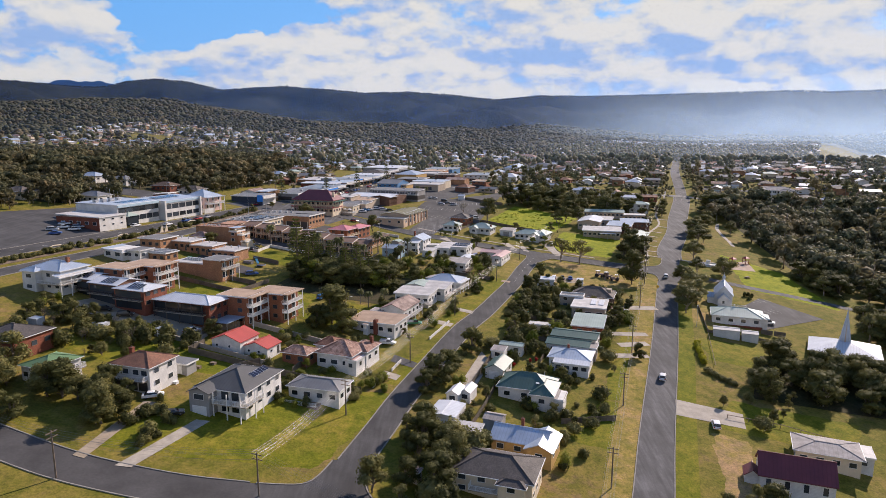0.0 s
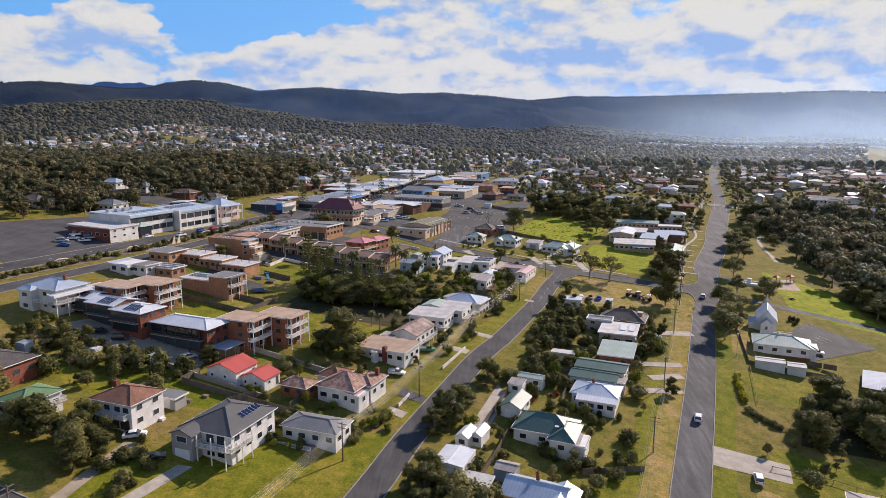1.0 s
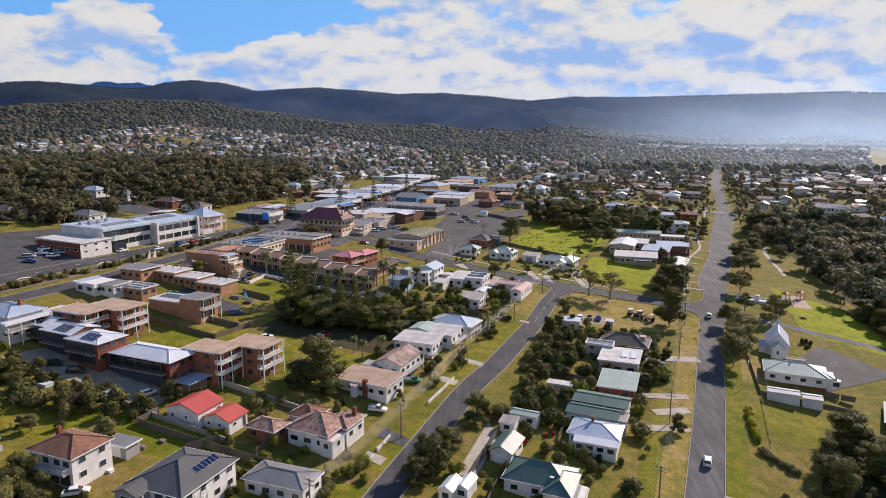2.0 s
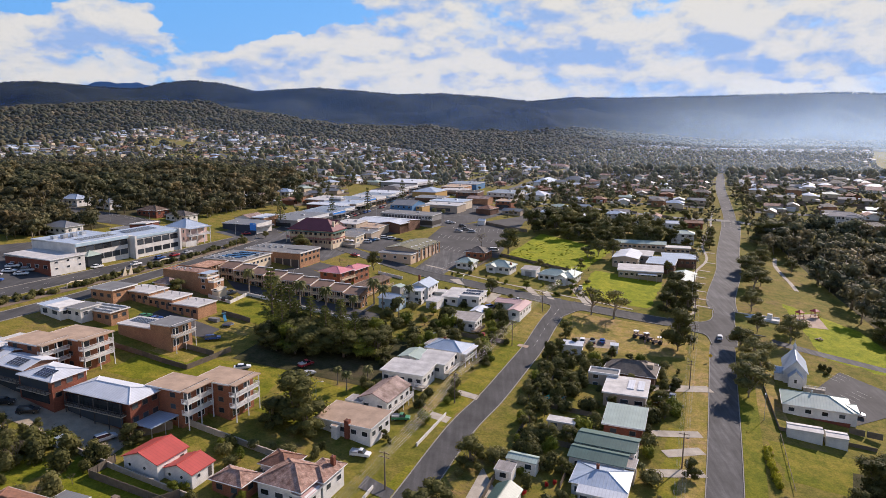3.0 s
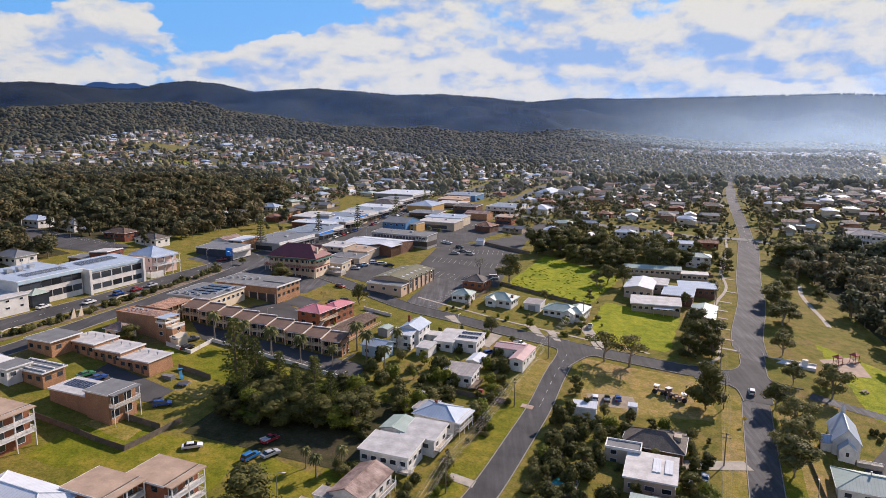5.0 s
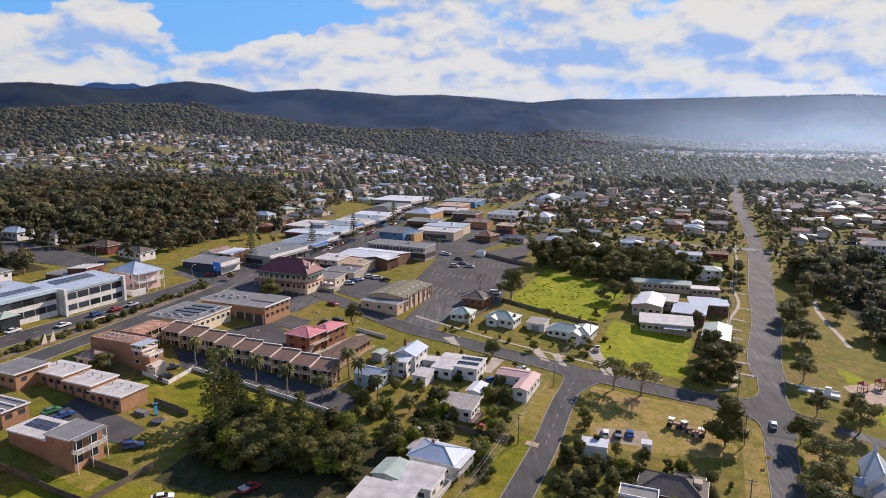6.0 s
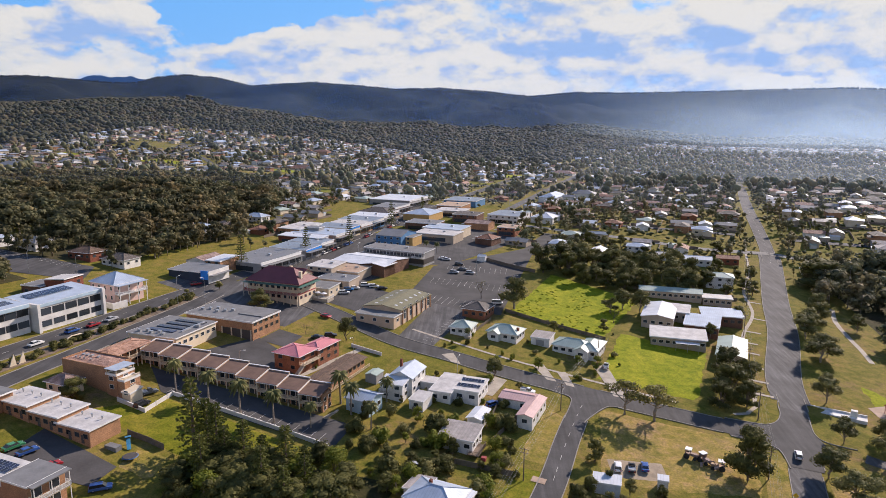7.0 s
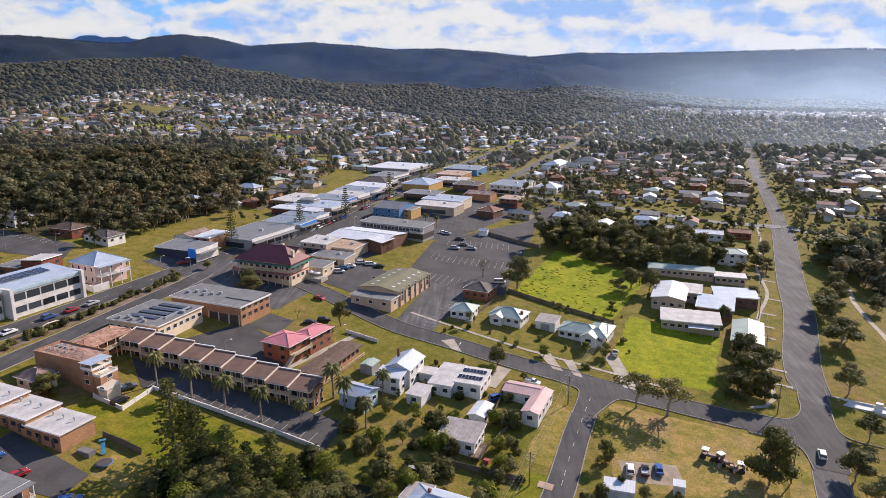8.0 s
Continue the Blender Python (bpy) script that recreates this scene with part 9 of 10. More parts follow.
def fence(points, hh=1.7, kind="paling", step=2.4):
    """A fence of equal panels along a line on the ground, each panel with its post."""
    words = {"paling": "grey timber paling fence between yards", "rail": "low timber post and rail fence", "white": "low white rendered front wall", "concrete": "grey concrete block retaining wall"}[kind]
    x0, y0 = points[0]
    ob = thing("fence" if kind in ("paling", "rail") else "garden_wall", pose(x0, y0, ground_z(x0, y0)), words, "fence" if kind in ("paling", "rail") else "wall")
    key = (kind, hh)
    if key not in FENCE:
        if kind == "paling":
            line = []
            for i in range(12):
                a = i * 0.2
                line += [(a, -0.02 - 0.02 * (i % 2)), (a + 0.19, -0.02 - 0.02 * (i % 2))]
            n = len(line)
            top = hh
            vs = [(x, y, -0.35) for x, y in line] + [(x, y, top + 0.03 * ((i // 2) % 3 == 0)) for i, (x, y) in enumerate(line)]
            fs = [(i, i + 1, i + 1 + n, i + n) for i in range(n - 1)]
            k = 2 * n
            vs += [(x, y + 0.06, z) for x, y, z in vs]
            fs += [(k + i + 1, k + i, k + i + n, k + i + 1 + n) for i in range(n - 1)] + [(i + n, i + 1 + n, k + i + 1 + n, k + i + n) for i in range(n - 1)]
            FENCE[key] = (mesh("panel", vs, fs, [FENCEWOOD]), mesh("post", *boxes((-0.06, 0.06, -0.02, 0.1, -0.6, hh + 0.05)), [TIMBER]))
        elif kind == "rail":
            FENCE[key] = (mesh("rail", *boxes((0, step, -0.04, 0.04, hh - 0.14, hh)), [TIMBER]), mesh("post", *boxes((-0.07, 0.07, -0.07, 0.07, -0.6, hh + 0.05)), [TIMBER]))
        else:
            m = RENDER if kind == "white" else CONCRETE
            FENCE[key] = (mesh("wall_panel", *boxes((0, step, -0.1, 0.1, -0.6, hh), (0, step, -0.14, 0.14, hh, hh + 0.08)), [m]), mesh("pier", *boxes((-0.17, 0.17, -0.17, 0.17, -0.6, hh + 0.2)), [m]))
    a, b = FENCE[key]
    inv = ob.matrix_basis.inverted()
    for (px, py), (qx, qy) in zip(points, points[1:]):
        n = max(1, round(math.hypot(qx - px, qy - py) / step))
        yaw = math.degrees(math.atan2(qy - py, qx - px))
        stretch = math.hypot(qx - px, qy - py) / n / step
        for i in range(n):
            x, y = px + (qx - px) * i / n, py + (qy - py) * i / n
            x2, y2 = px + (qx - px) * (i + 1) / n, py + (qy - py) * (i + 1) / n
            z, z2 = ground_z(x, y), ground_z(x2, y2)
            pitch = math.degrees(math.atan2(z2 - z, step))
            m = inv @ pose(x, y, z, 0, 0, yaw)
            part(a.name.split(".")[0], a, None, ob, m=m @ pose(0, 0, 0, 0, -pitch, 0) @ Matrix.Diagonal((stretch, 1, 1, 1)))
            if i % 2 == 0:
                part(b.name.split(".")[0], b, None, ob, m=m)


fence([(-66, 163), (-48, 158), (-26, 152.5), (-20, 151)])
fence([(-64, 169), (-66, 163)])
fence([(-52, 156), (-47, 161)], 1.8)
fence([(-38, 158), (-33, 176)])
fence([(-88, 176), (-63, 166.5), (-44, 160.5)], 1.2, "concrete")
fence([(-67, 176), (-59, 184)], 2.0)
fence([(-58, 187), (-36, 179), (-20, 174)], 1.4, "concrete")
fence([(-17.5, 155), (-14, 163)], 0.7, "white")
fence([(-13.5, 165.5), (-11.5, 172)], 0.7, "white")
fence([(-4, 190), (2, 206)], 0.7, "white")
fence([(-95.4, 221.8), (-85.3, 218.7), (-76.5, 215.5), (-68.5, 213.3)], 1.5)
fence([(-68.5, 213.3), (-65.1, 220.7), (-62.1, 228.6)], 1.5)
fence([(-81.0, 227.9), (-73.1, 226.0), (-65.4, 223.9)], 1.6)
fence([(-86, 271.6), (-76.8, 267.8), (-74.3, 278.6), (-57, 272.8), (-39.3, 266.4), (-27, 261.6)], 1.1, "white")
fence([(-75.5, 256.6), (-70, 254.8), (-64.5, 252.4)], 1.6)
fence([(97, 242), (90.5, 216), (95, 214), (112, 209)], 1.0, "paling")
fence([(104, 262), (97, 243)], 1.2)
fence([(89.5, 213), (81.5, 187)], 0.8, "rail")
fence([(22, 377), (40, 364), (59, 352)], 1.4)
fence([(60, 352), (51, 322)], 1.2, "rail")
fence([(84, 420), (102, 418), (130, 410)], 1.4)
fence([(10, 352), (16, 366)], 1.2)
fence([(28, 354), (24, 340)], 1.2, "rail")
fence([(-2, 345), (-6, 337)], 1.0, "rail")
fence([(72, 156), (84, 153), (98, 146)], 1.0, "rail")
fence([(0, 262), (20, 258)], 1.5)
fence([(14, 272), (28, 299)], 1.4)
fence([(-8, 285), (-3, 308)], 1.3)
fence([(14, 284), (19, 304)], 1.3)
fence([(-33, 326), (-22, 321)], 1.1, "white")
fence([(2, 128), (10, 150), (18, 176)], 1.5)
fence([(58, 234), (64, 250)], 1.4)
fence([(22, 200), (34, 196)], 1.4)
fence([(7, 160), (15, 184)], 1.5)
fence([(19, 197), (34, 238), (40, 252)], 1.5)
fence([(28, 180), (34, 196)], 1.4)
fence([(42, 150), (28, 146)], 1.4)
fence([(30, 216), (42, 213)], 1.4)
fence([(14, 460), (30, 446), (40, 440)], 1.8)

# ---- power poles and lines ----
def pole(x, y, hh=9.0, arms=2, yaw=0.0):
    ob = thing("utility_pole", pose(x, y, ground_z(x, y), 0, 0, yaw), "weathered timber power pole with crossarms", "pole", "power poles")
    part("pole", tube([(0, 0, -1.0), (0, 0, hh)], [0.17, 0.12], 8), POLEWOOD, ob)
    for k in range(arms):
        z = hh - 0.4 - k * 0.9
        part("crossarm", boxes((-1.15, 1.15, -0.06, 0.06, z - 0.07, z + 0.07)), TIMBER, ob)
    return ob


def spans(points, hh=9.0, yaw=0.0, wires=((-1.1, 0), (-0.45, 0), (0.45, 0), (1.1, 0), (-0.9, -0.9), (0.9, -0.9))):
    line = thing("power_line", pose(points[0][0], points[0][1], ground_z(*points[0])), "sagging overhead power wires between poles", "cable")
    inv = line.matrix_basis.inverted()
    c, s = math.cos(radians(yaw)), math.sin(radians(yaw))
    for (x0, y0), (x1, y1) in zip(points, points[1:]):
        for o, d in wires:
            a = Vector((x0 + o * c, y0 + o * s, ground_z(x0, y0) + hh - 0.2 + d))
            b = Vector((x1 + o * c, y1 + o * s, ground_z(x1, y1) + hh - 0.2 + d))
            path = [inv @ (a.lerp(b, k / 8) - Vector((0, 0, 1.1 * 4 * (k / 8) * (1 - k / 8)))) for k in range(9)]
            part("wire", tube(path, [0.013] * 9, 4), WIRE, line)


RIGHT_LINE = [(22, 84), (34, 122), (46, 158), (58, 193), (73, 236), (84, 267), (94, 298), (104, 331), (116, 366), (132, 404), (150, 452)]
LEFT_LINE = [(-33, 108), (-22, 140), (-9, 172), (4, 213), (21.5, 257), (35, 294), (53, 334)]
for x, y in RIGHT_LINE:
    pole(x, y, 9.0, 2, -20)
for x, y in LEFT_LINE:
    pole(x, y, 8.6, 2, -24)
pole(-68, 106.5, 9, 2, 70)
pole(-100, 117, 9, 2, 70)
pole(8, 88, 9, 2, 60)
spans(RIGHT_LINE, 9.0, -20)
spans(LEFT_LINE, 8.6, -24)
spans([(-100, 117), (-68, 106.5), (-33, 108), (8, 88)], 8.8, 70)


def street_lamp(x, y, hh=8.0, yaw=0.0):
    ob = thing("street_lamp", pose(x, y, ground_z(x, y), 0, 0, yaw), "tall galvanised street lamp with a bent arm", "street lamp", "street lamps")
    part("pole", tube([(0, 0, -0.5), (0, 0, hh - 1.0), (0.3, 0, hh - 0.2), (1.4, 0, hh)], [0.1, 0.07, 0.06, 0.05], 7), STEEL, ob)
    part("lamp_head", boxes((1.3, 2.0, -0.13, 0.13, hh - 0.08, hh + 0.06)), SIGNWHITE, ob)


for x, y, hh, yw in ((-31, 318, 7, -110), (4, 310, 7, 70), (-103, 346, 12, 70), (-95, 352, 11, -110), (88.4, 220.6, 7, 70), (-154, 366, 9, 0), (-173, 364, 9, 0), (-63, 300, 6, 0), (-31, 204, 6, 0), (10, 430, 8, 0), (-52, 446, 8, 70), (-70, 470, 8, -110), (-40, 512, 9, 70), (27, 405, 8, 0)):
    street_lamp(x, y, hh, yw)

# ---- cars ----
PAINTS = {n: surface("car_paint_" + n, c, 0.3, 0.1, var=0.04, spec=0.6) for n, c in (("white", (0.75, 0.75, 0.74)), ("silver", (0.42, 0.43, 0.45)), ("black", (0.02, 0.02, 0.022)), ("blue", (0.03, 0.09, 0.3)), ("red", (0.32, 0.02, 0.03)), ("bright_blue", (0.03, 0.16, 0.38)), ("green", (0.05, 0.22, 0.1)), ("grey", (0.14, 0.145, 0.15)))}
CAR_MESH = {}


def car_shapes(style, paint):
    key = (style, paint)
    if key in CAR_MESH:
        return CAR_MESH[key]
    L, W = (4.6, 1.8) if style != "van" else (4.9, 1.9)
    roof_z = {"sedan": 1.45, "wagon": 1.65, "ute": 1.7, "van": 2.0}[style]
    lower = [(-L / 2, 0.35), (-L / 2 - 0.02, 0.7), (-L / 2 + 0.1, 0.92), (L / 2 - 1.2, 0.98), (L / 2 - 0.15, 0.82), (L / 2 + 0.02, 0.6), (L / 2 - 0.02, 0.35)]
    vs, fs = [], []
    rings = ((-W / 2, 0.93), (-W / 2 + 0.02, 1.0), (W / 2 - 0.02, 1.0), (W / 2, 0.93))
    n = len(lower)
    for y, k in rings:
        vs += [(x * (1.0 if k == 1 else 0.985), y, 0.35 + (z - 0.35) * k) for x, z in lower]
    for r in range(3):
        for i in range(n):
            j = (i + 1) % n
            fs.append((r * n + i, (r + 1) * n + i, (r + 1) * n + j, r * n + j))
    fs += [tuple(range(n)), tuple(range(4 * n - 1, 3 * n - 1, -1))]
    b0, b1, b2, b3 = {"sedan": (-1.75, -1.1, 0.35, 1.15), "wagon": (-2.2, -1.95, 0.4, 1.2), "ute": (-0.35, -0.2, 0.55, 1.15), "van": (-2.4, -2.3, 1.2, 1.9)}[style]
    w0, w1 = W / 2 - 0.06, W / 2 - 0.22
    glass_vs = [(b0, -w0, 0.94), (b3, -w0, 0.97), (b3, w0, 0.97), (b0, w0, 0.94), (b1, -w1, roof_z - 0.06), (b2, -w1, roof_z - 0.06), (b2, w1, roof_z - 0.06), (b1, w1, roof_z - 0.06)]
    glass_fs = [(0, 1, 5, 4), (1, 2, 6, 5), (2, 3, 7, 6), (3, 0, 4, 7)]
    k = len(vs)
    vs += [(b1 - 0.06, -w1 - 0.03, roof_z - 0.07), (b2 + 0.06, -w1 - 0.03, roof_z - 0.07), (b2 + 0.06, w1 + 0.03, roof_z - 0.07), (b1 - 0.06, w1 + 0.03, roof_z - 0.07), (b1 + 0.1, -w1 + 0.08, roof_z), (b2 - 0.1, -w1 + 0.08, roof_z), (b2 - 0.1, w1 - 0.08, roof_z), (b1 + 0.1, w1 - 0.08, roof_z)]
    fs += [tuple(k + i for i in f) for f in ((0, 1, 5, 4), (1, 2, 6, 5), (2, 3, 7, 6), (3, 0, 4, 7), (4, 5, 6, 7), (3, 2, 1, 0))]
    wheel = tube([(0, -0.1, 0), (0, -0.1, 0), (0, 0.1, 0)], [0.28, 0.32, 0.32], 12)
    CAR_MESH[key] = (mesh("body", vs, fs, [PAINTS[paint]]), mesh("glasshouse", glass_vs, glass_fs, [CARGLASS]), mesh("wheel", *wheel, [TYRE]), mesh("rim", *tube([(0, -0.115, 0), (0, 0.115, 0)], [0.19, 0.19], 8), [RIM]), mesh("headlight", *boxes((-0.06, 0.03, -0.2, 0.2, -0.08, 0.08)), [LAMP_CLEAR]), mesh("tail_light", *boxes((-0.03, 0.05, -0.16, 0.16, -0.12, 0.12)), [LAMP_RED]), L, W)
    return CAR_MESH[key]


def car(x, y, yaw, paint="white", style="sedan", fine=True, where="parked on the asphalt"):
    word = {"sedan": "sedan", "wagon": "wagon", "ute": "utility truck", "van": "van"}[style]
    ob = thing({"ute": "utility_truck", "van": "van"}.get(style, "car"), pose(x, y, ground_z(x, y) + 0.12, 0, 0, yaw), paint.replace("_", " ") + " " + word + " " + where, "car", "parked cars")
    body, glass, wheel, rim, head, tail, L, W = car_shapes(style, paint)
    b = part("body", body, None, ob)
    part("glasshouse", glass, None, b)
    for sx in (-1.4, 1.4):
        for sy in (-1, 1):
            wv = part("wheel", wheel, None, ob, m=pose(sx, sy * (W / 2 - 0.1), 0.32))
            if fine:
                part("rim", rim, None, wv)
    if fine:
        for sy in (-1, 1):
            part("headlight", head, None, b, m=pose(L / 2 - 0.03, sy * (W / 2 - 0.32), 0.68))
            part("tail_light", tail, None, b, m=pose(-L / 2 + 0.0, sy * (W / 2 - 0.25), 0.72))
    if style == "ute":
        part("tray", boxes((-2.25, -0.45, -0.85, 0.85, 0.95, 1.02), (-2.25, -0.45, -0.9, -0.83, 0.95, 1.3), (-2.25, -0.45, 0.83, 0.9, 0.95, 1.3), (-2.3, -2.22, -0.9, 0.9, 0.95, 1.3)), PAINTS["silver"], b)
    return ob


for x, y, yaw, paint, style, where in (
    (-55, 218, 20, "white", "sedan", "parked on shaded grass"), (-39, 225, 55, "red", "ute", "parked on shaded grass"), (-41, 217, 60, "bright_blue", "wagon", "parked on shaded grass"), (-37, 219, 50, "silver", "sedan", "parked on shaded grass"), (-26, 198, 60, "white", "sedan", "parked beside a house"), (-9, 201, 0, "green", "ute", "parked in a driveway"), (-16, 183, -10, "white", "ute", "parked behind a wall"),
    (46, 266, 80, "white", "wagon", "parked on the dry lot"), (49.5, 266, 78, "black", "ute", "parked on the dry lot"), (53, 267, 80, "blue", "sedan", "parked on the dry lot"), (-4, 257, -15, "silver", "wagon", "parked on a back lawn"), (26, 303.5, -25, "white", "ute", "parked on the verge"), (15, 293, 40, "blue", "wagon", "parked beside a fence"), (-80.5, 277.6, 45, "grey", "ute", "parked beside the motel"), (-79, 270.8, 70, "black", "wagon", "parked beside the motel"),
    (67, 151, 75, "white", "wagon", "parked on a dry lawn"), (117, 228, -28, "white", "wagon", "parked by the chapel"), (-57.5, 131.5, 25, "black", "sedan", "parked on a driveway"), (-64.5, 138, 20, "white", "sedan", "parked before a garage"), (-98, 184, 15, "black", "wagon", "parked in the gravel yard"), (-91, 182, 15, "black", "wagon", "parked in the gravel yard"), (-70, 176, 50, "silver", "wagon", "parked among bushes"), (-70, 235, 25, "blue", "wagon", "parked before the flats"), (-96, 245, 60, "green", "sedan", "parked in the courtyard"), (-92, 244, 60, "blue", "sedan", "parked in the courtyard"), (-84, 240, 60, "red", "sedan", "parked in the courtyard"),
    (61, 226, 70, "white", "wagon", "parked in a driveway"), (66, 229, 70, "silver", "sedan", "parked in a driveway"), (54.5, 327, 75, "white", "ute", "parked in a driveway"), (97, 279, 70, "white", "wagon", "stopped at the crossing"), (62, 176, 70, "white", "wagon", "driving on the road")):
    car(x, y, yaw, paint, style, True, where)
for x, y, yaw, paint in ((-51, 382, 10, "silver"), (-47, 383, 10, "white"), (-46, 388, 10, "bright_blue"), (-44, 391, 10, "white"), (-40, 397, 10, "white"), (-36, 396, 10, "white"), (-32, 394, 10, "black"), (-30, 378, 30, "black"), (-1, 430, -10, "silver"), (3, 437, -10, "grey"), (7, 431, -10, "silver"), (1, 446, -10, "black"), (-126, 298, 71, "white"), (-122.5, 311, 71, "blue"), (-119.5, 318, 71, "red"), (-117, 325, 71, "silver"), (-48, 352, -30, "red"), (-46, 330, 10, "black"), (-42, 333, 10, "black"), (-158, 263, 20, "silver"), (-157, 269, 20, "white"), (-153, 273, 20, "silver"), (-164, 288, 20, "white"), (-154, 258, 20, "blue"), (-160, 275, 20, "white"), (-152, 268, 20, "white"), (-8, 457, -10, "white"), (-6, 455, -10, "silver"), (-104, 380, 40, "white"), (-108, 374, 40, "red"), (-148, 300, 71, "white"), (-136, 288, 71, "white"), (-182, 356, 90, "white"), (-128, 364, 20, "black")):
    car(x, y, yaw, paint, "wagon" if (int(x) + int(y)) % 3 == 0 else "sedan", False)
car(19, 386, 0, "white", "van", False)
# cars nosed to the kerb along the shopping street
street_rng = random.Random(4)
for i, q in enumerate(bend([(-93, 404), (-87, 420), (-76, 450), (-62, 500), (-48, 552)], 5.4)):
    for s in (-1, 1):
        if street_rng.random() < 0.62:
            car(q.x + s * 5.6, q.y - s * 1.6, 68 + s * 8, street_rng.choice(("white", "silver", "grey", "black", "white", "blue", "red")), street_rng.choice(("sedan", "wagon", "wagon")), False, "parked along the shopping street")

# a small tractor and slashers left on the lot
def tractor(x, y, yaw, paint, label):
    ob = thing("tractor", pose(x, y, ground_z(x, y) + 0.1, 0, 0, yaw), label, "tractor", "old machinery")
    part("engine_cover", boxes((0.2, 2.0, -0.45, 0.45, 0.8, 1.5)), paint, ob)
    part("cab", boxes((-1.1, 0.2, -0.75, 0.75, 1.0, 1.3), (-1.1, -1.0, -0.75, 0.75, 1.3, 2.5), (0.1, 0.2, -0.75, 0.75, 1.3, 2.5)), paint, ob)
    part("cab_roof", boxes((-1.25, 0.4, -0.9, 0.9, 2.5, 2.65)), SIGNWHITE, ob)
    part("boom", tube([(1.8, 0, 1.0), (3.2, 0, 1.9), (4.2, 0, 0.9)], [0.16, 0.14, 0.12], 6), R_RUST, ob)
    part("bucket", boxes((4.0, 4.6, -0.7, 0.7, 0.3, 0.9)), R_RUST, ob)
    for sx, r in ((-0.7, 0.75), (1.5, 0.5)):
        for sy in (-1, 1):
            part("wheel", tube([(sx, sy * 0.85 - 0.18, r), (sx, sy * 0.85 + 0.18, r)], [r, r], 14), TYRE, ob)


tractor(66.5, 274, -30, R_RUST, "rusty orange backhoe standing on dry grass")
tractor(69.6, 272.4, -62, R_RUST, "old rusty loader standing on dry grass")
tractor(72.6, 269.5, 160, R_TAN, "weathered tan tractor standing on dry grass")

# ---- small things ----
def arch_sign(x, y, yaw):
    ob = thing("entry_sign", pose(x, y, ground_z(x, y) + 0.25, 0, 0, yaw), "low cream wave-shaped sign structure on the median", "sign")
    part("frame", tube([(-3.2, 0, 0), (-3.0, 0, 1.5), (-1.5, 0, 1.9), (1.5, 0, 1.7), (3.0, 0, 1.3), (3.2, 0, 0)], [0.2, 0.2, 0.22, 0.22, 0.2, 0.2], 7), CREAM, ob)


arch_sign(-117.5, 305, 71)
arch_sign(-130, 264, 71)
arch_sign(-141, 236, 71)


def sail_sign(x, y, yaw):
    ob = thing("sail_sculpture", pose(x, y, ground_z(x, y) + 0.25, 0, 0, yaw), "pair of tan sail-shaped sculptures on the median", "sculpture")
    for s in (-1.4, 1.4):
        part("sail", ([(s - 1.1, -0.15, 0), (s + 1.0, -0.15, 0), (s + 0.5, -0.15, 3.4), (s - 1.1, 0.15, 0), (s + 1.0, 0.15, 0), (s + 0.5, 0.15, 3.4)], [(0, 1, 2), (5, 4, 3), (0, 3, 4, 1), (1, 4, 5, 2), (2, 5, 3, 0)]), CREAM, ob)


sail_sign(-122, 284, 71)


def play_tower(x, y):
    ob = thing("play_tower", pose(x, y, ground_z(x, y), 0, 0, 25), "red and orange playground tower with a slide", "playground")
    for q in ((-1, -1), (1, -1), (1, 1), (-1, 1)):
        post(ob, *q, 0, 3.0, 0.07, REDTRIM)
    part("deck", boxes((-1, 1, -1, 1, 1.3, 1.42)), TIMBER, ob)
    part("roof", hip_shape(2.6, 2.6, 3.0, 0.9), R_RED, ob)
    part("slide", ([(1, -0.4, 1.4), (1, 0.4, 1.4), (3.6, 0.4, 0.2), (3.6, -0.4, 0.2), (1, -0.4, 1.3), (1, 0.4, 1.3), (3.6, 0.4, 0.1), (3.6, -0.4, 0.1)], [(0, 1, 2, 3), (7, 6, 5, 4), (0, 3, 7, 4), (1, 5, 6, 2), (3, 2, 6, 7), (0, 4, 5, 1)]), SIGNYELLOW, ob)


play_tower(139, 309)
play_tower(147, 313)
t = thing("picnic_table", pose(136, 287, ground_z(136, 287), 0, 0, 30), "timber picnic table with benches on grass", "table")
part("tabletop", boxes((-1.2, 1.2, -0.4, 0.4, 0.7, 0.78)), TIMBER, t)
for s in (-0.85, 0.85):
    part("bench", boxes((-1.2, 1.2, s - 0.15, s + 0.15, 0.4, 0.46)), TIMBER, t)
for s in (-0.9, 0.9):
    part("leg", boxes((s - 0.05, s + 0.05, -0.9, 0.9, -0.1, 0.4), (s - 0.05, s + 0.05, -0.1, 0.1, 0.4, 0.7)), TIMBER, t)
t = thing("terrace", pose(120, 306, ground_z(120, 306), 0, 0, -28), "white concrete viewing terrace with seat walls", "terrace")
part("slab", boxes((-7, 9, -1.8, 1.8, -0.8, 0.25)), RENDER, t)
part("seat_wall", boxes((-7, 9, 1.5, 1.9, 0.25, 0.8)), RENDER, t)
part("shelter", boxes((4.6, 6.4, -0.5, 1.0, 0.25, 2.2)), RENDER, t)
t = thing("notice_board", pose(113, 216, ground_z(113, 216), 0, 0, -30), "grey lattice screens standing on grass", "screen")
for s in (-2.0, 2.0):
    part("panel", boxes((s - 1.8, s + 1.8, -0.05, 0.05, 0.2, 1.9)), FENCEWOOD, t)
t = thing("road_sign", pose(86.5, 258, ground_z(86.5, 258), 0, 0, -20), "yellow diamond warning sign on a post", "road sign")
part("post", tube([(0, 0, -0.3), (0, 0, 2.3)], [0.04, 0.04], 6), STEEL, t)
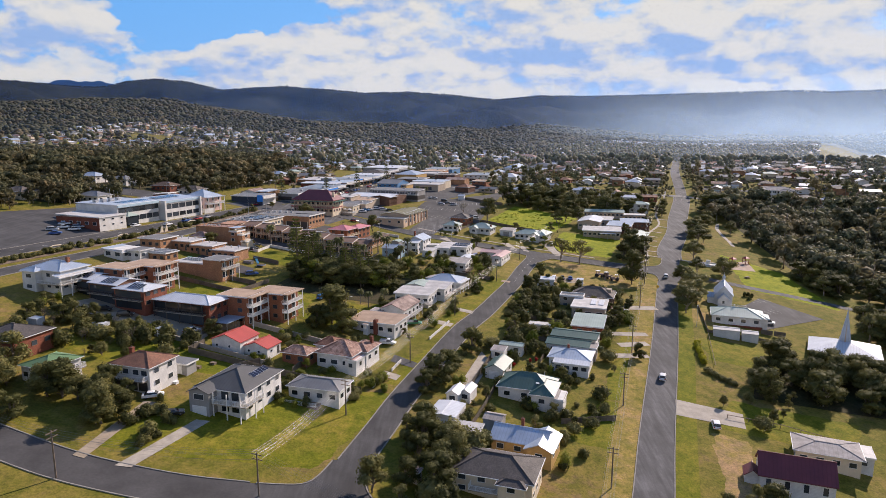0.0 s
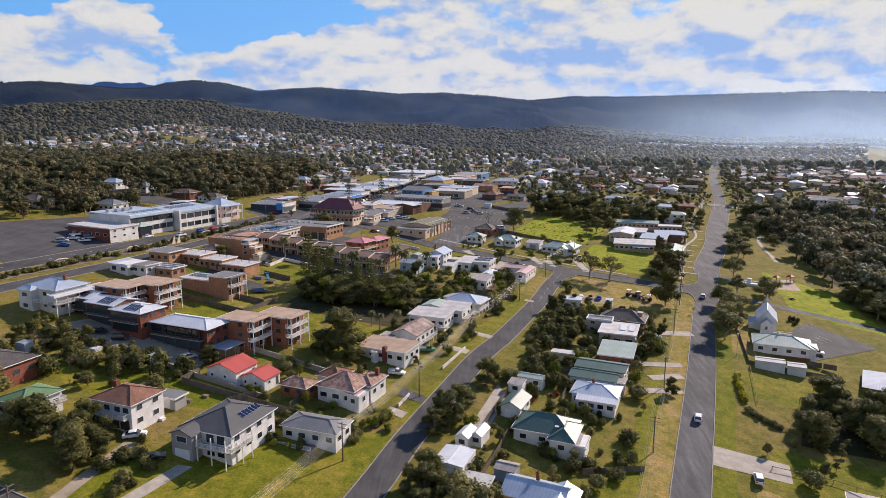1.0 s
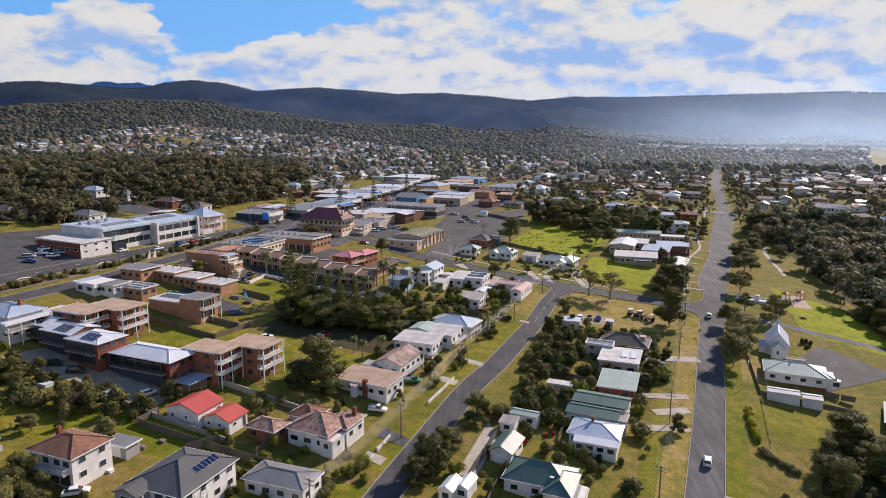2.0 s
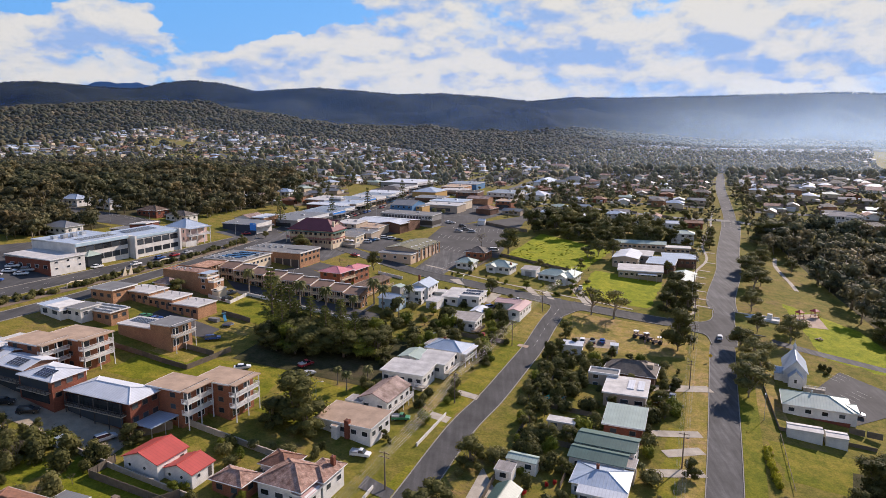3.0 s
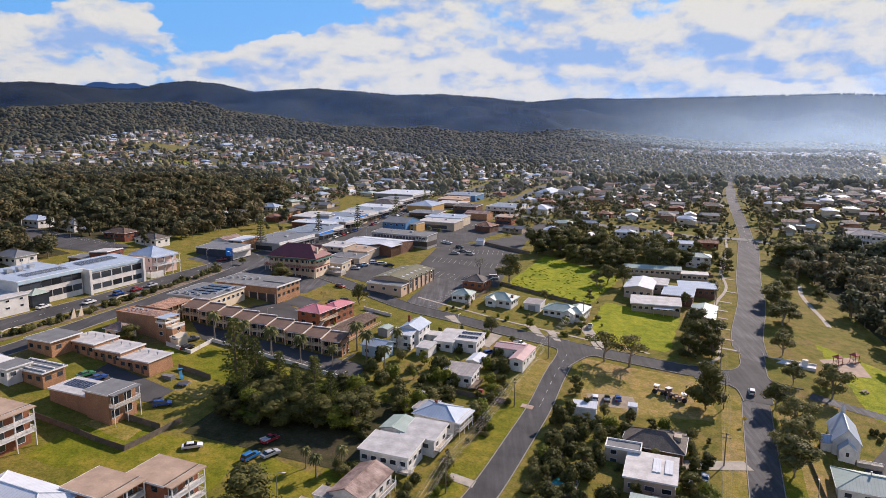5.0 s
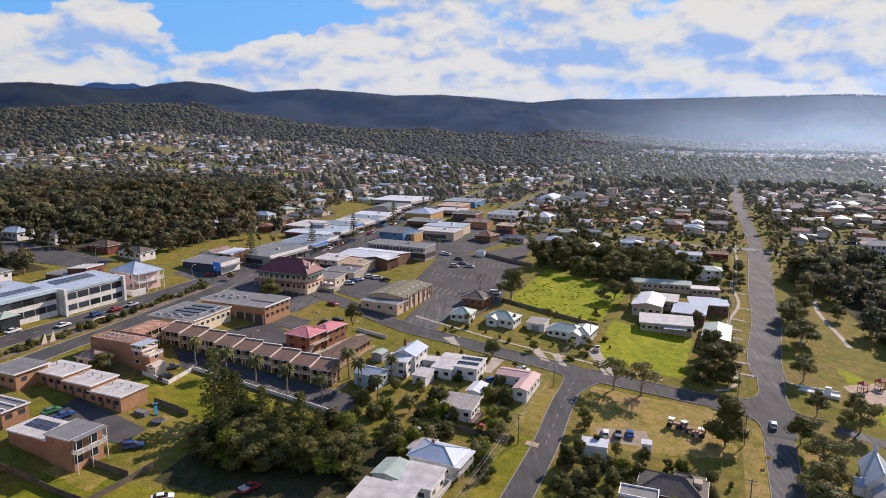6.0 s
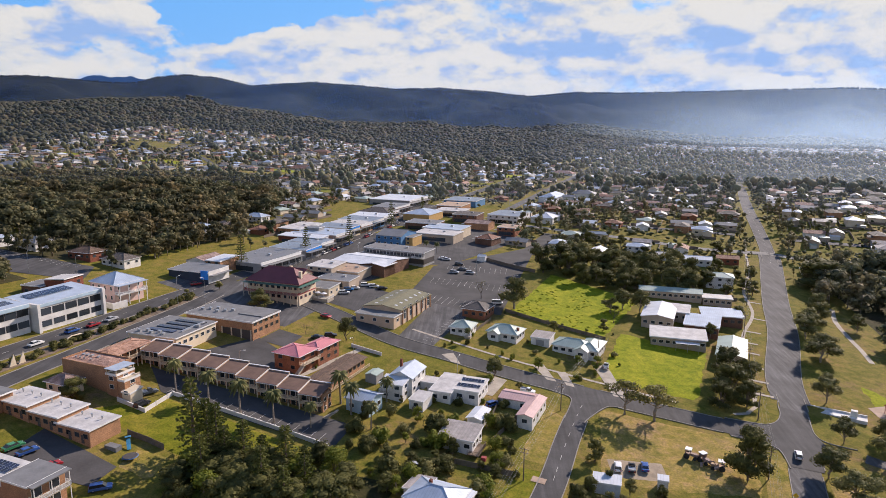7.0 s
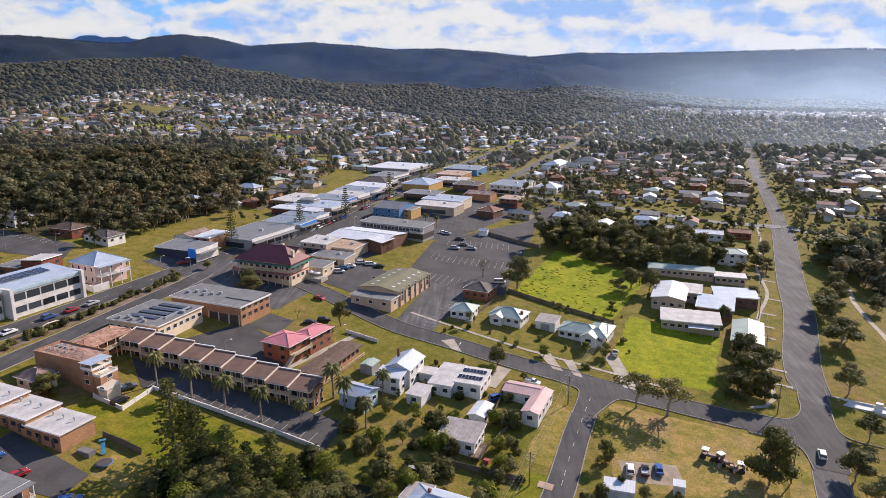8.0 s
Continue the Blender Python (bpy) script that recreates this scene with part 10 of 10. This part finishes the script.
part("sign_face", boxes((-0.5, 0.5, -0.03, 0.0, -0.5, 0.5)), SIGNYELLOW, t, m=pose(0, 0, 2.1, 0, 45, 0))
t = thing("trampoline", pose(-69.9, 247.2, ground_z(-69.9, 247.2)), "round black trampoline with a blue rim on the lawn", "trampoline")
part("mat", tube([(0, 0, 0.75), (0, 0, 0.86)], [1.6, 1.6], 20), DARKTRIM, t)
part("rim_pad", tube([(0, 0, 0.7), (0, 0, 0.82)], [1.8, 1.6], 20), surface("blue_pad", (0.04, 0.1, 0.22), 0.6), t)
part("frame", tube([(0, 0, 0.74), (0, 0, 0.8)], [1.6, 1.62], 20), STEEL, t)
for i in range(5):
    a = i * 1.2566
    part("leg", tube([(1.8 * math.cos(a), 1.8 * math.sin(a), -0.2), (1.8 * math.cos(a), 1.8 * math.sin(a), 0.75)], [0.04, 0.04], 5), STEEL, t)
t = thing("play_slide", pose(-72.6, 251.6, ground_z(-72.6, 251.6), 0, 0, 30), "blue plastic slide on a green play frame in a yard", "slide")
part("chute", boxes((-0.45, 0.45, -1.6, 1.6, -0.05, 0.05)), surface("blue_plastic", (0.05, 0.22, 0.36), 0.5), t, m=pose(0, 0, 0.85, 28, 0, 0))
for s in (-0.4, 0.4):
    part("post", tube([(s, 1.4, -0.2), (s, 1.4, 2.1)], [0.06, 0.06], 6), GREENTRIM, t)
part("canopy", boxes((-0.7, 0.7, 1.0, 1.9, 2.1, 2.16)), surface("blue_cover", (0.05, 0.2, 0.32), 0.7), t)
patch("lawn", DRY, [(-72, 243.5), (-62, 239), (-60.5, 250), (-70.5, 252.5)], 0.075, "worn bare soil in a back yard", "grass")
t = thing("pool", pose(31, 222, ground_z(31, 222), 0, 0, -20), "small turquoise backyard pool with pale surround", "pool")
part("surround", boxes((-3.4, 3.4, -2.4, 2.4, -0.5, 0.2)), CONCRETE, t)
part("water", boxes((-2.8, 2.8, -1.8, 1.8, -0.2, 0.23)), surface("pool_water", (0.08, 0.42, 0.42), 0.1, var=0.05), t)
for x, y, L, W, hh, mt in ((-61, 155, 2.2, 0.8, 0.5, TIMBER), (-58, 158, 1.4, 0.9, 0.5, TIMBER), (-63, 146, 2.0, 1.0, 0.4, SIGNWHITE), (-94, 174, 4.0, 2.2, 0.6, R_WHITE), (-108, 168, 3.6, 2.4, 2.2, R_ZINC), (-78, 172, 2.2, 2.0, 2.1, R_ZINC), (-75.6, 250.2, 3.6, 1.7, 0.9, R_GREY), (12, 264, 1.2, 1.0, 0.8, REDTRIM)):
    ob = thing("garden_crate", pose(x, y, ground_z(x, y), 0, 0, -20), "weathered storage crate lying in a yard", "crate")
    part("body", boxes((-L / 2, L / 2, -W / 2, W / 2, -0.2, hh)), mt, ob)
    part("lid", boxes((-L / 2 - 0.05, L / 2 + 0.05, -W / 2 - 0.05, W / 2 + 0.05, hh, hh + 0.07)), mt, ob)
